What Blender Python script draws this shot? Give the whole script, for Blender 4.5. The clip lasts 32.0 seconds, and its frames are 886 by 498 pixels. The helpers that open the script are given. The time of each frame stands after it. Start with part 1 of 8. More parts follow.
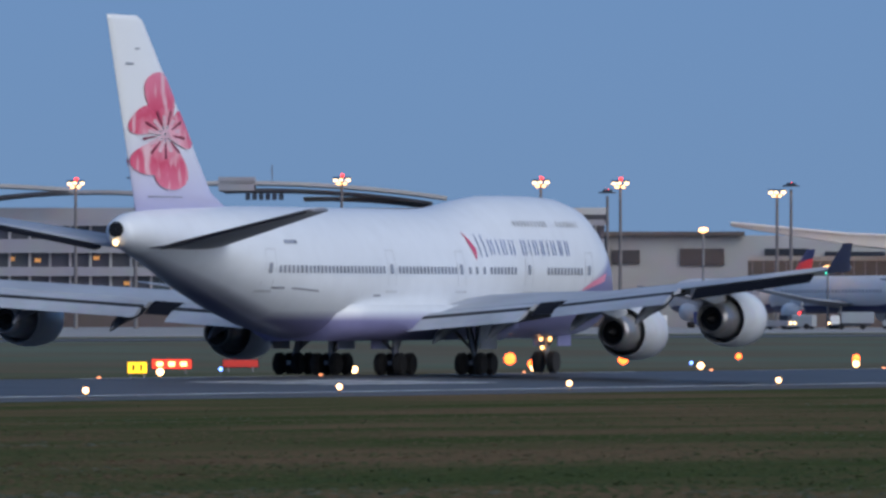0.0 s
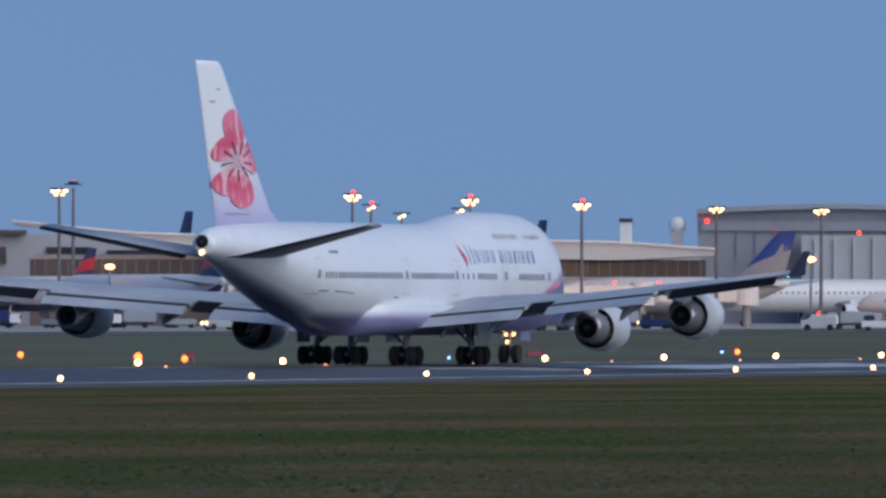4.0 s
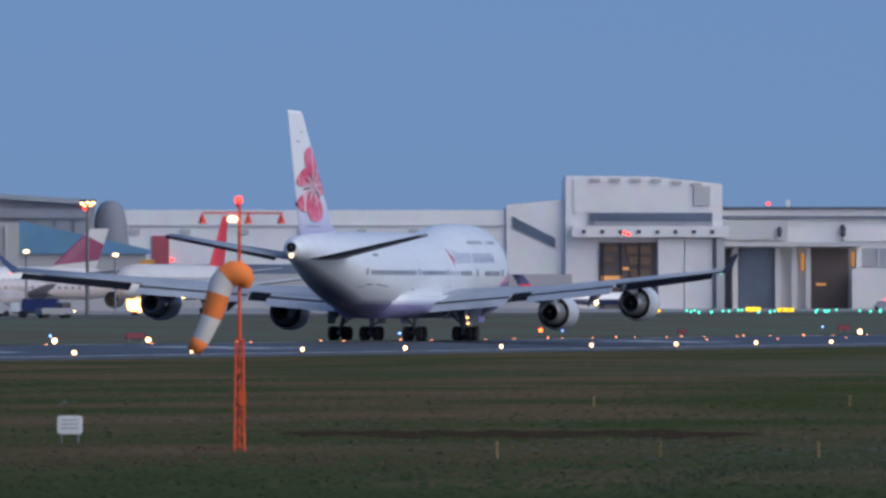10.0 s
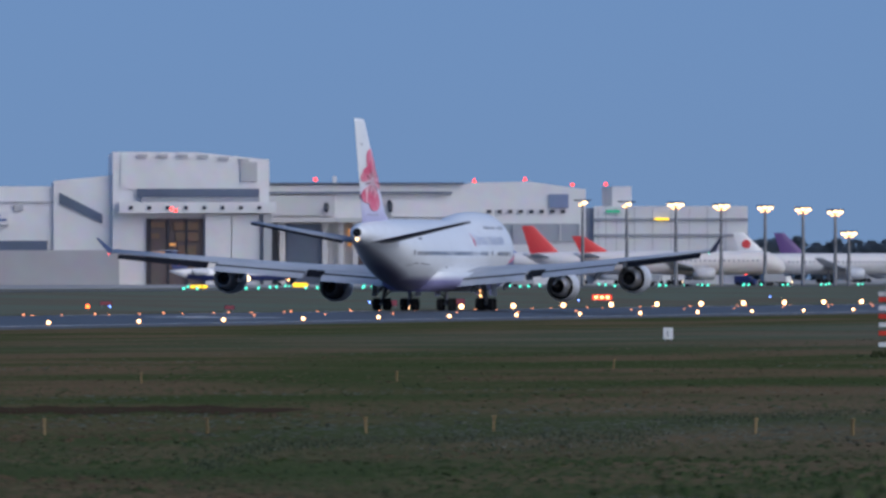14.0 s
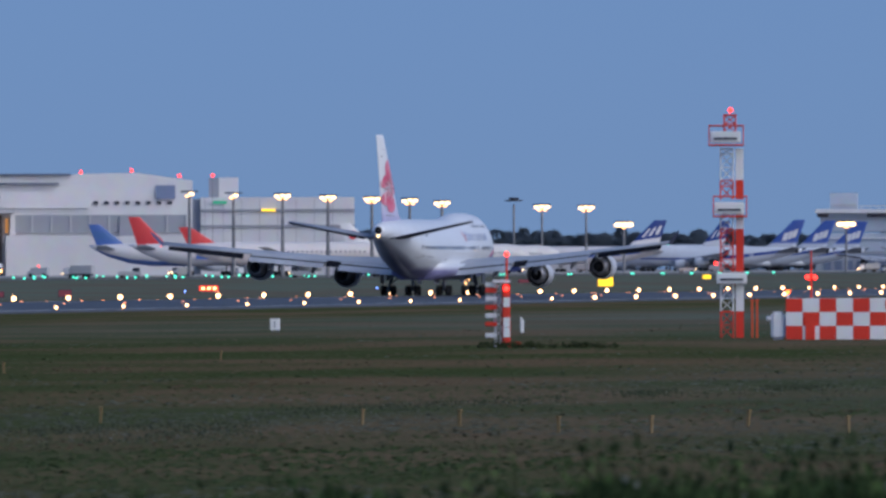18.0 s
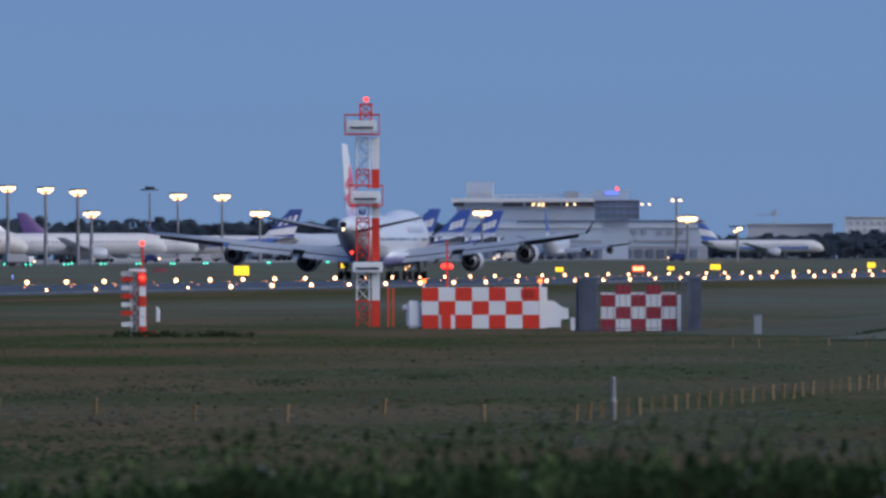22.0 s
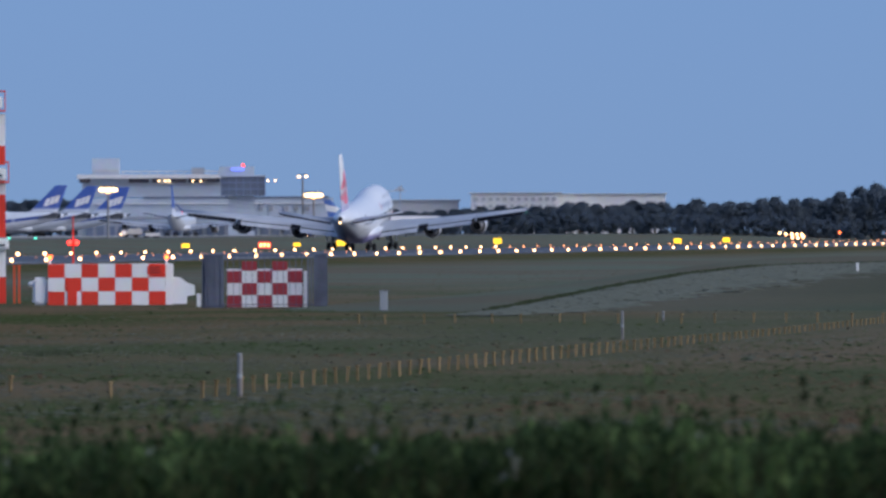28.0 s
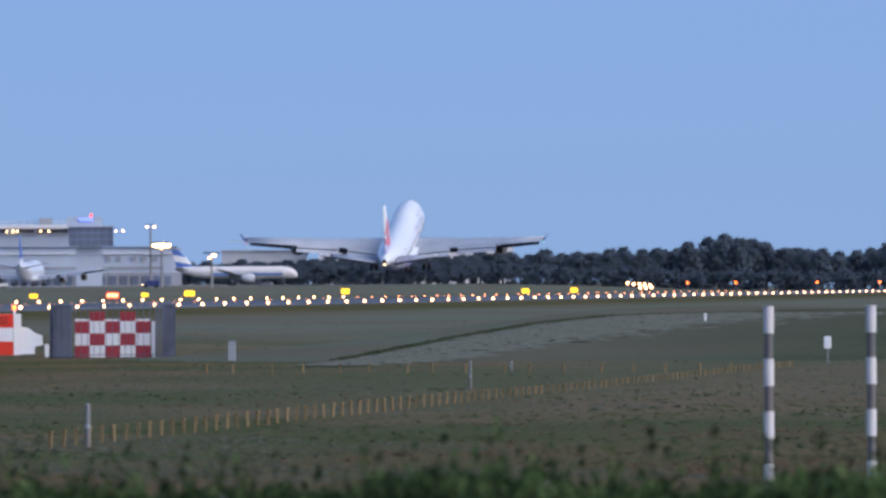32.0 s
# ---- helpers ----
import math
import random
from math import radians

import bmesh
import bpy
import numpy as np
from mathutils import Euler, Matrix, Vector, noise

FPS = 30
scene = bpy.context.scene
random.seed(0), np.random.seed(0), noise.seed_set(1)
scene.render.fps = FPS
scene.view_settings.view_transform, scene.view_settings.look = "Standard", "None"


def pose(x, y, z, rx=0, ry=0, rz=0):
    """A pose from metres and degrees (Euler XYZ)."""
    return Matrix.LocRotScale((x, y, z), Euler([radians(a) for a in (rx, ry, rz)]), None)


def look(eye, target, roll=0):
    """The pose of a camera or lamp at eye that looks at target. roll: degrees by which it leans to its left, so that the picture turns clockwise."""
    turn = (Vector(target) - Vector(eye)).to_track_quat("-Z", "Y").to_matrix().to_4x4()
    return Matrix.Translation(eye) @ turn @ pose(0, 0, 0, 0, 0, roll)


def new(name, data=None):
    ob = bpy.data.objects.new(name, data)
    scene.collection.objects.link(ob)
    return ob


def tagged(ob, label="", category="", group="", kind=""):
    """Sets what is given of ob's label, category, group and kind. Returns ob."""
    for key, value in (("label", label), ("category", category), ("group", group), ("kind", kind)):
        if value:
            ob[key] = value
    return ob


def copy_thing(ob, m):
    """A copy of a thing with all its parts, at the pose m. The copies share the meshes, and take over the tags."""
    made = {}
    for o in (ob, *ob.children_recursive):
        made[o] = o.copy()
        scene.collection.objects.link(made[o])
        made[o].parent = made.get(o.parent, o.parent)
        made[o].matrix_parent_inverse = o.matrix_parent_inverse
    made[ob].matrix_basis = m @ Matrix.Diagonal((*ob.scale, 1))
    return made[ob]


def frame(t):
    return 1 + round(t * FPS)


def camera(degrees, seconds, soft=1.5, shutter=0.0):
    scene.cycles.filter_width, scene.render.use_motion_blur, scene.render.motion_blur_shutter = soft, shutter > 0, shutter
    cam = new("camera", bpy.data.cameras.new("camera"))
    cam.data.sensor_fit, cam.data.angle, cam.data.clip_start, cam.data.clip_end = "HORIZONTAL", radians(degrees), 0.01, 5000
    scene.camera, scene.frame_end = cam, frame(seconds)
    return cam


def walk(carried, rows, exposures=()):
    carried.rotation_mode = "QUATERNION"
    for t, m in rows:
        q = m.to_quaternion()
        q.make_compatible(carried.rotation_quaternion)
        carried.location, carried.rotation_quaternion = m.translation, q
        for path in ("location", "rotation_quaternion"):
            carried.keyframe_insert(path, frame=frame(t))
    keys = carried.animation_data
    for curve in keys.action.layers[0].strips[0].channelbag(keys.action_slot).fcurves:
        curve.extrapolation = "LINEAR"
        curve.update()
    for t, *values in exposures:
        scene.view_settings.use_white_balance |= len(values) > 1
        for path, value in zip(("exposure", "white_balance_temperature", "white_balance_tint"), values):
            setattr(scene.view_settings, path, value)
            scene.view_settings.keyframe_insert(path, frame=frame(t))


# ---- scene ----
EYE = (0.0, 0.0, 3.405)
NEAR, FAR = 218.6, 281.0          # the two rows of runway edge lights
MID = 249.2                       # the line that the jumbo jet follows
LIGHT0, STEP = 487.2, 30.0        # the first edge light, and their spacing


def aim(bearing, rise, roll):
    """A camera pose at EYE: degrees from +y towards +x, degrees upwards, and the lean."""
    b, r = radians(bearing), radians(rise)
    d = Vector((math.sin(b) * math.cos(r), math.cos(b) * math.cos(r), math.sin(r)))
    return look(EYE, Vector(EYE) + d * 100, roll)


cam = camera(4.3747, 32.0, soft=2.8)
cam.data.dof.use_dof = True
cam.data.dof.focus_distance, cam.data.dof.aperture_fstop = 760.0, 7.2
walk(cam, [
    (0.0, aim(67.600, 0.324, -0.012)), (0.5, aim(68.037, 0.323, -0.006)), (1.0, aim(68.560, 0.321, 0.001)), (1.5, aim(69.074, 0.326, 0.011)),
    (2.0, aim(69.522, 0.326, 0.023)), (2.5, aim(69.872, 0.326, 0.038)), (4.5, aim(71.573, 0.321, 0.097)), (5.0, aim(71.956, 0.325, 0.100)),
    (5.5, aim(72.322, 0.320, 0.100)), (6.0, aim(72.712, 0.316, 0.100)), (6.5, aim(73.131, 0.312, 0.098)), (7.0, aim(73.544, 0.312, 0.096)),
    (7.5, aim(73.896, 0.308, 0.094)), (8.0, aim(74.223, 0.299, 0.090)), (8.5, aim(74.643, 0.287, 0.085)), (9.0, aim(75.092, 0.281, 0.078)),
    (9.5, aim(75.401, 0.269, 0.068)), (10.0, aim(75.718, 0.260, 0.054)), (10.5, aim(76.060, 0.242, 0.038)), (11.0, aim(76.470, 0.216, 0.020)),
    (11.5, aim(76.905, 0.196, 0.002)), (12.0, aim(77.131, 0.175, -0.014)), (12.5, aim(77.394, 0.157, -0.026)), (13.0, aim(77.582, 0.146, -0.036)),
    (13.5, aim(77.772, 0.144, -0.042)), (14.0, aim(77.955, 0.141, -0.046)), (14.5, aim(78.334, 0.136, -0.049)), (15.0, aim(78.678, 0.137, -0.052)),
    (15.5, aim(78.955, 0.134, -0.059)), (17.5, aim(79.643, 0.099, -0.118)), (18.0, aim(79.897, 0.094, -0.126)), (18.5, aim(80.225, 0.090, -0.129)),
    (19.0, aim(80.467, 0.089, -0.131)), (19.5, aim(80.669, 0.087, -0.130)), (20.0, aim(80.853, 0.081, -0.129)), (20.5, aim(81.040, 0.073, -0.128)),
    (21.0, aim(81.205, 0.063, -0.128)), (21.5, aim(81.482, 0.046, -0.129)), (22.0, aim(81.695, 0.036, -0.130)), (22.5, aim(81.824, 0.022, -0.132)),
    (23.0, aim(81.908, 0.010, -0.133)), (23.5, aim(81.949, 0.000, -0.134)), (24.0, aim(82.102, -0.008, -0.133)), (24.5, aim(82.393, -0.018, -0.132)),
    (25.0, aim(82.584, -0.028, -0.132)), (25.5, aim(82.781, -0.038, -0.134)), (26.0, aim(82.965, -0.049, -0.139)), (26.5, aim(83.126, -0.057, -0.150)),
    (28.5, aim(83.709, -0.085, -0.216)), (29.0, aim(83.898, -0.075, -0.222)), (29.5, aim(84.021, -0.069, -0.224)), (30.0, aim(84.055, -0.051, -0.224)),
    (30.5, aim(84.140, 0.012, -0.223)), (31.0, aim(84.225, 0.067, -0.222)), (31.5, aim(84.263, 0.113, -0.221)), (32.0, aim(84.293, 0.159, -0.219)),
], exposures=[(0.0, 0.34, 6650, 7), (2.5, 0.34, 6600, 8), (5.0, 0.35, 6500, 9), (7.0, 0.35, 6600, 9), (9.0, 0.36, 6530, 10), (14.0, 0.36, 6500, 10), (18.0, 0.35, 6450, 12), (20.0, 0.32, 6430, 12), (22.0, 0.33, 6470, 12), (23.0, 0.60, 6650, 12),
              (25.0, 0.70, 6650, 12), (26.0, 0.68, 6650, 12), (29.0, 0.62, 6650, 12), (30.0, 0.92, 6800, 14), (31.0, 0.96, 6800, 14), (32.0, 0.98, 6800, 14)])

# ---- sky and sun: dusk, the sun just down behind the camera ----
SUN_AZ = radians(250.0)           # direction towards the sun, from +x anticlockwise
SUN_EL = radians(44.0)
SUN_LOW = radians(30.0)           # middle of the broad afterglow that lights the field
world = bpy.data.worlds.new("dusk_sky")
scene.world = world
world.use_nodes = True
wn = world.node_tree.nodes
wl = world.node_tree.links
sky = wn.new("ShaderNodeTexSky")
sky.sky_type = "NISHITA"
sky.sun_disc = False
sky.sun_elevation = SUN_EL
sky.sun_rotation = radians(90.0) - SUN_AZ
sky.air_density, sky.dust_density, sky.ozone_density = 1.0, 0.0, 2.0
tint = wn.new("ShaderNodeMix")
tint.data_type, tint.blend_type = "RGBA", "MULTIPLY"
tint.inputs[0].default_value = 1.0
tint.inputs[7].default_value = (0.0176, 0.0312, 0.084, 1.0)
wl.new(sky.outputs[0], tint.inputs[6])
veil = wn.new("ShaderNodeMix")       # thin even veil of dusk air over the clear sky
veil.data_type = "RGBA"
veil.inputs[0].default_value = 0.65
veil.inputs[7].default_value = (0.162, 0.287, 0.503, 1.0)
wl.new(tint.outputs[2], veil.inputs[6])
wl.new(veil.outputs[2], wn["Background"].inputs[0])
wn["Background"].inputs[1].default_value = 0.78

sun = new("sun", bpy.data.lights.new("sun", "SUN"))
sun.data.energy, sun.data.angle, sun.data.color = 2.05, radians(75), (1.0, 0.95, 0.90)
sun.matrix_world = look((0, 0, 0), (-math.cos(SUN_AZ) * math.cos(SUN_LOW), -math.sin(SUN_AZ) * math.cos(SUN_LOW), -math.sin(SUN_LOW)))


# ---- materials ----
def material(name, base, rough=0.6, metal=0.0, grain=0.0, scale=4.0, dirt=None, bump=0.0, coat=0.0, spot=None):
    """A painted or natural surface: base colour, fine grain, larger stains towards the colour dirt, and relief."""
    m = bpy.data.materials.new(name)
    m.use_nodes = True
    n, l = m.node_tree.nodes, m.node_tree.links
    b = n["Principled BSDF"]
    b.inputs["Base Color"].default_value = (*base, 1)
    b.inputs["Roughness"].default_value = rough
    b.inputs["Metallic"].default_value = metal
    b.inputs["Coat Weight"].default_value = coat
    if grain or dirt or bump:
        co = n.new("ShaderNodeTexCoord")
        fine = n.new("ShaderNodeTexNoise")
        fine.inputs["Scale"].default_value, fine.inputs["Detail"].default_value = scale, 6
        l.new(co.outputs["Object"], fine.inputs["Vector"])
        big = n.new("ShaderNodeTexNoise")
        big.inputs["Scale"].default_value, big.inputs["Detail"].default_value = scale * 0.13, 4
        l.new(co.outputs["Object"], big.inputs["Vector"])
        mix = n.new("ShaderNodeMix")
        mix.data_type = "RGBA"
        mix.inputs[6].default_value = (*base, 1)
        mix.inputs[7].default_value = (*(dirt or [c * 0.6 for c in base]), 1)
        ramp = n.new("ShaderNodeMapRange")
        ramp.inputs["From Min"].default_value, ramp.inputs["From Max"].default_value = 0.42, 0.72
        l.new(big.outputs["Fac"], ramp.inputs["Value"])
        l.new(ramp.outputs[0], mix.inputs[0])
        val = n.new("ShaderNodeMix")
        val.data_type, val.blend_type = "RGBA", "MULTIPLY"
        val.inputs[0].default_value = grain
        l.new(mix.outputs[2], val.inputs[6])
        l.new(fine.outputs["Color"], val.inputs[7])
        l.new(val.outputs[2], b.inputs["Base Color"])
        if bump:
            bp = n.new("ShaderNodeBump")
            bp.inputs["Strength"].default_value = bump
            l.new(fine.outputs["Fac"], bp.inputs["Height"])
            l.new(bp.outputs[0], b.inputs["Normal"])
    return m


def glow(name, colour, strength):
    m = bpy.data.materials.new(name)
    m.use_nodes = True
    b = m.node_tree.nodes["Principled BSDF"]
    b.inputs["Base Color"].default_value = (*colour, 1)
    b.inputs["Emission Color"].default_value = (*colour, 1)
    b.inputs["Emission Strength"].default_value = strength
    return m


ASPHALT = material("asphalt", (0.055, 0.058, 0.065), 0.55, grain=0.5, scale=0.6, dirt=(0.03, 0.031, 0.035))
SHOULDER = material("shoulder_asphalt", (0.075, 0.078, 0.085), 0.7, grain=0.5, scale=0.5)
PAINT = material("runway_paint", (0.62, 0.64, 0.66), 0.6, grain=0.5, scale=0.9, dirt=(0.25, 0.25, 0.26))
CONCRETE = material("concrete", (0.34, 0.34, 0.34), 0.8, grain=0.4, scale=0.5, dirt=(0.24, 0.24, 0.24))
WHITE = material("white_paint", (0.80, 0.81, 0.83), 0.35, grain=0.12, scale=1.2, dirt=(0.72, 0.73, 0.75), coat=0.25)
WALL = material("cream_cladding", (0.82, 0.82, 0.83), 0.7, grain=0.2, scale=0.3, dirt=(0.72, 0.72, 0.73))
WALL_GREY = material("grey_cladding", (0.34, 0.37, 0.42), 0.7, grain=0.25, scale=0.3, dirt=(0.28, 0.29, 0.31))
DARK = material("dark_opening", (0.035, 0.045, 0.065), 0.3, grain=0.3, scale=0.4)
ROOF = material("roof_sheet", (0.50, 0.52, 0.56), 0.5, grain=0.25, scale=0.3)
POLE_GREY = material("weathered_pole", (0.19, 0.18, 0.19), 0.6, grain=0.3, scale=2)
STEEL = material("galvanised_steel", (0.30, 0.31, 0.33), 0.45, 0.7, grain=0.3, scale=3)
GREYWING = material("wing_grey", (0.40, 0.44, 0.51), 0.5, 0.0, grain=0.2, scale=1.5, dirt=(0.31, 0.34, 0.40))
# wing grey darkened by the underside shade of tailplane and fairings
SHADE_GREY = material("tailplane_grey", (0.18, 0.20, 0.24), 0.5, grain=0.2, scale=1.5, dirt=(0.145, 0.155, 0.185))
# near-black in place of the shade on drooped control surfaces
AILERON_SHADE = material("aileron_shade_grey", (0.012, 0.014, 0.022), 0.95, grain=0.2, scale=1.5)
AILERON_SHADE.node_tree.nodes["Principled BSDF"].inputs["Specular IOR Level"].default_value = 0.1
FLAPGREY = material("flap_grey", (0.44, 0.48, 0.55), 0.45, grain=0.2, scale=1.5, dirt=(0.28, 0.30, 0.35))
NACELLE = material("nacelle_white", (0.64, 0.68, 0.74), 0.35, grain=0.15, scale=1.5, coat=0.2)
BARE = material("bare_metal", (0.56, 0.57, 0.60), 0.30, 0.55, grain=0.3, scale=2, dirt=(0.2, 0.19, 0.18))
# sooty metal, also used as painted shade in the flap gaps
SOOT_SHADE = material("soot_and_shade_metal", (0.025, 0.025, 0.028), 0.6, 0.3, grain=0.3, scale=3)
RUBBER = material("tyre_rubber", (0.018, 0.018, 0.02), 0.85, grain=0.3, scale=6)
NAVY = material("navy_paint", (0.05, 0.07, 0.17), 0.4, grain=0.15, scale=2)
TITLE = material("title_blue", (0.13, 0.21, 0.45), 0.4, grain=0.2, scale=2)
PINK = material("petal_pink", (0.78, 0.16, 0.30), 0.4, grain=0.3, scale=0.9, dirt=(0.80, 0.42, 0.55))
CRIMSON = material("petal_crimson", (0.60, 0.05, 0.13), 0.4, grain=0.3, scale=1.2, dirt=(0.74, 0.16, 0.28))
ROSE = material("blossom_centre", (0.80, 0.54, 0.63), 0.4, grain=0.2, scale=1)
MAROON = material("stamen_red", (0.30, 0.04, 0.09), 0.5, grain=0.2, scale=2)
DOORLINE = material("door_outline", (0.56, 0.60, 0.66), 0.5, grain=0.1, scale=3)
GLASSY = material("cabin_window", (0.30, 0.33, 0.40), 0.15, grain=0.1, scale=5)
RED = material("signal_red", (0.86, 0.05, 0.02), 0.5, grain=0.25, scale=1.5, dirt=(0.62, 0.035, 0.02))
ORANGE = material("signal_orange", (0.78, 0.10, 0.03), 0.55, grain=0.2, scale=1.5, dirt=(0.7, 0.12, 0.02))
CLOTH_O = material("sock_orange", (0.95, 0.24, 0.05), 0.8, grain=0.2, scale=3, bump=0.2)
CLOTH_W = material("sock_white", (0.84, 0.78, 0.75), 0.8, grain=0.2, scale=3, bump=0.2)
MWHITE = material("mast_white", (0.90, 0.91, 0.92), 0.5, grain=0.2, scale=1.5, dirt=(0.78, 0.79, 0.80))
YELLOW = material("post_yellow", (0.235, 0.155, 0.062), 0.6, grain=0.3, scale=4)
L_WARM = glow("lamp_warm", (1.0, 0.50, 0.18), 4)
L_WHITE = glow("lamp_white", (1.0, 0.66, 0.32), 3.6)
L_EDGE = glow("edge_light_glow", (1.0, 0.52, 0.24), 6.0)
L_AMBER = glow("amber_light_glow", (1.0, 0.34, 0.12), 4.0)
L_RED = glow("beacon_red", (1.0, 0.03, 0.02), 4)
L_ORANGE = glow("light_orange", (1.0, 0.12, 0.02), 5)
L_DIM = glow("inset_light_glow", (1.0, 0.33, 0.14), 1.8)
L_GREEN = glow("taxi_green", (0.08, 0.9, 0.6), 1.3)
L_BLUE = glow("taxi_blue", (0.15, 0.30, 1.0), 5)
L_YELLOW = glow("sign_yellow", (1.0, 0.62, 0.03), 1.15)
L_SIGNRED = glow("sign_red", (0.85, 0.06, 0.03), 0.9)
L_DIMRED = glow("sign_dim_red", (0.55, 0.04, 0.03), 0.22)


# ---- mesh helpers ----
def part(name, bm, mat, parent=None, label="", smooth=False):
    me = bpy.data.meshes.new(name)
    bmesh.ops.recalc_face_normals(bm, faces=bm.faces)
    bm.to_mesh(me)
    bm.free()
    if smooth:
        me.shade_smooth()
    for q in (mat if isinstance(mat, (list, tuple)) else [mat]):
        me.materials.append(q)
    ob = new(name, me)
    if parent:
        ob.parent = parent
    if label:
        ob["label"] = label
    return ob


def thing(name, label, category, group="", kind="", m=None):
    ob = tagged(new(name), label, category, group, kind)
    if m is not None:
        ob.matrix_basis = m
    return ob


def box(c, s, rz=0.0, bm=None, bevel=0.0):
    """A box of size s round the centre c."""
    bm = bm or bmesh.new()
    m = Matrix.Translation(c) @ Matrix.Rotation(rz, 4, "Z") @ Matrix.Diagonal((*s, 1))
    made = bmesh.ops.create_cube(bm, size=1, matrix=m)["verts"]
    if bevel:
        bmesh.ops.bevel(bm, geom=list({e for v in made for e in v.link_edges}), offset=bevel, segments=2, affect="EDGES")
    return bm


def tube(a, b, r, r2=None, bm=None, n=8):
    bm = bm or bmesh.new()
    a, b = Vector(a), Vector(b)
    m = Matrix.Translation((a + b) / 2) @ (b - a).to_track_quat("Z", "Y").to_matrix().to_4x4()
    bmesh.ops.create_cone(bm, cap_ends=True, segments=n, radius1=r, radius2=r if r2 is None else r2, depth=(b - a).length, matrix=m)
    return bm


def ball(c, r, bm=None, n=2, squash=1.0):
    bm = bm or bmesh.new()
    bmesh.ops.create_icosphere(bm, subdivisions=n, radius=r, matrix=Matrix.Translation(c) @ Matrix.Diagonal((1, 1, squash, 1)))
    return bm


def loft(rings, bm=None, caps=True, closed=True):
    """A skin over rings of equally many points."""
    bm = bm or bmesh.new()
    rows = [[bm.verts.new(p) for p in ring] for ring in rings]
    n = len(rows[0])
    for a, b in zip(rows, rows[1:]):
        for i in range(n if closed else n - 1):
            j = (i + 1) % n
            bm.faces.new((a[i], a[j], b[j], b[i]))
    if caps:
        bm.faces.new(rows[0][::-1])
        bm.faces.new(rows[-1])
    return bm


def revolve(profile, c, n=24, bm=None, caps=False):
    """A body turned about the x axis through c; profile: pairs of x and radius."""
    rings = [[(c[0] + x, c[1] + r * math.cos(2 * math.pi * i / n), c[2] + r * math.sin(2 * math.pi * i / n)) for i in range(n)] for x, r in profile]
    return loft(rings, bm, caps)


def foil(le, te, thick, n=8):
    """A section of a wing between a leading and a trailing point."""
    le, te = Vector(le), Vector(te)
    up = Vector((0, 0, 1)) if abs((te - le).normalized().z) < 0.9 else Vector((1, 0, 0))
    pts = []
    prof = [(0.0, 0.0), (0.03, 0.42), (0.12, 0.8), (0.32, 1.0), (0.55, 0.85), (0.8, 0.4), (1.0, 0.03)]
    for u, h in prof:
        pts.append(le.lerp(te, u) + up * thick * 0.55 * h)
    for u, h in prof[-1:0:-1]:
        pts.append(le.lerp(te, u) - up * thick * 0.45 * h)
    return pts


def fin_foil(le, te, thick):
    le, te = Vector(le), Vector(te)
    side = Vector((0, 1, 0))
    prof = [(0.0, 0.0), (0.04, 0.45), (0.15, 0.85), (0.35, 1.0), (0.6, 0.8), (0.85, 0.35), (1.0, 0.04)]
    return [le.lerp(te, u) + side * thick * 0.5 * h for u, h in prof] + [le.lerp(te, u) - side * thick * 0.5 * h for u, h in prof[-1:0:-1]]


def spot(bearing, far, z=0.0):
    b = radians(bearing)
    return Vector((math.sin(b) * far, math.cos(b) * far, z))


# ---- ground and runway ----
def smooth(a, b, v):
    u = min(1.0, max(0.0, (v - a) / (b - a)))
    return u * u * (3 - 2 * u)


def swell(x, y, mound=True):
    """The height of the land: a shallow dip along the runway, rising gently to the aprons, with a bank under the camera and a grassy mound."""
    z = smooth(320, 420, y) * (0.6 + 0.0004 * max(0.0, x)) - 0.48 * smooth(118, 205, y) * (1 - smooth(305, 355, y))
    r = math.hypot(x, y)
    if r < 150:
        z = max(z, 1.75 * (1 - smooth(45, 125, r)))
    if mound and 440 < x < 900 and y < 75:
        crest = smooth(478, 660, x) * (1 - smooth(680, 880, x))
        z += 1.85 * crest * (1 - smooth(54, 68, y)) * (0.94 + 0.06 * math.sin(y * 0.21 + x * 0.013))
    return z


def sheet(name, xs, ys, lift, mat, label, category):
    """A pavement that follows the land."""
    bm = bmesh.new()
    top = [[bm.verts.new((x, y, swell(x, y) + lift)) for y in ys] for x in xs]
    low = [[bm.verts.new((x, y, swell(x, y) - 0.3)) for y in ys] for x in xs]
    for i in range(len(xs) - 1):
        for j in range(len(ys) - 1):
            bm.faces.new((top[i][j], top[i + 1][j], top[i + 1][j + 1], top[i][j + 1]))
            bm.faces.new((low[i][j], low[i][j + 1], low[i + 1][j + 1], low[i + 1][j]))
    for i in range(len(xs) - 1):
        for j in (0, len(ys) - 1):
            bm.faces.new((top[i][j], top[i + 1][j], low[i + 1][j], low[i][j]))
    for j in range(len(ys) - 1):
        for i in (0, len(xs) - 1):
            bm.faces.new((top[i][j], top[i][j + 1], low[i][j + 1], low[i][j]))
    return tagged(part(name, bm, mat), label, category, kind="structure")


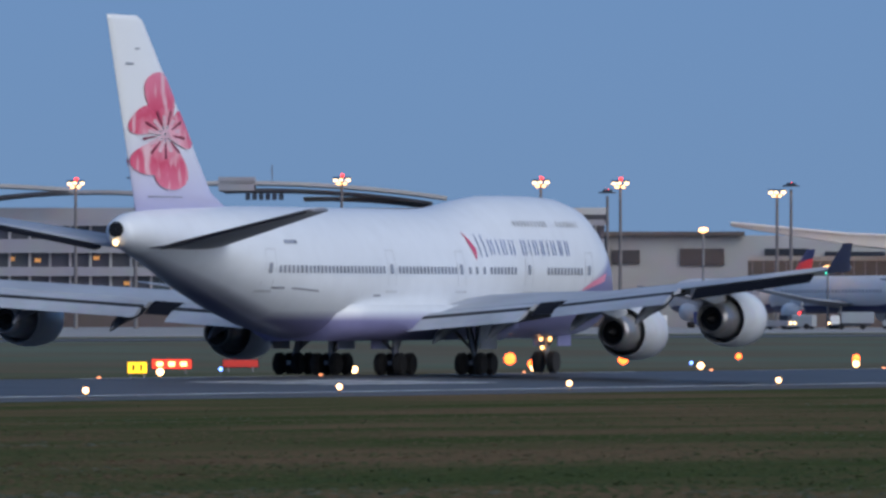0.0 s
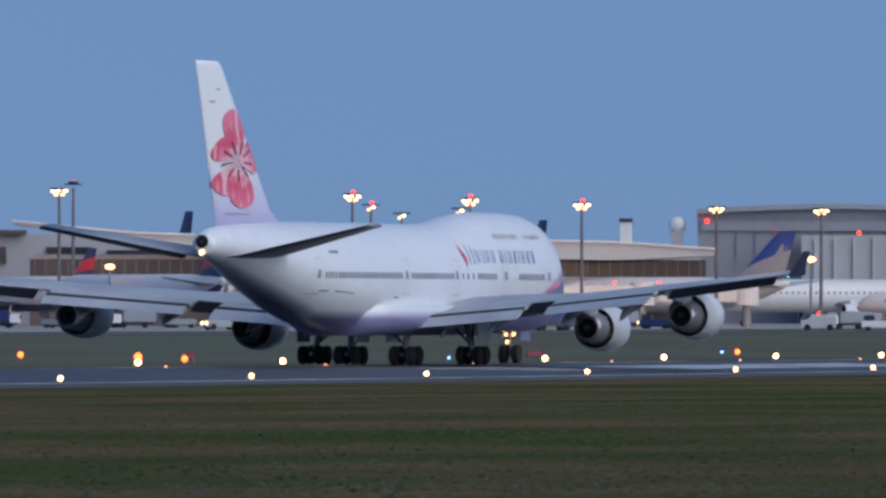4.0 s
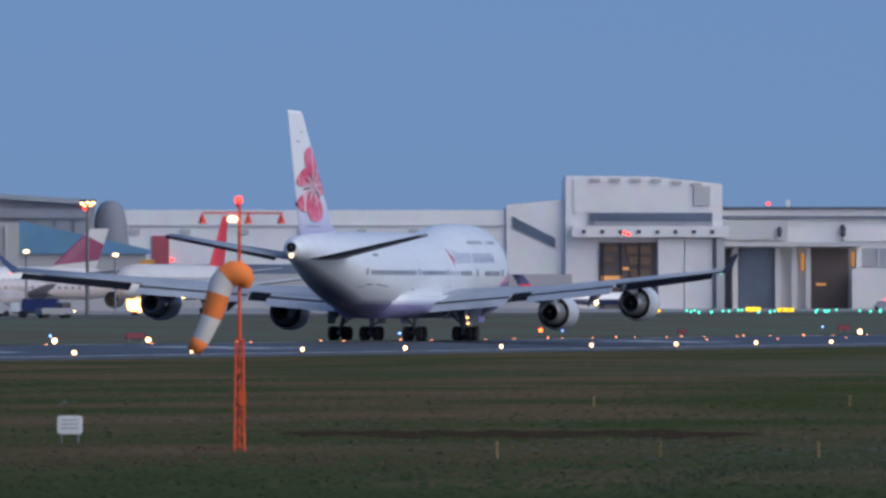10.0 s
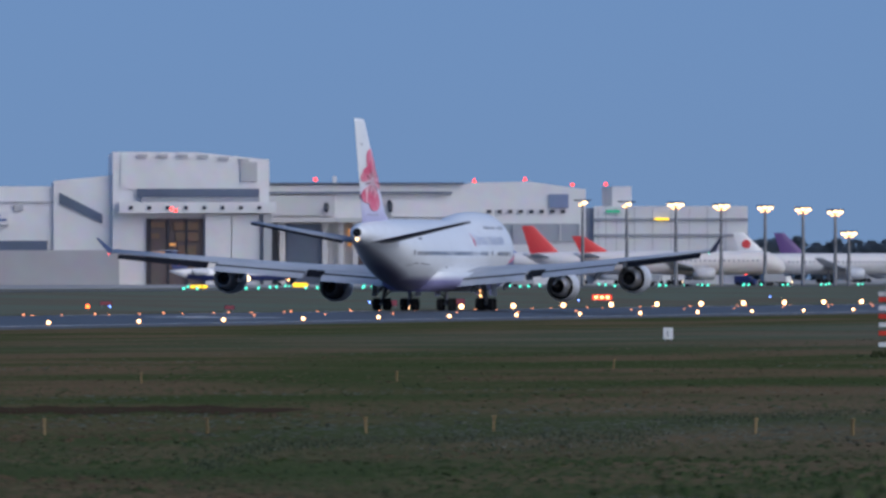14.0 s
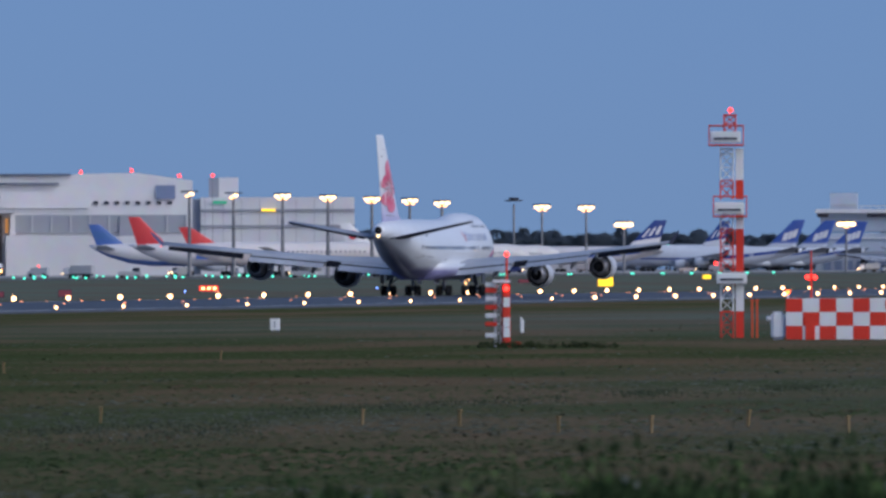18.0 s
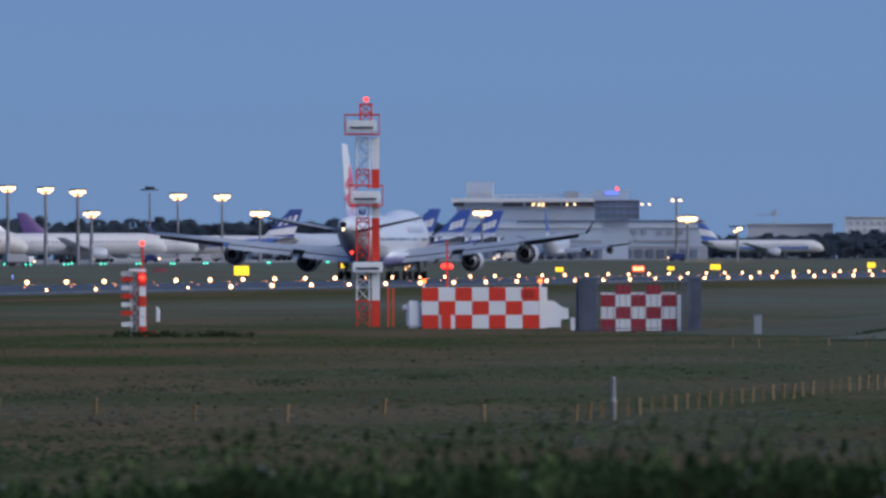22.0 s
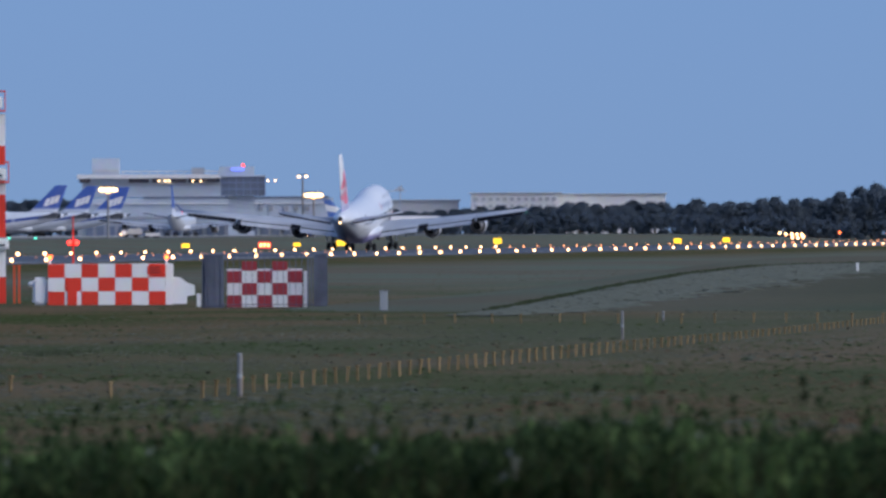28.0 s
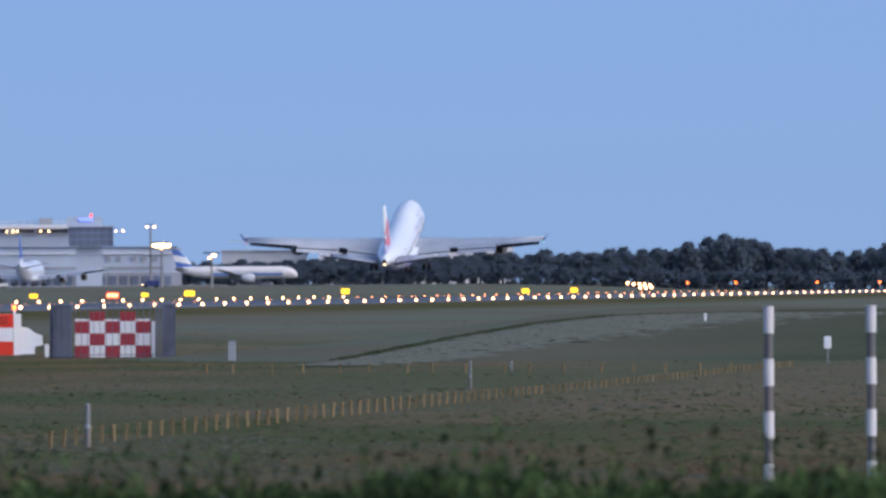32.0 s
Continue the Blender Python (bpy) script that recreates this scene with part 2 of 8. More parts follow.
def grass_material(name, green, mid, brown, mown_from=480.0, mown_to=1100.0, axis_name="X", most=0.8, dry_most=0.5):
    m = bpy.data.materials.new(name)
    m.use_nodes = True
    n, l = m.node_tree.nodes, m.node_tree.links
    b = n["Principled BSDF"]
    b.inputs["Roughness"].default_value = 1.0
    b.inputs["Specular IOR Level"].default_value = 0.0
    co = n.new("ShaderNodeTexCoord")
    mp = n.new("ShaderNodeMapping")
    mp.inputs["Scale"].default_value = (1.0, 2.2, 1.0)
    l.new(co.outputs["Object"], mp.inputs["Vector"])
    def noise_tex(scale, detail, vec):
        t = n.new("ShaderNodeTexNoise")
        t.inputs["Scale"].default_value, t.inputs["Detail"].default_value = scale, detail
        l.new(vec, t.inputs["Vector"])
        return t.outputs["Fac"]
    patches = noise_tex(0.028, 6, mp.outputs[0])
    tufts = noise_tex(0.8, 5, mp.outputs[0])
    blades = noise_tex(3.0, 4, co.outputs["Object"])
    ramp = n.new("ShaderNodeValToRGB")
    e = ramp.color_ramp.elements
    e[0].position, e[0].color = 0.39, (*green, 1)
    e[1].position, e[1].color = 0.61, (*brown, 1)
    g = e.new(0.48)
    g.color = (*mid, 1)
    l.new(patches, ramp.inputs[0])
    r2 = n.new("ShaderNodeMapRange")
    r2.inputs["From Min"].default_value, r2.inputs["From Max"].default_value = 0.3, 0.75
    r2.inputs["To Min"].default_value, r2.inputs["To Max"].default_value = 0.80, 1.20
    l.new(tufts, r2.inputs["Value"])
    mul = n.new("ShaderNodeMix")
    mul.data_type, mul.blend_type = "RGBA", "MULTIPLY"
    mul.inputs[0].default_value = 1.0
    l.new(ramp.outputs[0], mul.inputs[6])
    l.new(r2.outputs[0], mul.inputs[7])
    # drier, paler growth on the rise below the mound
    sep = n.new("ShaderNodeSeparateXYZ")
    l.new(co.outputs["Object"], sep.inputs[0])
    dry = None
    for axis, a, z in (("X", 150.0, 360.0), ("Y", 66.0, 38.0)):   # both at once
        r3 = n.new("ShaderNodeMapRange")
        r3.inputs["From Min"].default_value, r3.inputs["From Max"].default_value = a, z
        l.new(sep.outputs[axis], r3.inputs["Value"])
        if dry:
            both = n.new("ShaderNodeMath")
            both.operation = "MULTIPLY"
            l.new(dry, both.inputs[0])
            l.new(r3.outputs[0], both.inputs[1])
            dry = both.outputs[0]
        else:
            r3.inputs["To Max"].default_value = dry_most
            dry = r3.outputs[0]
    pale = n.new("ShaderNodeMix")
    pale.data_type = "RGBA"
    # pale growth, with some blue of the haze mixed into the colour
    pale.inputs[7].default_value = (0.114, 0.120, 0.094, 1)
    l.new(dry, pale.inputs[0])
    l.new(mul.outputs[2], pale.inputs[6])
    # and pale green, mown grass further up the runway
    r4 = n.new("ShaderNodeMapRange")
    r4.inputs["From Min"].default_value, r4.inputs["From Max"].default_value, r4.inputs["To Max"].default_value = mown_from, mown_to, most
    l.new(sep.outputs[axis_name], r4.inputs["Value"])
    mown = n.new("ShaderNodeMix")
    mown.data_type = "RGBA"
    hay = n.new("ShaderNodeValToRGB")                  # swathes, part green, part dried
    e = hay.color_ramp.elements
    # swathe colours hold a little painted haze blue as well
    e[0].position, e[0].color = 0.42, (0.112, 0.140, 0.116, 1)
    e[1].position, e[1].color = 0.58, (0.122, 0.115, 0.095, 1)
    l.new(noise_tex(0.016, 4, mp.outputs[0]), hay.inputs[0])
    l.new(hay.outputs[0], mown.inputs[7])
    verge = n.new("ShaderNodeMapRange")                # the verge of the runway stays rough
    verge.inputs["From Min"].default_value, verge.inputs["From Max"].default_value = 170.0, 125.0
    l.new(sep.outputs["Y"], verge.inputs["Value"])
    both = n.new("ShaderNodeMath")
    both.operation = "MULTIPLY"
    l.new(r4.outputs[0], both.inputs[0])
    beyond = n.new("ShaderNodeMapRange")
    beyond.inputs["From Min"].default_value, beyond.inputs["From Max"].default_value = 270.0, 310.0
    l.new(sep.outputs["Y"], beyond.inputs["Value"])
    either = n.new("ShaderNodeMath")
    either.operation = "MAXIMUM"
    l.new(verge.outputs[0], either.inputs[0])
    l.new(beyond.outputs[0], either.inputs[1])
    l.new(either.outputs[0], both.inputs[1])
    l.new(both.outputs[0], mown.inputs[0])
    l.new(pale.outputs[2], mown.inputs[6])
    l.new(mown.outputs[2], b.inputs["Base Color"])
    bp = n.new("ShaderNodeBump")
    bp.inputs["Strength"].default_value, bp.inputs["Distance"].default_value = 0.7, 0.2
    l.new(blades, bp.inputs["Height"])
    l.new(bp.outputs[0], b.inputs["Normal"])
    return m


def build_ground():
    m = grass_material("grass_land", (0.050, 0.068, 0.028), (0.074, 0.076, 0.038), (0.122, 0.091, 0.056), 480.0, 820.0, "X", 0.9)
    bm = bmesh.new()
    xs = [-6000, -2000, -300, -150, -100, -50, 0, 20, 35] + [45 + 6 * i for i in range(17)] + [150 + 10 * i for i in range(80)] + [960, 1100, 1300, 1500, 2000, 3000, 4500, 7000]
    ys = [-6000, -1500, -300, -150, -100, -60] + [-30 + 6 * i for i in range(8)] + [18 + 2 * i for i in range(34)] + [92, 100, 110, 120, 130, 140, 150, 160, 170, 180, 190, 200, 213, 250, 285, 295, 305, 315, 325, 335, 345, 352, 360, 375, 390, 405, 420, 440, 500, 1000, 2500, 6000]
    grid = [[bm.verts.new((x, y, swell(x, y, False))) for y in ys] for x in xs]
    for i in range(len(xs) - 1):
        for j in range(len(ys) - 1):
            bm.faces.new((grid[i][j], grid[i + 1][j], grid[i + 1][j + 1], grid[i][j + 1]))
    tagged(part("ground", bm, m, smooth=True), "brown and green rough grass land of an airfield", "grass", kind="structure")
    green = grass_material("mound_grass", (0.034, 0.054, 0.034), (0.044, 0.064, 0.040), (0.062, 0.076, 0.050), 30.0, 50.0, "Y", 0.75, 0.08)
    bm = bmesh.new()
    xs, ys = [470 + 8 * i for i in range(51)], [-60 + 5 * i for i in range(21)] + [42 + 1.5 * i for i in range(19)]
    grid = [[bm.verts.new((x, y, swell(x, y) - 0.06 + min(0.1, 2 * (swell(x, y) - swell(x, y, False))))) for y in ys] for x in xs]
    for i in range(len(xs) - 1):
        for j in range(len(ys) - 1):
            bm.faces.new((grid[i][j], grid[i + 1][j], grid[i + 1][j + 1], grid[i][j + 1]))
    tagged(part("ground_mound", bm, green, smooth=True), "low dark green grassy mound beside the runway", "mound", kind="structure")


def crown(y):
    """The height of the pavement: highest along the runway's middle, falling to both sides."""
    return 0.05 - 0.0145 * abs(y - MID - 0.6)


def strip(bm, x0, x1, y0, y1, lift, deep):
    """A band of pavement that follows the runway's crown; it does not cross the middle."""
    ends = [[(x, y0, crown(y0) + lift - deep), (x, y1, crown(y1) + lift - deep), (x, y1, crown(y1) + lift), (x, y0, crown(y0) + lift)] for x in (x0, x1)]
    return loft(ends, bm)


def pavement(name, x0, x1, y0, y1, lift, mat, label, category):
    bm = bmesh.new()
    edges = [y0] + ([MID + 0.6] if y0 < MID + 0.6 < y1 else []) + [y1]
    for a, b in zip(edges, edges[1:]):
        strip(bm, x0, x1, a, b, lift, 0.35)
    return tagged(part(name, bm, mat), label, category, kind="structure")


def build_runway():
    pavement("runway", 200, 4300, NEAR + 1.2, FAR - 1.2, 0.0, ASPHALT, "dark damp asphalt runway with white markings", "runway")
    pavement("runway_shoulder_near", 200, 4300, NEAR - 5, NEAR + 1.2, -0.01, SHOULDER, "grey asphalt shoulder beside the runway", "pavement")
    pavement("runway_shoulder_far", 200, 4300, FAR - 1.2, FAR + 5, -0.01, SHOULDER, "grey asphalt shoulder beside the runway", "pavement")
    bm = bmesh.new()
    for y in (NEAR + 2.2, FAR - 2.2):
        strip(bm, 200, 4300, y - 0.45, y + 0.45, 0.008, 0.006)
    x = 320
    while x < 4200:
        for a, b in ((0.15, 0.6), (0.6, 1.05)):
            strip(bm, x - 15, x + 15, MID + a, MID + b, 0.008, 0.006)
        x += 50
    for x in (560, 710, 860, 1010):
        for k in range(3):
            for q in (-1, 1):
                y = MID + 0.6 + q * (10 + 3.3 * k)
                strip(bm, x - 11, x + 11, y - 0.9, y + 0.9, 0.008, 0.006)
    for q in (-1, 1):
        y = MID + 0.6 + q * 14
        strip(bm, 730, 790, y - 4.5, y + 4.5, 0.012, 0.006)
    tagged(part("runway_marking", bm, PAINT), "worn white painted runway markings", "road marking", kind="structure")
    sheet("taxiway", [100 + 350 * i for i in range(13)], [425, 452], 0.06, SHOULDER, "grey asphalt taxiway beyond the runway", "taxiway")
    sheet("apron", [300 + 350 * i for i in range(14)], [500, 1000, 2100], 0.06, CONCRETE, "pale concrete apron in front of the buildings", "apron")


def build_edge_lights():
    first = thing("edge_light", "white runway edge light glowing on its short stem", "runway light", "runway edge lights")
    part("stem", tube((0, 0, 0), (0, 0, 0.24), 0.05), YELLOW, first)
    part("lamp", ball((0, 0, 0.38), 0.235), L_EDGE, first)
    bright = thing("edge_light", "bright white runway edge light glowing on its short stem", "runway light", "runway edge lights")
    part("stem", tube((0, 0, 0), (0, 0, 0.24), 0.05), YELLOW, bright)
    part("lamp", ball((0, 0, 0.42), 0.29), L_EDGE, bright)
    amber = thing("edge_light", "amber runway edge light glowing on its short stem", "runway light", "runway edge lights")
    part("stem", tube((0, 0, 0), (0, 0, 0.24), 0.05), YELLOW, amber)
    part("lamp", ball((0, 0, 0.33), 0.14), L_AMBER, amber)
    small = thing("edge_light", "small white runway edge light on its short stem", "runway light", "runway edge lights")
    part("stem", tube((0, 0, 0), (0, 0, 0.24), 0.05), YELLOW, small)
    part("lamp", ball((0, 0, 0.33), 0.15), L_EDGE, small)
    dim = thing("edge_light", "dim amber runway edge light set low at an exit", "runway light", "runway edge lights")
    part("stem", tube((0, 0, 0), (0, 0, 0.1), 0.05), YELLOW, dim)
    part("lamp", ball((0, 0, 0.14), 0.11, n=1), L_DIM, dim)
    used = set()
    for y in (NEAR, FAR):
        for i in range(-2, 112):
            x = LIGHT0 + STEP * i
            kind = first
            if y == NEAR and x < 1300:
                kind = small
            elif y == FAR and x > 2590:
                kind = amber
            elif y == FAR and 1010 < x < 1285:      # low lights across a taxiway exit
                kind = dim
            elif y == FAR and 1285 < x < 1900:
                kind = bright
            if kind.name in used:
                copy_thing(kind, pose(x, y, crown(y) - 0.01))
            else:
                used.add(kind.name)
                kind.location = (x, y, crown(y) - 0.01)
    inset = thing("centreline_light", "small orange light set flush in the runway", "runway light", "runway centreline lights")
    part("lens", ball((0, 0, 0.02), 0.13, n=1, squash=0.6), L_DIM, inset)
    inset.location = (500, MID + 1.3, crown(MID + 1.3))
    for i in range(34):
        for y in (MID - 9.5, MID + 11.5):
            copy_thing(inset, pose(1040 + 30 * i, y, crown(y)))
    for i in range(1, 110):
        copy_thing(inset, pose(500 + 30 * i, MID + 1.3, crown(MID + 1.3)))


# ---- the jumbo jet ----
ST = 31.9       # station of the wing gear, behind the nose


def fuselage_ring(s, w, top, bot, n=32):
    mid = bot + (top - bot) * 0.47
    pts = []
    for i in range(n):
        a = 2 * math.pi * i / n
        c, d = math.cos(a), math.sin(a)
        if d >= 0:
            e = 1.06
            pts.append((ST - s, w * math.copysign(abs(c) ** e, c), mid + (top - mid) * d))
        else:
            pts.append((ST - s, w * c, mid + (mid - bot) * d))
    return pts


BODY = [(0.0, 0.06, 4.72, 4.6), (0.35, 0.75, 5.35, 3.85), (1.0, 1.3, 6.05, 3.25), (2.0, 1.85, 7.05, 2.75), (3.2, 2.3, 8.2, 2.4),
        (4.4, 2.65, 9.1, 2.2), (6.0, 3.0, 9.75, 2.06), (8.0, 3.2, 10.05, 2.0), (11.0, 3.25, 10.15, 2.0), (15.0, 3.25, 10.15, 2.0),
        (18.5, 3.25, 10.1, 2.0), (21.0, 3.25, 9.9, 2.0), (23.5, 3.25, 9.6, 2.0), (26.0, 3.25, 9.34, 2.0), (28.5, 3.25, 9.25, 2.0),
        (40.0, 3.25, 9.25, 2.0), (46.0, 3.25, 9.25, 2.05), (50.0, 3.18, 9.25, 2.55), (54.0, 2.92, 9.22, 3.35), (58.0, 2.5, 9.16, 4.35),
        (62.0, 1.92, 9.05, 5.45), (65.0, 1.42, 8.92, 6.25), (67.2, 1.05, 8.75, 6.75), (68.2, 0.8, 8.5, 6.95), (68.6, 0.55, 8.3, 7.2)]


def body_at(s):
    for a, b in zip(BODY, BODY[1:]):
        if a[0] <= s <= b[0]:
            u = (s - a[0]) / (b[0] - a[0])
            return [p + (q - p) * u for p, q in zip(a[1:], b[1:])]
    return BODY[-1][1:]


def side_point(s, z, out=0.03):
    """A point on the right-hand (-y) skin of the fuselage at station s and height z, pushed out a little."""
    w, top, bot = body_at(s)
    mid = bot + (top - bot) * 0.47
    h = (z - mid) / ((top - mid) if z > mid else (mid - bot))
    c = math.sqrt(max(0.0, 1 - h * h))
    if z > mid:
        c = c ** 1.06
    return Vector((ST - s, -(w * c + out), z))


def skin_patch(corners, side, bm, steps=4):
    """A thin plate on the skin: corners are (s, z) pairs in order; side -1 right, 1 left."""
    (a, b, c, d) = corners
    rows = []
    for i in range(steps + 1):
        u = i / steps
        lo = (a[0] + (b[0] - a[0]) * u, a[1] + (b[1] - a[1]) * u)
        hi = (d[0] + (c[0] - d[0]) * u, d[1] + (c[1] - d[1]) * u)
        row = []
        for k in range(3):
            v = k / 2
            q = side_point(lo[0] + (hi[0] - lo[0]) * v, lo[1] + (hi[1] - lo[1]) * v)
            row.append(bm.verts.new((q.x, q.y * -side, q.z)))
        rows.append(row)
    for r, t in zip(rows, rows[1:]):
        for k in range(2):
            bm.faces.new((r[k], t[k], t[k + 1], r[k + 1]))


def livery(name, upper, lower, line, soft=0.25, tail_rise=0.0, lower_fore=None):
    """Fuselage paint: upper over lower, parted at the height line, with a rising sweep at the nose; lower_fore: the
    lower colour ahead of the tail.
    """
    m = bpy.data.materials.new(name)
    m.use_nodes = True
    n, l = m.node_tree.nodes, m.node_tree.links
    b = n["Principled BSDF"]
    b.inputs["Roughness"].default_value, b.inputs["Coat Weight"].default_value = 0.33, 0.3
    co = n.new("ShaderNodeTexCoord")
    sep = n.new("ShaderNodeSeparateXYZ")
    l.new(co.outputs["Object"], sep.inputs[0])
    # the sweep: the parting line climbs over the last metres to the nose
    nose = n.new("ShaderNodeMapRange")
    nose.inputs["From Min"].default_value, nose.inputs["From Max"].default_value = ST - 15.0, ST - 2.0
    nose.inputs["To Min"].default_value, nose.inputs["To Max"].default_value = 0.0, 1.0
    l.new(sep.outputs["X"], nose.inputs["Value"])
    power = n.new("ShaderNodeMath")
    power.operation = "POWER"
    power.inputs[1].default_value = 1.25
    l.new(nose.outputs[0], power.inputs[0])
    rise = n.new("ShaderNodeMath")
    rise.operation = "MULTIPLY_ADD"
    rise.inputs[1].default_value, rise.inputs[2].default_value = 4.4, line
    l.new(power.outputs[0], rise.inputs[0])
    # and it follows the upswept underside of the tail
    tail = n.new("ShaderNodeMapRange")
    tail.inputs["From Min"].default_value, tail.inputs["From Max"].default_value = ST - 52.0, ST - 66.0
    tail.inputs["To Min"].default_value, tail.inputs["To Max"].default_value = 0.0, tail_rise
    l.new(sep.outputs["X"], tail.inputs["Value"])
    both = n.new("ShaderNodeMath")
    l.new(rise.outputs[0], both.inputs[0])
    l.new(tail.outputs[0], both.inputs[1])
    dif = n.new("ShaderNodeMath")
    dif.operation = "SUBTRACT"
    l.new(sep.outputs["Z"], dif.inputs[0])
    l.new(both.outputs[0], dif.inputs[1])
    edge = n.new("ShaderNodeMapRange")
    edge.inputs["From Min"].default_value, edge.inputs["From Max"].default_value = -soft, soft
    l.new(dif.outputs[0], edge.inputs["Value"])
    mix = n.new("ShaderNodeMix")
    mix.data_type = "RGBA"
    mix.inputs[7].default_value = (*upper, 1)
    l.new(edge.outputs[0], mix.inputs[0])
    # lower colour darkens towards the tail: underside shade mixed into the paint
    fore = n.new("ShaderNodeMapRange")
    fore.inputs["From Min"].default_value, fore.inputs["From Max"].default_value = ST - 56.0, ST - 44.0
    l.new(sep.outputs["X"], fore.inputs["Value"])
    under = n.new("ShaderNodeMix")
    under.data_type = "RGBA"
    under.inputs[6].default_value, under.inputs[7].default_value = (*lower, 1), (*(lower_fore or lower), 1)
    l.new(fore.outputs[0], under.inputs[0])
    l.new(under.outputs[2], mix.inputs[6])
    dirt = n.new("ShaderNodeTexNoise")
    dirt.inputs["Scale"].default_value, dirt.inputs["Detail"].default_value = 0.7, 6
    l.new(co.outputs["Object"], dirt.inputs["Vector"])
    rng = n.new("ShaderNodeMapRange")
    rng.inputs["To Min"].default_value, rng.inputs["To Max"].default_value = 0.86, 1.03
    l.new(dirt.outputs["Fac"], rng.inputs["Value"])
    mul = n.new("ShaderNodeMix")
    mul.data_type, mul.blend_type = "RGBA", "MULTIPLY"
    mul.inputs[0].default_value = 1.0
    l.new(mix.outputs[2], mul.inputs[6])
    l.new(rng.outputs[0], mul.inputs[7])
    l.new(mul.outputs[2], b.inputs["Base Color"])
    return m


def fin_paint(name, upper, lower, z0, z1):
    m = bpy.data.materials.new(name)
    m.use_nodes = True
    n, l = m.node_tree.nodes, m.node_tree.links
    b = n["Principled BSDF"]
    b.inputs["Roughness"].default_value = 0.36
    co = n.new("ShaderNodeTexCoord")
    sep = n.new("ShaderNodeSeparateXYZ")
    l.new(co.outputs["Object"], sep.inputs[0])
    mr = n.new("ShaderNodeMapRange")
    mr.inputs["From Min"].default_value, mr.inputs["From Max"].default_value = z0, z1
    l.new(sep.outputs["Z"], mr.inputs["Value"])
    mix = n.new("ShaderNodeMix")
    mix.data_type = "RGBA"
    mix.inputs[6].default_value, mix.inputs[7].default_value = (*lower, 1), (*upper, 1)
    l.new(mr.outputs[0], mix.inputs[0])
    l.new(mix.outputs[2], b.inputs["Base Color"])
    return m


def wing_le(y):
    return 19.3 + (y - 3.0) * 0.77


def wing_te(y):
    return 34.0 + (y - 3.0) * 0.16 if y < 12.5 else 35.52 + (y - 12.5) * 0.512


def wing_z(y):
    return 3.45 + (y - 3.0) * 0.098 + 0.0004 * (y - 3.0) ** 2


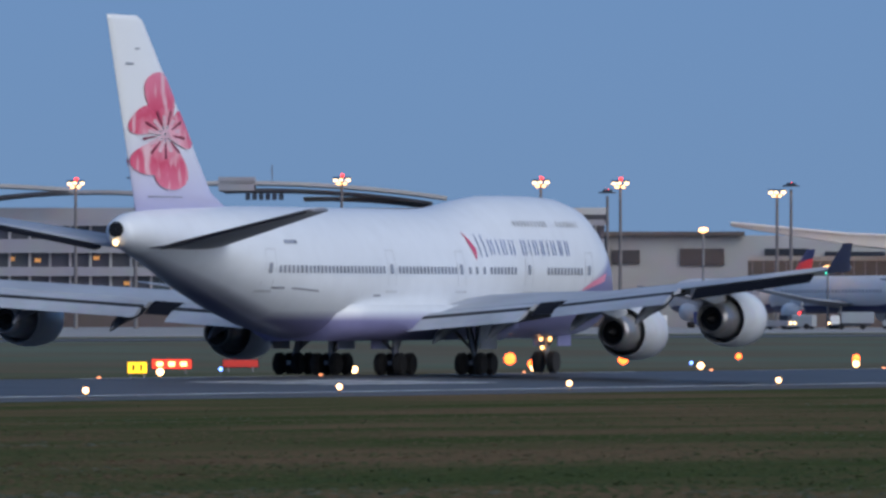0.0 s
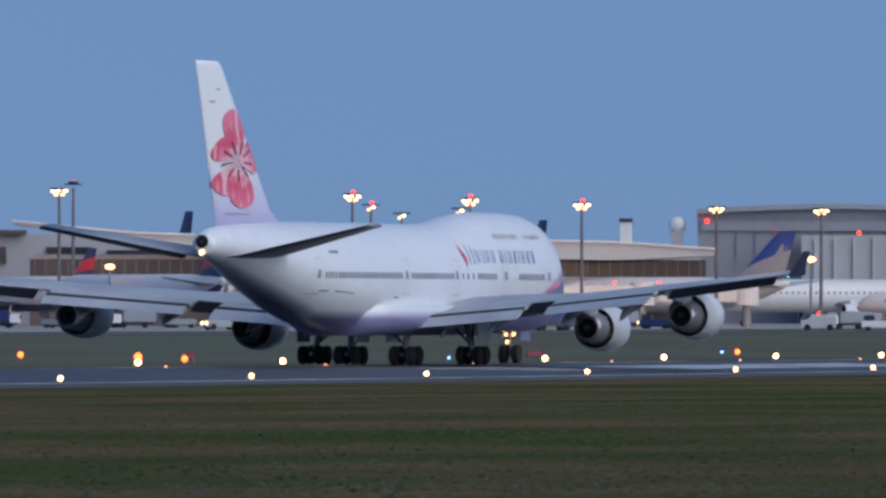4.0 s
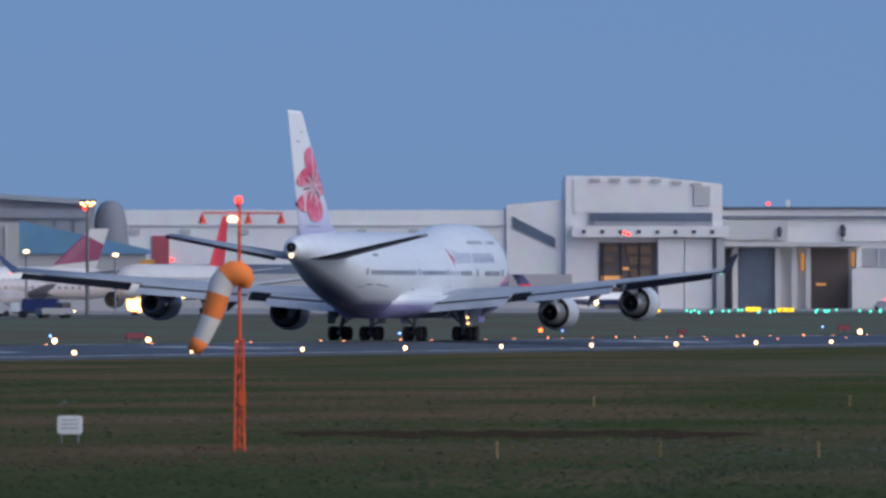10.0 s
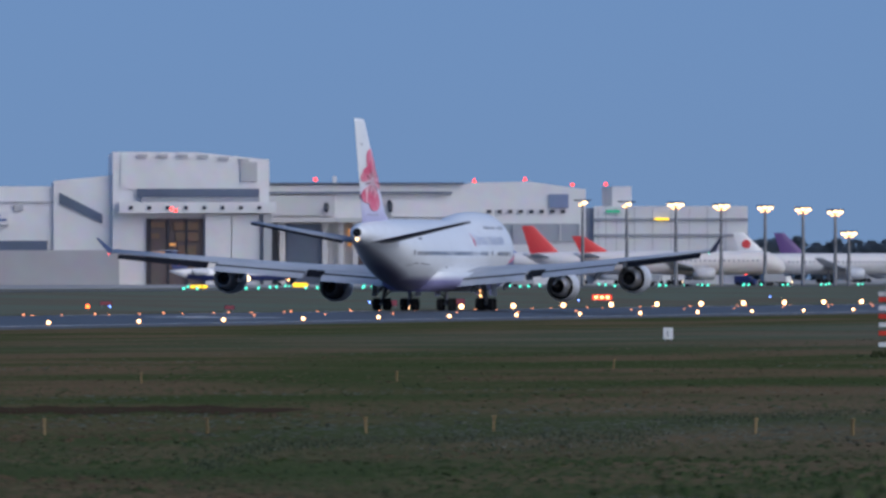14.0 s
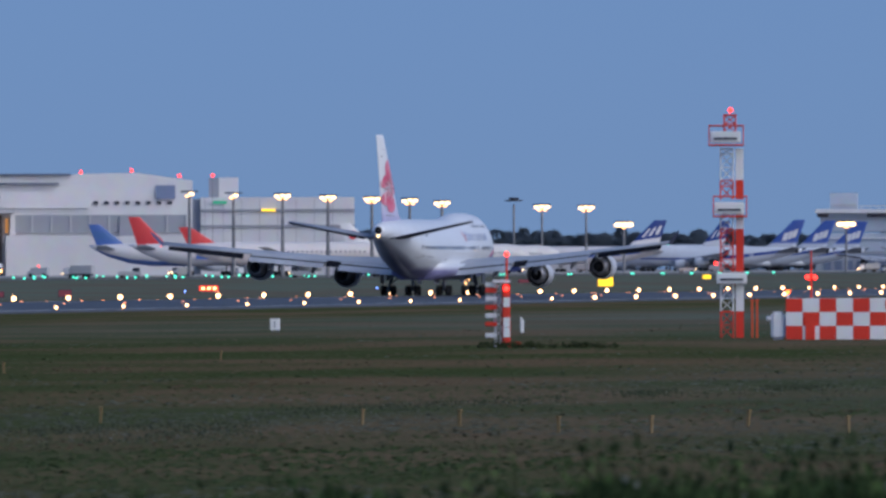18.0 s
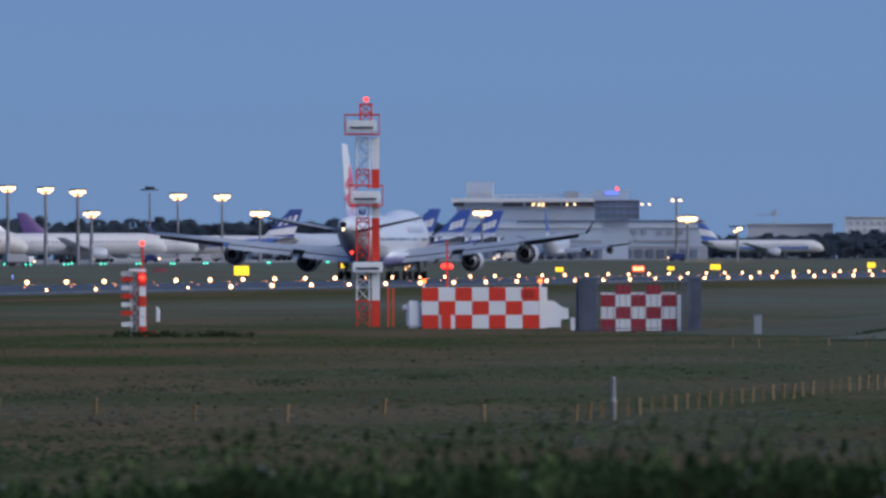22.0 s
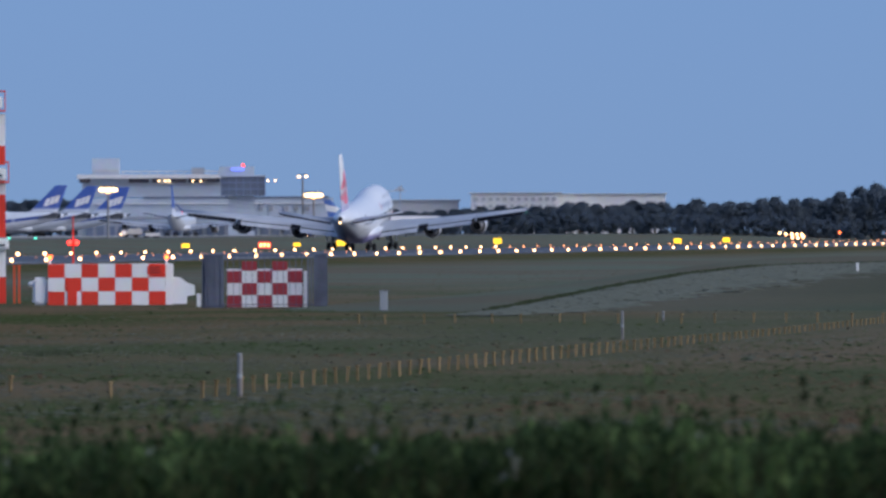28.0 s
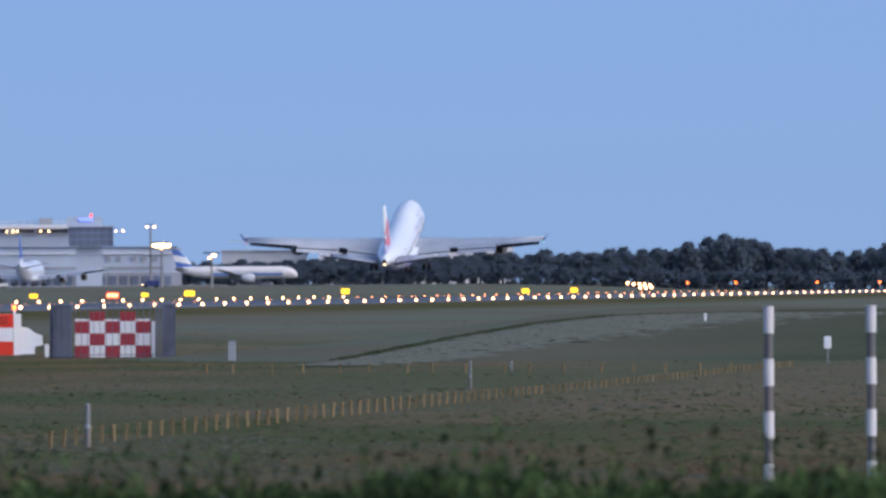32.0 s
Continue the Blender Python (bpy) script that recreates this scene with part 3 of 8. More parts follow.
def build_jumbo(name, label, skin, finskin, wing_mat, m):
    """A four-engined jumbo jet in parts; its origin is on the ground under the wing gear, the nose towards +x."""
    jet = thing(name, label, "aeroplane", m=m)
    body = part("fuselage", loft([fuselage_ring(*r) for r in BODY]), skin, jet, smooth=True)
    part("exhaust_outlet", revolve([(0.0, 0.40), (-0.2, 0.42), (-0.21, 0.05)], (ST - 68.5, 0, 7.85), 16), SOOT_SHADE, body, "black tail exhaust outlet")
    bm = loft([[(x, y * k, z) for x, y, z in ((ST - s, 1, 3.9), (ST - s, 1, 2.6), (ST - s, 0.62, 1.92), (ST - s, -0.62, 1.92), (ST - s, -1, 2.6), (ST - s, -1, 3.9))]
               for s, k in ((18.5, 2.6), (21.5, 3.5), (27, 3.85), (36, 3.85), (41, 3.5), (45, 2.6))])
    part("wing_fairing", bm, skin, jet, smooth=True)
    for side in (-1, 1):
        sec = []
        for y in (1.5, 3.0, 7.0, 12.5, 18.0, 24.0, 31.0):
            c = wing_te(y) - wing_le(y)
            sec.append(foil((ST - wing_le(y), side * y, wing_z(y) + 0.12), (ST - wing_te(y), side * y, wing_z(y) - 0.05 * c * 0.3), c * (0.125 if y < 8 else 0.095)))
        wing = part("wing", loft(sec), wing_mat, jet, smooth=True)
        # winglet
        part("winglet", loft([fin_foil((ST - 41.0, side * 31.0, 6.45), (ST - 45.0, side * 31.0, 6.3), 0.3),
                              fin_foil((ST - 42.9, side * 31.6, 7.0), (ST - 45.4, side * 31.6, 7.0), 0.2),
                              fin_foil((ST - 44.3, side * 32.3, 7.95), (ST - 45.7, side * 32.3, 7.95), 0.1)]), NAVY, wing, "dark blue upswept winglet")
        part("tip_light", ball((ST - 45.1, side * 31.1, 6.3), 0.07, n=1), L_GREEN if side < 0 else L_RED, wing, "small glowing wing tip light")
        # flaps, let down behind the trailing edge in two steps
        for y0, y1 in ((3.4, 10.6), (12.5, 20.8)):
            for k, (back, drop, chord, tilt) in enumerate(((0.15, 0.02, 1.5, 0.20), (1.6, 0.34, 1.65, 0.36))):
                a = []
                for y in (y0, y1):
                    lx, lz = ST - wing_te(y) - back, wing_z(y) - 0.15 - drop
                    g = 1.0 if y < 12 else 0.8
                    a.append(foil((lx, side * y, lz), (lx - chord * g * math.cos(tilt), side * y, lz - chord * g * math.sin(tilt)), 0.3))
                part("flap", loft(a), FLAPGREY, wing, "lowered grey trailing-edge flap")
                # solid dark strip painted as the slot's shade
                if k == 0:
                    part("flap_slot", loft([foil((ST - wing_te(y) - 1.25, side * y, wing_z(y) - 0.30), (ST - wing_te(y) - 1.75, side * y, wing_z(y) - 0.44), 0.16) for y in (y0, y1)]), SOOT_SHADE, wing, "dark strip for the shade in the slot between the flap panels")
            # another dark strip, the shade ahead of the flap
            part("flap_gap", loft([foil((ST - wing_te(y) + 0.5, side * y, wing_z(y) - 0.22), (ST - wing_te(y) - 0.3, side * y, wing_z(y) - 0.36), 0.12) for y in (y0, y1)]), SOOT_SHADE, wing, "dark strip for the shade in the gap ahead of the flap")
        # spoiler line and aileron
        # ailerons coloured near-black: their shadowed undersides are painted in
        part("aileron", loft([foil((ST - wing_te(y) + 0.1, side * y, wing_z(y) - 0.16), (ST - wing_te(y) - 0.8 * k, side * y, wing_z(y) - 0.16 - 0.62 * k), 0.16) for y, k in ((21.8, 1.0), (30.2, 0.75))]), AILERON_SHADE, wing, "drooped outer aileron, its shade put into near-black")
        part("aileron", loft([foil((ST - wing_te(y) + 0.1, side * y, wing_z(y) - 0.05), (ST - wing_te(y) - 1.6, side * y, wing_z(y) - 0.75), 0.24) for y in (10.75, 12.35)]), AILERON_SHADE, wing, "drooped inner aileron, its shade put into near-black")
        for y in (4.9, 8.4, 13.8, 18.6):
            # fairings use the darkened grey, underside shade included
            x, z = ST - wing_te(y), wing_z(y) - 0.75
            part("flap_track_fairing", loft([[(x + dx, side * (y + r * math.cos(a)), z + dz + 1.4 * r * math.sin(a)) for a in [i * math.pi / 4 for i in range(8)]]
                 for dx, dz, r in ((3.2, 0.45, 0.06), (1.6, 0.1, 0.27), (-0.6, -0.30, 0.28), (-1.9, -0.8, 0.17), (-2.4, -1.05, 0.05))]), SHADE_GREY, wing, smooth=True)
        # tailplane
        # the grey here has the shade of the underside put into it
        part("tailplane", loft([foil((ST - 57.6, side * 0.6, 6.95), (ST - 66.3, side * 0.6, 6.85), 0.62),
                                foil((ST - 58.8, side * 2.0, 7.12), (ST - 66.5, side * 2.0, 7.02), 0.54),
                                foil((ST - 65.9, side * 11.0, 8.85), (ST - 68.6, side * 11.0, 8.78), 0.22)]), SHADE_GREY, jet, smooth=True)
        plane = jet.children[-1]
        # extra foil on top, paler to give the tailplane a lit upper side
        part("upper_skin", loft([foil((ST - 59.4, side * 2.2, 7.30), (ST - 66.4, side * 2.2, 7.14), 0.30), foil((ST - 66.1, side * 10.9, 8.95), (ST - 68.5, side * 10.9, 8.88), 0.12)]), FLAPGREY, plane, "added pale skin for the lit top of the tailplane", smooth=True)
        # elevator likewise carries its shade as colour
        part("elevator", loft([foil((ST - 66.3, side * 1.9, 7.00), (ST - 67.2, side * 1.9, 6.78), 0.16), foil((ST - 68.4, side * 10.8, 8.76), (ST - 68.9, side * 10.8, 8.64), 0.1)]), AILERON_SHADE, plane, "drooped elevator, its shade put into near-black", smooth=True)
        # engines
        for y, s, z in ((12.0, 22.6, 2.6), (21.2, 31.3, 3.6)):
            c = (ST - s, side * y, z)
            eng = part("engine", revolve([(0.15, 1.2), (0.0, 1.3), (-0.25, 1.46), (-1.2, 1.56), (-2.4, 1.55), (-3.5, 1.41), (-3.62, 1.37), (-3.5, 1.34), (-2.6, 1.33)], c), NACELLE, jet, "white turbofan engine pod under the wing", smooth=True)
            part("fan_outlet", revolve([(-2.7, 1.34), (-2.7, 0.5)], c), SOOT_SHADE, eng)
            part("core_cowl", revolve([(-2.4, 1.1), (-3.4, 1.08), (-4.6, 0.92), (-5.3, 0.8), (-5.25, 0.7), (-4.8, 0.66)], c), BARE, eng, "scorched bare metal core cowl", smooth=True)
            part("core_outlet", revolve([(-4.85, 0.68), (-4.85, 0.1)], c), SOOT_SHADE, eng)
            part("exhaust_cone", revolve([(-4.5, 0.36), (-5.2, 0.26), (-5.75, 0.03)], c, 16), SOOT_SHADE, eng, smooth=True)
            part("fan", revolve([(-0.7, 1.15), (-0.75, 0.35), (-0.3, 0.02)], c), SOOT_SHADE, eng)
            wz = wing_z(y)
            part("pylon", loft([[(c[0] + dx, side * (y + q * w), zz) for q, zz in ((-1, z0), (1, z0), (1, z1), (-1, z1))] for dx, w, z0, z1 in
                 ((-0.9, 0.08, z + 1.2, z + 1.45), (-2.2, 0.22, z + 1.1, z + 1.75), (-4.6, 0.26, z + 0.75, wz + 0.1), (-8.0, 0.1, wz - 0.55, wz - 0.1))]), NACELLE, eng)
        # main landing gear
        for y, x, lean in ((5.5, 0.0, 0.6), (1.92, -3.07, 0.0)):
            gear = part("landing_gear", tube((x, side * y, 0.7), (x, side * (y - lean), 3.2), 0.2), STEEL, jet, "grey landing gear leg with four black wheels")
            part("bogie_beam", box((x, side * y, 0.68), (1.7, 0.22, 0.24)), STEEL, gear)
            part("side_brace", tube((x, side * y, 1.2), (x + 0.3, side * (y - 1.6), 2.6), 0.09), STEEL, gear)
            part("drag_brace", tube((x, side * y, 1.3), (x + 1.7, side * (y - lean), 2.8), 0.1), STEEL, gear)
            for dx in (-0.74, 0.74):
                for dy in (-0.56, 0.56):
                    bm = bmesh.new()
                    bmesh.ops.create_cone(bm, cap_ends=True, segments=20, radius1=0.62, radius2=0.62, depth=0.46, matrix=Matrix.Translation((x + dx, side * y + dy, 0.62)) @ Matrix.Rotation(math.pi / 2, 4, "X"))
                    bmesh.ops.bevel(bm, geom=[e for e in bm.edges if abs(e.verts[0].co.y - e.verts[1].co.y) < 1e-4], offset=0.09, segments=2, affect="EDGES")
                    part("wheel", bm, RUBBER, gear, smooth=False)
            part("gear_door", box((x - 0.1, side * (y + (0.75 if y > 3 else -0.9)), 2.1), (2.4, 0.08, 1.3), bevel=0.02), skin if y < 3 else wing_mat, jet)
    # nose gear
    nose = part("landing_gear", tube((24.07, 0, 0.5), (24.4, 0, 2.6), 0.16), STEEL, jet, "grey nose gear leg with two black wheels")
    part("drag_brace", tube((24.1, 0, 1.2), (25.6, 0, 2.5), 0.08), STEEL, nose)
    for dy in (-0.46, 0.46):
        bm = bmesh.new()
        bmesh.ops.create_cone(bm, cap_ends=True, segments=20, radius1=0.62, radius2=0.62, depth=0.4, matrix=Matrix.Translation((24.07, dy, 0.62)) @ Matrix.Rotation(math.pi / 2, 4, "X"))
        part("wheel", bm, RUBBER, nose)
        part("gear_door", box((25.0, dy * 1.6, 1.95), (2.0, 0.06, 0.8)), skin, jet)
    # fin
    fin = part("tail_fin", loft([fin_foil((ST - 52.8, 0, 8.6), (ST - 66.0, 0, 8.6), 0.95), fin_foil((ST - 56.2, 0, 9.9), (ST - 66.5, 0, 9.9), 0.9),
                                 fin_foil((ST - 65.2, 0, 18.9), (ST - 69.8, 0, 18.9), 0.4), fin_foil((ST - 65.9, 0, 19.2), (ST - 69.9, 0, 19.2), 0.3)]), finskin, jet, smooth=True)
    return jet, body, fin


def fin_spot(s, z, side):
    """A point just off the fin's side."""
    u = (z - 9.9) / 9.0
    le, te = 56.2 + 9.0 * u, 66.5 + 3.3 * u
    t = max(0.03, (s - le) / (te - le))
    s = le + t * (te - le)
    th = 0.9 + (0.4 - 0.9) * u
    h = np.interp(t, [0, 0.04, 0.15, 0.35, 0.6, 0.85, 1.0], [0, 0.45, 0.85, 1.0, 0.8, 0.35, 0.04])
    return Vector((ST - s, side * (th * 0.5 * h + 0.06), z))


def petal(outline, side, bm):
    """A flat shape laid on the fin; outline: pairs of station and height."""
    cx, cz = sum(p[0] for p in outline) / len(outline), sum(p[1] for p in outline) / len(outline)
    mid = bm.verts.new(fin_spot(cx, cz, side))
    last = None
    for u in (0.3, 0.6, 0.85, 1.0):
        ring = [bm.verts.new(fin_spot(cx + (p[0] - cx) * u, cz + (p[1] - cz) * u, side)) for p in outline]
        for i in range(len(ring)):
            j = (i + 1) % len(ring)
            bm.faces.new((last[i], ring[i], ring[j], last[j]) if last else (mid, ring[i], ring[j]))
        last = ring


def petal_outline(cs, cz, ax, az, bx, bz, width, n=20):
    """A petal from near the blossom's centre to a tip; tips are metres forward and up from the centre, width in metres up the fin."""
    pts = []
    ln = math.hypot((bx - ax) / 2.7, bz - az)
    ux, uz = (bx - ax) / 2.7 / ln, (bz - az) / ln
    for i in range(n):
        t = 2 * math.pi * i / n
        u = 0.5 - 0.5 * math.cos(t)
        w = math.sin(t) * (0.45 + 0.55 * u) * width * 0.56
        pts.append((cs - (ax + (ln * u * ux - w * uz) * 2.7), cz + az + ln * u * uz + w * ux))
    return pts


BLOSSOM = (63.2, 12.95)      # station and height of the blossom's middle


def petal_paint():
    """Airbrushed petals: pale towards the middle of the blossom, deep pink at the rims, mottled."""
    m = bpy.data.materials.new("petal_airbrush")
    m.use_nodes = True
    n, l = m.node_tree.nodes, m.node_tree.links
    b = n["Principled BSDF"]
    b.inputs["Roughness"].default_value = 0.4
    co = n.new("ShaderNodeTexCoord")
    mp = n.new("ShaderNodeMapping")
    mp.inputs["Location"].default_value = (-(ST - BLOSSOM[0]) / 2.7, 0.0, -BLOSSOM[1])
    mp.inputs["Scale"].default_value = (1 / 2.7, 0.0, 1.0)
    l.new(co.outputs["Object"], mp.inputs["Vector"])
    ln = n.new("ShaderNodeVectorMath")
    ln.operation = "LENGTH"
    l.new(mp.outputs[0], ln.inputs[0])
    mott = n.new("ShaderNodeTexNoise")
    mott.inputs["Scale"].default_value, mott.inputs["Detail"].default_value = 0.9, 3
    l.new(co.outputs["Object"], mott.inputs["Vector"])
    add = n.new("ShaderNodeMath")
    add.operation = "MULTIPLY_ADD"
    add.inputs[1].default_value, add.inputs[2].default_value = 2.2, -1.1
    l.new(mott.outputs["Fac"], add.inputs[0])
    tot = n.new("ShaderNodeMath")
    l.new(ln.outputs["Value"], tot.inputs[0])
    l.new(add.outputs[0], tot.inputs[1])
    mr = n.new("ShaderNodeMapRange")
    mr.inputs["From Max"].default_value = 3.2
    l.new(tot.outputs[0], mr.inputs["Value"])
    ramp = n.new("ShaderNodeValToRGB")
    e = ramp.color_ramp.elements
    e[0].position, e[0].color = 0.08, (0.80, 0.40, 0.50, 1)
    e[1].position, e[1].color = 0.95, (0.72, 0.20, 0.31, 1)
    g = e.new(0.45)
    g.color = (0.62, 0.07, 0.15, 1)
    l.new(mr.outputs[0], ramp.inputs[0])
    streak = n.new("ShaderNodeTexNoise")                 # pale brush streaks that run up the petals
    streak.inputs["Scale"].default_value, streak.inputs["Detail"].default_value = 1.0, 2
    m2 = n.new("ShaderNodeMapping")
    m2.inputs["Scale"].default_value = (1.1, 0.0, 0.45)
    l.new(co.outputs["Object"], m2.inputs["Vector"])
    l.new(m2.outputs[0], streak.inputs["Vector"])
    cut = n.new("ShaderNodeMapRange")
    cut.inputs["From Min"].default_value, cut.inputs["From Max"].default_value, cut.inputs["To Max"].default_value = 0.52, 0.66, 0.75
    l.new(streak.outputs["Fac"], cut.inputs["Value"])
    wash = n.new("ShaderNodeMix")
    wash.data_type = "RGBA"
    wash.inputs[7].default_value = (0.80, 0.62, 0.68, 1)
    l.new(cut.outputs[0], wash.inputs[0])
    l.new(ramp.outputs[0], wash.inputs[6])
    l.new(wash.outputs[2], b.inputs["Base Color"])
    return m


PETAL = petal_paint()


def build_airliner_livery(jet, body, fin):
    # blossom on the fin
    cs, cz = BLOSSOM
    for side in (-1, 1):
        for k, (ax, az, bx, bz, wd) in enumerate(((0.1, 0.4, -0.6, 3.3, 1.8), (-0.4, 0.3, -3.6, 1.0, 2.0), (0.4, 0.15, 4.0, 0.35, 2.4),
                                                   (-0.4, -0.35, -2.6, -2.1, 1.8), (0.3, -0.4, 1.2, -2.95, 1.75))):
            bm = bmesh.new()
            petal(petal_outline(cs, cz, ax, az, bx, bz, wd), side, bm)
            ob = part("blossom_petal", bm, PETAL, fin, "pink and crimson blossom petal painted on the fin")
            ob.location.y = side * 0.004 * k
        for name, span, r0, r1, wide, push, mat, label in (("blossom_centre", 9, 0.08, 1.0, 0.11, 0.03, ROSE, "pale blossom centre"), ("blossom_stamen", 9, 0.5, 1.3, 0.07, 0.045, MAROON, "dark red stamens")):
            bm = bmesh.new()
            for k in range(span):
                a = radians(40 * k + (12 if r0 < 0.5 else -8))
                ring = []
                for r, q in ((r0, -0.5), (r1, -1), (r1, 1), (r0, 0.5)):
                    v = fin_spot(cs - 2.5 * (r * math.cos(a) - q * wide * math.sin(a)) * 0.8, cz + r * math.sin(a) + q * wide * math.cos(a), side)
                    v.y += side * push
                    ring.append(bm.verts.new(v))
                bm.faces.new(ring)
            part(name, bm, mat, fin, label)
        for s0, z0, ds, dz in ((66.9, 16.6, 0.9, 0.09), (66.2, 17.4, 0.6, 0.07), (61.0, 9.6, 4.0, 0.05)):
            bm = bmesh.new()
            petal([(s0, z0), (s0 + ds, z0), (s0 + ds, z0 + dz), (s0, z0 + dz)], side, bm)
            part("fin_marking", bm, GLASSY, fin, "small dark marking on the fin")
        # cabin windows
        panes = [(s, 5.62, 0.3, 0.4) for s in (25.0, 26.1, 27.1)]
        for s0, s1 in ((10.3, 15.8), (20.4, 24.0), (29.2, 37.5), (39.6, 53.4)):
            panes += [(s0 + 0.51 * k, 5.62, 0.3, 0.4) for k in range(int((s1 - s0) / 0.51) + 1)]
        for s0, s1 in ((9.3, 12.8), (14.2, 19.0)):
            panes += [(s0 + 0.51 * k, 8.35, 0.26, 0.33) for k in range(int((s1 - s0) / 0.51) + 1)]
        for s, z, wide, high in panes:
            bm = bmesh.new()
            skin_patch([(s, z), (s + wide, z), (s + wide, z + high), (s, z + high)], side, bm, 1)
            part("cabin_window", bm, GLASSY if z < 8 else DOORLINE, body)
        # doors: a thin dark outline with a window
        for s in (8.6, 17.8, 27.9, 38.0, 54.0):
            bm = bmesh.new()
            for q in ([(s, 4.95), (s + 0.06, 4.95), (s + 0.06, 6.9), (s, 6.9)], [(s + 1.1, 4.95), (s + 1.16, 4.95), (s + 1.16, 6.9), (s + 1.1, 6.9)],
                      [(s, 6.86), (s + 1.16, 6.86), (s + 1.16, 6.92), (s, 6.92)]):
                skin_patch(q, side, bm, 1)
            door = part("door", bm, DOORLINE, body, "cabin door outline")
            bm = bmesh.new()
            skin_patch([(s + 0.4, 5.6), (s + 0.8, 5.6), (s + 0.8, 6.15), (s + 0.4, 6.15)], side, bm, 1)
            part("door_window", bm, GLASSY, door)
            bm = bmesh.new()
            skin_patch([(s - 0.2, 4.55), (s + 1.4, 4.55), (s + 1.4, 4.68), (s - 0.2, 4.68)], side, bm, 2)
            part("door_sill", bm, DOORLINE, door)
        # airline titles as plain bars, and an emblem
        s = 25.3
        for i, w in enumerate((0.95, 0.62, 0.22, 0.62, 0.68, 0, 0.66, 0.2, 0.6, 0.48, 0.2, 0.62, 0.5, 0.55)):
            if not w:
                s -= 0.55
                continue
            h, z0 = (1.25, 6.6) if i == 0 else (0.86, 6.72)
            for x in ((s, s - w + 0.18) if w > 0.3 else (s,)):
                bm = bmesh.new()
                skin_patch([(x, z0), (x - 0.12, z0), (x - 0.12, z0 + h), (x, z0 + h)], side, bm, 1)
                part("title_bar", bm, TITLE, body, "blue title bar on the white side")
            s -= w * 1.1 + 0.43
        bm = bmesh.new()
        skin_patch([(26.05, 6.4), (25.75, 7.05), (26.75, 8.05), (26.5, 7.1)], side, bm, 3)
        part("emblem", bm, CRIMSON, body, "slim red emblem")
        bm = bmesh.new()
        skin_patch([(52.6, 7.2), (51.0, 7.2), (51.0, 7.4), (52.6, 7.4)], side, bm, 2)
        part("registration_bar", bm, GLASSY, body)
        # pink blossom at the nose
        bm = bmesh.new()
        skin_patch([(10.2, 4.7), (6.4, 5.25), (6.0, 5.75), (8.6, 5.25)], side, bm, 4)
        part("nose_blossom", bm, PINK, body, "pink blossom painted on the nose")
        bm = bmesh.new()
        skin_patch([(54.0, 4.75), (52.6, 4.75), (52.6, 4.85), (54.0, 4.85)], side, bm, 2)
        skin_patch([(51.8, 4.75), (48.6, 4.6), (48.6, 4.68), (51.8, 4.83)], side, bm, 2)
        skin_patch([(41.0, 4.35), (40.0, 4.35), (40.0, 4.45), (41.0, 4.45)], side, bm, 2)
        part("hatch_line", bm, GLASSY, body)
    # lamps
    part("tail_light", ball((ST - 68.75, 0, 7.15), 0.16, n=2), L_WHITE, body, "bright white tail light")
    for y, z in ((-0.28, 1.95), (0.28, 1.95), (0.2, 1.45)):
        part("taxi_lamp", ball((24.0, y, z), 0.13, n=1), L_WARM, jet, "warm glowing nose gear lamp")


def build_jumbos():
    # lavender belly; its navy rear holds the shade below the upswept tail
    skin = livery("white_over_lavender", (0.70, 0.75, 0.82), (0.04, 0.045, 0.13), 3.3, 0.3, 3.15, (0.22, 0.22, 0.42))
    finskin = fin_paint("fin_white_to_lavender", (0.73, 0.77, 0.82), (0.42, 0.42, 0.68), 8.5, 13.5)
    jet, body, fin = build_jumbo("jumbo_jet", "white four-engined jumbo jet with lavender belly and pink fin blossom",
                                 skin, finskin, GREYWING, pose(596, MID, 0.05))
    build_airliner_livery(jet, body, fin)
    return jet

# ---- far buildings ----


def lift(z, ref, far):
    """A height read at the range ref, carried out to the range far along the same line of sight."""
    return EYE[2] + (z - EYE[2]) * far / ref


class Site:
    """A frame on the land at a bearing and range: local x runs to the right across the view, y away, z up from the land."""

    def __init__(self, name, label, category, bearing, far, ref):
        self.b, self.far, self.ref = bearing, far, ref
        p = spot(bearing, far)
        self.z = swell(p.x, p.y)
        self.ob = thing(name, label, category, m=pose(p.x, p.y, self.z, 0, 0, -bearing))

    def x(self, bearing):
        return self.far * math.tan(radians(bearing - self.b))

    def h(self, z):
        return lift(z, self.ref, self.far) - self.z

    def slab(self, name, b0, b1, z0, z1, y0, y1, mat, label="", parent=None, bevel=0.0):
        x0, x1 = self.x(b0), self.x(b1)
        z0 = 0.0 if z0 is None else self.h(z0)
        z1 = self.h(z1)
        return part(name, box(((x0 + x1) / 2, (y0 + y1) / 2, (z0 + z1) / 2), (x1 - x0, y1 - y0, z1 - z0), bevel=bevel), mat, parent or self.ob, label)

    def poly(self, name, pts, y0, y1, mat, label="", parent=None):
        """A plate with an outline of (bearing, height) pairs, between two depths."""
        o = [(self.x(b), 0.0 if z is None else self.h(z)) for b, z in pts]
        return part(name, loft([[(x, y0, z) for x, z in o], [(x, y1, z) for x, z in o]]), mat, parent or self.ob, label)


BLUEROOF = material("blue_roof", (0.15, 0.36, 0.58), 0.5, grain=0.25, scale=0.2)
DOOR_RED = material("door_red", (0.42, 0.09, 0.12), 0.6, grain=0.3, scale=0.4)
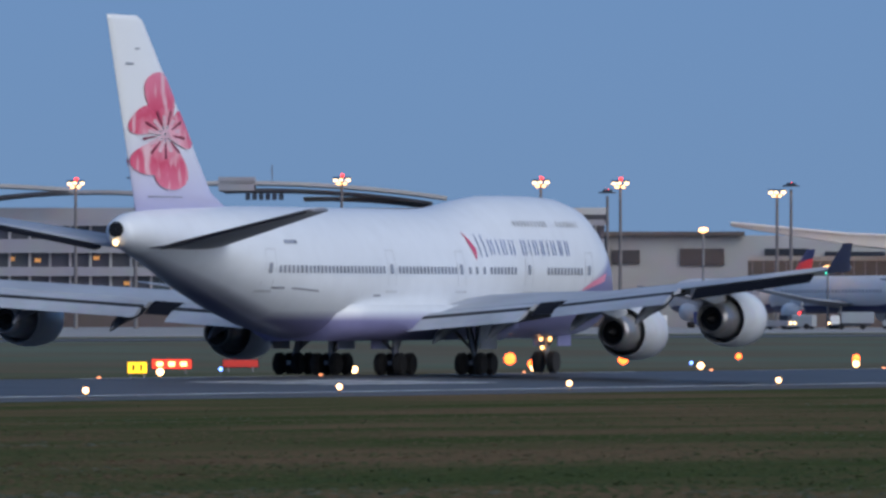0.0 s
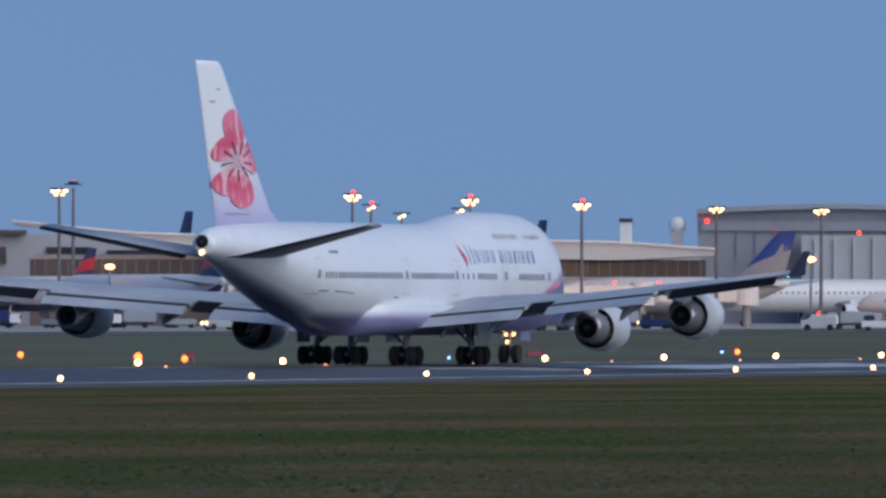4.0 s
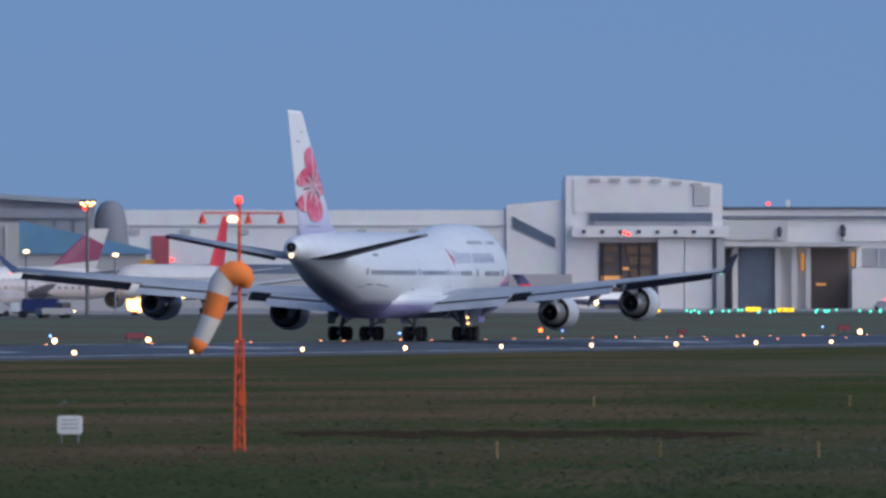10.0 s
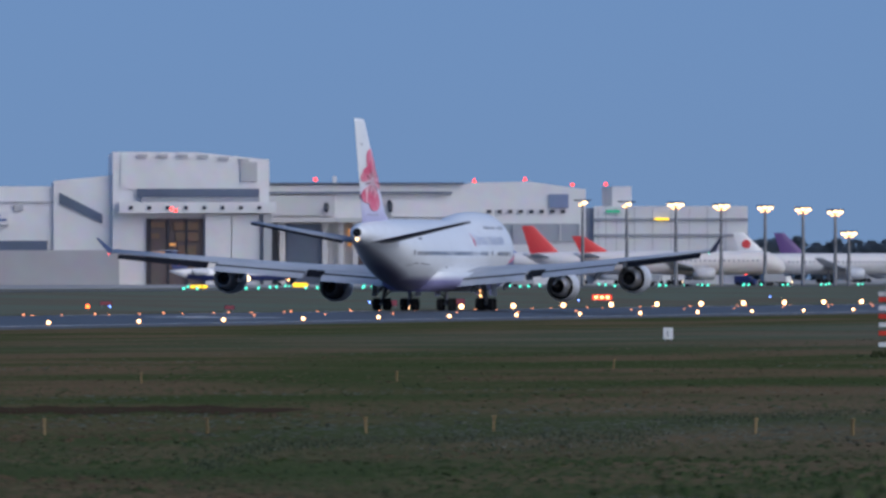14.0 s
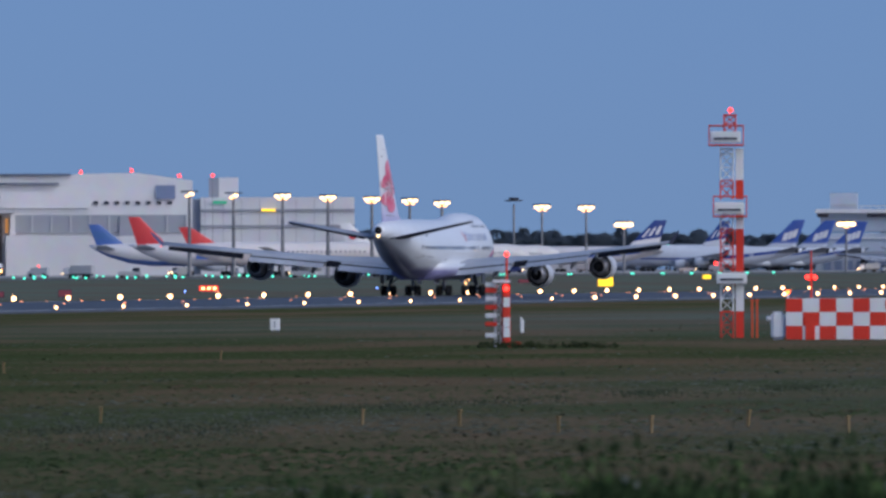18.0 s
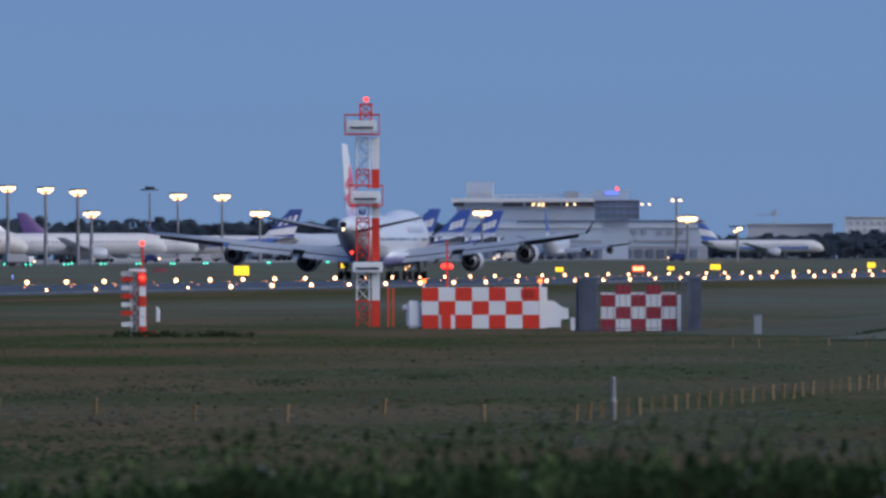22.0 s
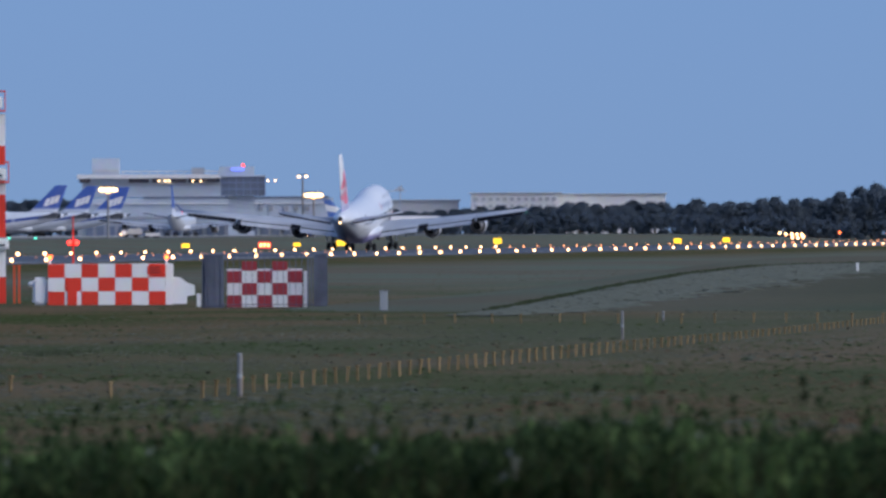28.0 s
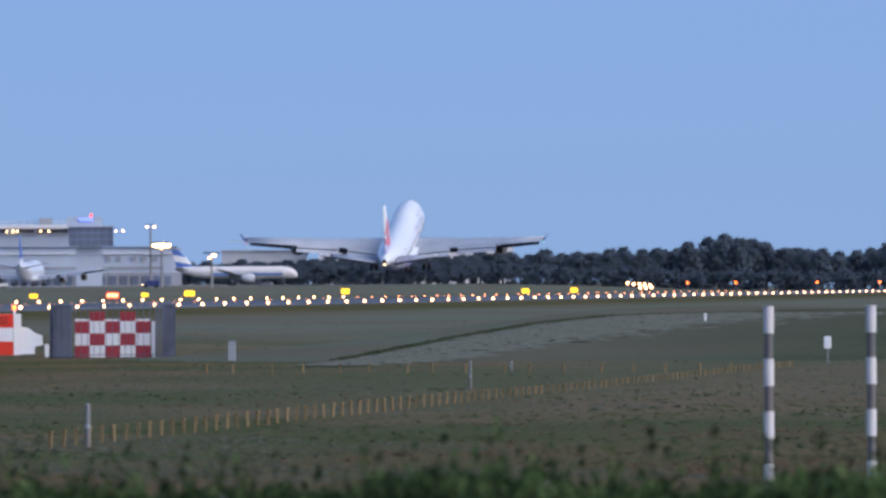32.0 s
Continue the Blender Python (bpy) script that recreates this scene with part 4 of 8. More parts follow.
# white cladding with the blue of distant haze painted in
CARGO_HAZED = material("hazed_white_cladding", (0.47, 0.54, 0.63), 0.7, grain=0.2, scale=0.3, dirt=(0.40, 0.46, 0.55))
EMBLEM = material("emblem_blue", (0.20, 0.26, 0.40), 0.6, grain=0.2, scale=0.3)
WALL_B = material("pale_cladding", (0.76, 0.76, 0.77), 0.7, grain=0.2, scale=0.3, dirt=(0.68, 0.68, 0.70))
GLAZING = material("blue_grey_glazing", (0.15, 0.19, 0.27), 0.3, grain=0.2, scale=0.3)
DUSKGLASS = material("dusk_glass", (0.085, 0.095, 0.125), 0.25, grain=0.4, scale=0.15, dirt=(0.15, 0.14, 0.15))
BROWN = material("brown_facade_shade", (0.15, 0.12, 0.12), 0.7, grain=0.3, scale=0.3)
LITSIGN = glow("orange_sign", (1.0, 0.36, 0.05), 0.8)
LITROOM = glow("lit_interior", (0.75, 0.34, 0.10), 0.30)
# no emission: the dim light inside the bay is painted as brown
LITDIM = material("interior_light_tint", (0.22, 0.145, 0.095), 0.7, grain=0.5, scale=0.5, dirt=(0.15, 0.10, 0.08))
GREENGLOW = glow("green_sign", (0.03, 0.36, 0.20), 0.34)
BLUEGLOW = glow("blue_sign", (0.15, 0.22, 0.95), 0.95)
TERRACE = material("terrace_grey", (0.51, 0.52, 0.54), 0.7, grain=0.2, scale=0.3, dirt=(0.44, 0.45, 0.47))
HANGAR_DIM = material("dull_grey_cladding", (0.32, 0.325, 0.37), 0.75, grain=0.25, scale=0.25, dirt=(0.27, 0.275, 0.32))
RIB_DIM = material("dull_grey_rib", (0.28, 0.285, 0.33), 0.75, grain=0.25, scale=0.25)
TOWER_DIM = material("slate_cladding", (0.20, 0.215, 0.27), 0.7, grain=0.2, scale=0.3, dirt=(0.17, 0.18, 0.22))
BEIGE = material("beige_wall", (0.46, 0.46, 0.475), 0.75, grain=0.2, scale=0.25, dirt=(0.38, 0.38, 0.395))


def build_terminal():
    s = Site("terminal_building", "long grey airport terminal with a wavy roof and dark window bands", "terminal", 67.5, 1900, 1500)
    s.slab("wall", 64.0, 67.6, None, 17.3, 10, 60, HANGAR_DIM, "grey upper terminal wall")
    for b0, b1, z0, z1 in ((64.0, 68.4, 13.2, 14.9), (64.0, 68.4, 9.6, 11.4), (64.0, 68.4, 6.3, 8.4)):
        s.slab("window_band", b0, b1, z0, z1, 4.0, 9.9, DUSKGLASS, "dark band of terminal windows")
    for z0, z1 in ((14.9, 15.7), (11.4, 13.2), (8.4, 9.6)):
        s.slab("gallery", 64.0, 68.4, z0, z1, 2.0, 9.8, HANGAR_DIM, "grey gallery edge")
    # shade below the galleries is painted as dark brown
    s.slab("ground_floor", 64.0, 68.4, None, 6.3, 6, 9.9, BROWN, "ground floor, the shade under the galleries put into its brown")
    for i in range(44):
        b = 64.05 + 0.1 * i
        s.slab("column", b, b + 0.012, 6.3, 14.9, 3.2, 3.96, BEIGE if i % 4 else HANGAR_DIM)
    for b, z in ((65.45, 10.4), (65.58, 10.2), (65.87, 10.5), (66.02, 7.2), (66.3, 10.3), (66.95, 7.4), (67.2, 10.4), (66.6, 14.0)):
        s.slab("lit_window", b, b + 0.03, z, z + 0.5, 3.6, 3.96, LITROOM, "small lit window")
    for b, w in ((67.50, 0.045), (67.66, 0.065), (68.14, 0.05)):
        s.slab("lit_sign", b, b + w, 10.9, 11.6, 1.6, 1.96, LITSIGN, "small lit orange sign")
    # wavy roof in long shells
    for k, (b0, b1, za, zm, zb) in enumerate(((64.0, 65.75, 20.0, 20.7, 19.9), (65.2, 66.3, 18.2, 19.6, 19.0), (66.35, 67.62, 20.8, 20.6, 18.9), (66.5, 67.55, 19.9, 19.7, 18.2), (66.9, 67.6, 18.9, 18.7, 17.6))):
        n, pts = 10, []
        for i in range(n + 1):
            u = i / n
            pts.append((b0 + (b1 - b0) * u, za * (1 - u) ** 2 + 2 * (2 * zm - (za + zb) / 2) * u * (1 - u) + zb * u * u))
        under = [(b, z - 0.45) for b, z in pts[::-1]]
        s.poly("roof_shell", pts + under, 6 + 7 * k, 30 + 7 * k, HANGAR_DIM if k % 2 else BEIGE, "curved grey roof shell")
    s.slab("roof_house", 66.48, 66.66, 19.6, 21.4, 20, 40, HANGAR_DIM)
    for i in range(6):
        b = 66.62 + 0.033 * i
        s.slab("roof_window", b, b + 0.024, 18.3, 19.2, 9.3, 9.6, DARK)
    s.slab("aerial", 66.745, 66.75, 20.6, 23.0, 20, 20.2, STEEL)
    # pier on the right
    s.slab("upper_storey", 67.6, 68.42, 15.2, 17.4, 24, 60, TERRACE, "grey upper storey")
    s.slab("window_band", 67.62, 68.42, 15.6, 16.5, 23.6, 23.98, DARK)
    s.slab("roof_parapet", 67.55, 69.1, 13.7, 14.2, 12, 60, BROWN, "dark flat roof edge")
    s.slab("pier_wall", 68.42, 69.95, None, 13.7, 14, 50, BEIGE, "pale pier wall")
    for b0, b1, z0, z1 in ((68.44, 68.58, 10.0, 11.8), (68.78, 69.0, 9.8, 12.0), (69.2, 69.42, 9.6, 12.0), (69.5, 69.8, 9.6, 11.6)):
        s.slab("window", b0, b1, z0, z1, 13.6, 13.98, DARK, "dark pier window")
    s.slab("green_sign", 67.65, 67.92, 16.9, 18.0, 3.4, 3.9, GREENGLOW, "glowing green sign strip")

    c = Site("departure_pier", "long airport pier under a sweeping pale curved canopy roof", "terminal", 70.8, 1850, 1500)
    n = 24
    top, low = [], []
    for i in range(n + 1):
        u = i / n
        b = 69.02 + (72.5 - 69.02) * u
        rise = float(np.interp(b, [69.02, 69.3, 69.6, 70.1, 71.0, 72.0, 72.5], [15.2, 14.5, 13.75, 13.25, 13.0, 12.6, 11.7]))
        top.append((b, rise))
        low.append((b, rise - (0.35 + 1.9 * min(1.0, u * 3) * (1 - max(0.0, (u - 0.86) / 0.14) * 0.8))))
    c.poly("canopy", top + low[::-1], 0, 40, TERRACE, "pale sweeping canopy roof")
    rim = [(b, z + 0.22) for b, z in top] + [(b, z + 0.02) for b, z in top[::-1]]
    c.poly("canopy_rim", rim, -0.6, -0.05, WALL, "white canopy rim")
    c.slab("glass_front", 69.1, 72.45, None, 10.4, 6, 34, DARK, "dark glazed pier front")
    c.slab("clerestory", 69.1, 72.2, 10.2, 11.0, 7, 34, TERRACE, "pale wall under the canopy")
    for i in range(60):
        b = 69.12 + 3.3 * i / 59
        c.slab("mullion", b, b + 0.005, 4.0, 10.3, 5.6, 5.98, GLAZING)
    c.slab("sill", 69.1, 72.45, 7.6, 8.2, 4.5, 5.98, TERRACE)
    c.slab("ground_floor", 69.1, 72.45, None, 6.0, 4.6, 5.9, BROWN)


def build_round_hangar():
    s = Site("arched_hangar", "large grey hangar with a low arched roof and rounded end", "hangar", 73.2, 2300, 1700)
    pts = []
    for i in range(17):
        u = i / 16
        pts.append((72.40 + (74.0 - 72.40) * u, 18.75 + 0.95 * math.sin(math.pi * min(1.0, u * 1.06 + 0.02)) - 0.35 * u))
    s.poly("roof", pts + [(b, z - 0.75) for b, z in pts[::-1]], -2, 70, WALL_GREY, "dark arched roof edge")
    s.poly("front_wall", [(72.41, None)] + [(b, z - 0.8) for b, z in pts] + [(73.98, None)], 0, 60, HANGAR_DIM, "dull grey front wall")
    for i in range(16):
        b = 72.5 + 0.093 * i
        s.slab("wall_rib", b, b + 0.003, 11.0, 17.6, -0.4, -0.04, RIB_DIM)
    s.slab("wall_band", 72.42, 73.98, 15.6, 17.0, -0.7, -0.42, HANGAR_DIM, "grey wall band")
    # rounded end
    bm = bmesh.new()
    cx, rad = s.x(74.08), s.far * radians(0.085)
    prof = [(0.0, 1.25), (0.5, 1.22), (0.65, 1.05), (0.8, 0.96), (0.9, 0.84), (0.97, 0.6), (1.0, 0.25)]
    top = s.h(18.2)
    loft([[(cx + rad * k * math.cos(2 * math.pi * i / 20), 12 + rad * k * math.sin(2 * math.pi * i / 20), top * f) for i in range(20)] for f, k in prof], bm)
    part("rounded_end", bm, TOWER_DIM, s.ob, "grey rounded end tower", smooth=True)
    s.slab("annexe", 72.92, 73.62, None, 14.8, -30, -2.1, BEIGE, "lower beige annexe")
    for i in range(7):
        b = 72.98 + 0.095 * i
        s.slab("annexe_rib", b, b + 0.012, 5.0, 14.4, -30.5, -30.04, TERRACE)
    s.poly("blue_roof", [(73.62, 10.3), (73.62, 15.1), (73.88, 13.4), (74.26, 10.9), (74.26, 10.3)], -24, -2.2, BLUEROOF, "sloping blue roof")
    s.slab("blue_shed_wall", 73.62, 74.24, None, 10.3, -23, -2.3, BEIGE, "pale wall under the blue roof")
    s.slab("low_building", 71.9, 72.42, None, 13.0, -8, 30, BEIGE, "low pale building")
    s.slab("stack", 72.02, 72.075, 13.0, 16.9, 0, 6, WALL, "white roof stack")
    s.slab("stack_cap", 72.015, 72.08, 16.9, 17.4, -0.4, 6.4, DARK)
    p = s.x(72.3)
    s.slab("dome_base", 72.27, 72.33, 13.0, 15.5, 2, 6, BEIGE)
    part("radar_dome", ball((p, 4, s.h(16.4)), s.far * radians(0.044), n=3), WHITE, s.ob, "white radar dome", smooth=True)
    s.slab("side_wall", 73.62, 74.2, None, 9.5, -1.9, 11, BEIGE)


def build_white_hangar():
    s = Site("maintenance_hangar", "long cream maintenance hangar with a tall door tower", "hangar", 75.6, 2800, 2200)
    s.slab("wall", 74.05, 76.03, None, 20.7, -11, 90, WALL, "plain cream wall")
    s.slab("cornice", 74.05, 76.03, 17.6, 17.85, -11.5, -11.05, TERRACE)
    s.poly("sloped_wall", [(76.03, None), (76.03, 21.7), (76.33, 22.8), (76.33, None)], -12, 60, WALL)
    s.poly("tower", [(76.32, None), (76.32, 27.2), (76.72, 27.1), (77.09, 25.7), (77.09, None)], -14, 70, WALL, "tall cream door tower")
    s.poly("tower_panel", [(76.36, 20.2), (76.36, 26.4), (76.72, 26.3), (77.03, 25.1), (77.03, 20.2)], -14.3, -14.05, WALL)
    for i in range(6):
        b = 76.44 + 0.1 * i
        z = 26.1 - 3.8 * max(0.0, b - 76.72)
        s.slab("vent", b, b + 0.05, z, z + 0.6, -14.8, -14.05, TERRACE)
    s.slab("emblem_panel", 76.95, 77.03, 21.6, 25.2, -14.8, -14.35, TERRACE, "grey square emblem panel")
    s.slab("slot", 76.44, 77.04, 18.6, 20.2, -15.2, -14.36, GLAZING, "dark slot over the doors")
    s.slab("slot_sill", 76.46, 77.04, 17.7, 18.55, -15.8, -14.36, WALL_GREY, "grey sill under the slot")
    s.slab("beam", 76.35, 77.12, 15.6, 17.7, -18, -14.06, WALL, "cream beam over the hangar doors")
    for i in range(8):
        b = 76.4 + 0.09 * i
        s.slab("beam_lamp", b, b + 0.018, 16.3, 16.9, -18.3, -18.04, DARK)
    # no opening here: the bay's inner shade is the plate's colour
    s.slab("open_bay", 76.485, 76.765, None, 14.6, -14.5, -14.06, BROWN, "plate for the open hangar bay, its dim inside put into brown")
    # patches on the plate, coloured or glowing as the interior's light
    for b, z, w, h, m in ((76.50, 12.9, 0.075, 1.0, LITDIM), (76.62, 12.4, 0.12, 1.5, LITDIM), (76.63, 10.3, 0.11, 1.6, LITDIM), (76.50, 10.8, 0.05, 1.0, LITDIM), (76.495, 6.4, 0.105, 1.9, LITROOM),
                          (76.64, 7.6, 0.09, 1.9, LITDIM), (76.66, 5.0, 0.07, 1.5, LITDIM), (76.60, 9.4, 0.03, 0.5, LITROOM)):
        s.slab("interior_lamp", b, b + w, z, z + h, -14.9, -14.55, m, "patch standing for the lit interior of the bay")
    for i in range(3):
        s.slab("bay_post", 76.5 + 0.09 * i, 76.507 + 0.09 * i, None, 14.6, -15.2, -14.95, DARK)
    s.slab("door_leaf", 76.775, 76.9, None, 15.3, -16, -14.06, WALL, "tall sliding hangar door")
    s.slab("door_leaf", 76.905, 77.04, None, 15.3, -15.6, -14.06, WALL, "tall sliding hangar door")
    s.slab("pilaster", 77.06, 77.1, None, 15.5, -17, -14.1, TERRACE)
    s.poly("slanted_window", [(76.06, 19.5), (76.27, 15.4), (76.27, 13.6), (76.06, 17.4)], -12.4, -12.04, GLAZING, "slanting grey window strip")
    for b0, b1 in ((74.285, 74.37), (75.412, 75.495)):
        s.slab("tall_door", b0, b1, 9.8, 15.8, -11.4, -11.02, DOOR_RED if b0 < 75 else NAVY, "tall panel door")
    for b in (74.18, 74.43, 74.715, 75.005, 75.295, 75.55, 75.835):
        s.slab("louvre", b, b + 0.046, 16.1, 17.1, -11.6, -11.04, TERRACE, "grey wall louvre")
    s.slab("sign_board", 75.62, 75.81, 13.5, 15.9, -11.7, -11.04, WALL_B, "pale sign board with a red disc")
    s.slab("sign_bar", 75.69, 75.77, 15.0, 15.35, -11.9, -11.72, TITLE)
    s.slab("sign_bar", 75.69, 75.80, 14.2, 14.55, -11.9, -11.72, TITLE)
    s.slab("sign_foot", 75.62, 75.81, 13.3, 13.5, -11.9, -11.04, WALL_GREY)
    part("sign_disc", tube((s.x(75.655), -11.95, s.h(14.7)), (s.x(75.655), -11.72, s.h(14.7)), 0.8, n=16), DOOR_RED, s.ob)
    s.slab("window_band", 74.32, 76.0, 8.6, 10.4, -20, -11.02, GLAZING, "dark band of workshop windows")
    s.slab("workshop", 74.1, 76.35, None, 8.6, -20.5, -11.03, BEIGE, "low workshop block")


def build_second_hangar():
    s = Site("paint_hangar", "wide pale hangar with lit bays under a flat canopy", "hangar", 77.9, 2850, 2200)
    s.poly("wall", [(77.07, None), (77.07, 20.9), (78.05, 21.1), (78.1, 21.4), (78.38, 21.6), (78.66, 20.1), (78.66, None)], 0, 90, WALL_B, "pale panelled hangar wall")
    s.slab("roof_line", 77.07, 78.06, 21.12, 21.45, -1, 60, GLAZING, "thin dark roof line")
    s.slab("cornice", 77.07, 78.0, 19.35, 19.7, -1.5, -0.05, GLAZING)
    s.slab("panel", 77.1, 77.42, 15.2, 18.9, -1.2, -0.05, TERRACE)
    s.slab("panel", 77.7, 78.15, 14.9, 18.0, -1.0, -0.05, WALL_B)
    s.slab("canopy", 77.08, 77.78, 13.9, 14.7, -10, -0.05, TERRACE, "flat canopy over the bays")
    # bays are plates on the wall, inner shade painted by their tone
    for b0, b1, m in ((77.18, 77.355, GLAZING), (77.535, 77.72, BROWN), (77.10, 77.14, DARK)):
        s.slab("open_bay", b0, b1, None, 13.6, -0.6, -0.04, m, "open hangar bay")
    for b, z, w, h in ((77.485, 9.4, 0.018, 3.2), (77.735, 10.2, 0.016, 2.8), (77.56, 6.5, 0.05, 0.5)):
        s.slab("interior_lamp", b, b + w, z, z + h, -0.95, -0.62, LITROOM, "patch standing for the lit interior of the bay")
    for b in (77.15, 77.36, 77.44, 77.51, 77.76):
        s.slab("pilaster", b, b + 0.025, None, 13.9, -2.5, -0.05, WALL_B)
    s.slab("glass_band", 77.76, 78.63, 10.2, 13.6, -0.8, -0.05, WALL_GREY, "long grey glazed band")
    for i in range(10):
        b = 77.77 + 0.095 * i
        s.slab("mullion", b, b + 0.008, 10.2, 13.6, -1.1, -0.82, TERRACE)
    s.slab("annexe", 77.74, 78.64, None, 9.6, -16, -0.05, WALL_B, "pale annexe along the hangar")
    # one more bay plate, its shade painted grey
    s.slab("open_bay", 78.3, 78.45, None, 13.4, -1.6, -1.12, WALL_GREY, "dark open bay")
    s.slab("blue_emblem", 78.48, 78.575, 16.6, 19.2, -0.7, -0.05, EMBLEM, "blue square emblem")
    for i in range(9):
        b = 78.12 + 0.052 * i
        s.slab("vent", b, b + 0.022, 15.6, 16.2, -0.6, -0.05, DARK)
    for b in (77.38, 77.695):
        part("bracket", tube((s.x(b), -2.4, s.h(16.0)), (s.x(b), -0.2, s.h(17.7)), 0.5, 0.8), DARK, s.ob)


def build_office():
    s = Site("office_block", "cream office block with thin dark storey bands", "building", 79.08, 3000, 2200)
    s.slab("wall", 78.7, 79.46, None, 16.9, 0, 60, WALL_B, "cream wall")
    s.slab("side", 78.66, 78.7, None, 16.6, 2, 50, WALL_GREY)
    for z in (14.2, 11.2, 8.0):
        s.slab("storey_band", 78.7, 79.462, z, z + 0.42, -0.5, -0.02, WALL_GREY, "thin dark storey band")
    for i in range(8):
        b = 78.72 + 0.09 * i
        s.slab("panel_joint", b, b + 0.003, 4.0, 16.6, -0.12, -0.02, TERRACE)
    s.slab("penthouse", 78.79, 78.885, 16.9, 20.7, 6, 26, WALL_B, "cream roof house")
    s.slab("penthouse_side", 78.74, 78.788, 16.9, 20.6, 6, 26, WALL_GREY)
    s.slab("lit_sign", 79.0, 79.07, 14.25, 14.7, -0.9, -0.52, L_YELLOW, "small lit yellow strip")
    s.slab("lit_sign", 78.76, 78.83, 15.7, 16.2, -0.9, -0.52, GREENGLOW)


CARGO_END = 83.0      # bearing of the cargo building's far end


def build_cargo():
    s = Site("cargo_terminal", "long white cargo building with ribbon windows and roof houses", "building", 82.3, 4200, 3600)
    s.slab("wall", 81.74, CARGO_END, None, 14.0, 0, 80, CARGO_HAZED, "white cargo wall")
    s.slab("roof_edge", 82.06, CARGO_END - 0.02, 14.0, 14.5, -0.6, 80, GLAZING, "dark edge of the lower roof")
    s.slab("upper_wall", 81.76, 82.5, 14.5, 20.2, 4, 70, CARGO_HAZED, "white upper storeys")
    s.slab("eave", 81.735, 82.52, 20.2, 21.4, 0, 70, WALL_B, "pale eave over the gallery")
    for b0, b1 in ((81.745, 81.80), (81.99, 82.09), (82.105, 82.145), (82.20, 82.275), (82.285, 82.34), (82.35, 82.44)):
        s.slab("gallery_window", b0, b1, 18.9, 20.1, 3.3, 3.97, DUSKGLASS, "dark gallery window")
    s.slab("sill_band", 81.76, 82.44, 18.2, 18.5, 3.2, 3.97, ROOF)
    s.slab("roof_house", 81.808, 81.944, 21.4, 26.5, 10, 40, CARGO_HAZED, "white roof house")
    s.slab("roof_house_band", 81.82, 81.935, 22.3, 23.0, 9.5, 9.97, ROOF)
    s.slab("roof_rail", 81.95, 82.44, 22.3, 22.6, 20, 21, TERRACE)
    for i in range(12):
        b = 81.96 + 0.043 * i
        s.slab("rail_post", b, b + 0.004, 21.4, 22.3, 20.2, 20.8, TERRACE)
    s.slab("roof_house", 82.30, 82.365, 21.4, 23.5, 10, 40, WALL_GREY)
    for b in (82.63, 82.68, 82.755, 82.806, 82.86):
        s.slab("window", b, b + 0.022, 10.0, 11.6, -0.6, -0.04, WALL_GREY, "grey window")
    s.slab("window_band", 81.8, CARGO_END - 0.1, 7.6, 8.3, -0.5, -0.03, WALL_GREY, "grey ribbon window")
    s.slab("ledge", 81.74, CARGO_END - 0.01, 12.2, 12.5, -0.9, -0.05, WALL_B)
    s.slab("loading_floor", 81.74, CARGO_END, None, 6.4, -14, -0.04, WALL_GREY, "grey loading bays")
    for i in range(22):
        b = 81.78 + 0.054 * i
        s.slab("bay_door", b, b + 0.034, None, 5.4, -14.5, -14.05, GLAZING, "dark loading bay door")
    for b in (82.14, 82.17, 82.19, 82.307, 82.346, 82.678, 82.714):
        part("wall_lamp", ball((s.x(b), 2.8, s.h(19.4)), 0.4, n=1), L_WHITE, s.ob, "small lit wall lamp")
    t = Site("ramp_tower", "squat ramp control tower with a dark glazed cabin", "control tower", 82.557, 4150, 3600)
    t.slab("stem", 82.48, 82.61, None, 14.6, 0, 10, CARGO_HAZED, "white tower stem")
    t.slab("cabin", 82.445, 82.665, 14.7, 20.6, -4, 14, GLAZING, "dark glazed control cabin")
    for i in range(7):
        b = 82.448 + 0.0355 * i
        t.slab("mullion", b, b + 0.004, 14.7, 20.6, -4.4, -4.03, EMBLEM)
    for z in (16.6, 18.6):
        t.slab("cabin_sill", 82.447, 82.663, z, z + 0.35, -4.6, -4.42, EMBLEM)
    t.slab("roof", 82.44, 82.67, 20.6, 21.0, -5, 15, CARGO_HAZED)
    t.slab("roof_house", 82.437, 82.61, 21.0, 23.8, 0, 10, CARGO_HAZED)
    t.slab("blue_sign", 82.497, 82.56, 22.5, 23.3, -0.7, -0.04, BLUEGLOW, "glowing blue sign")
    part("beacon", ball((t.x(82.556), 2, t.h(24.2)), 0.5), L_RED, t.ob, "red beacon")


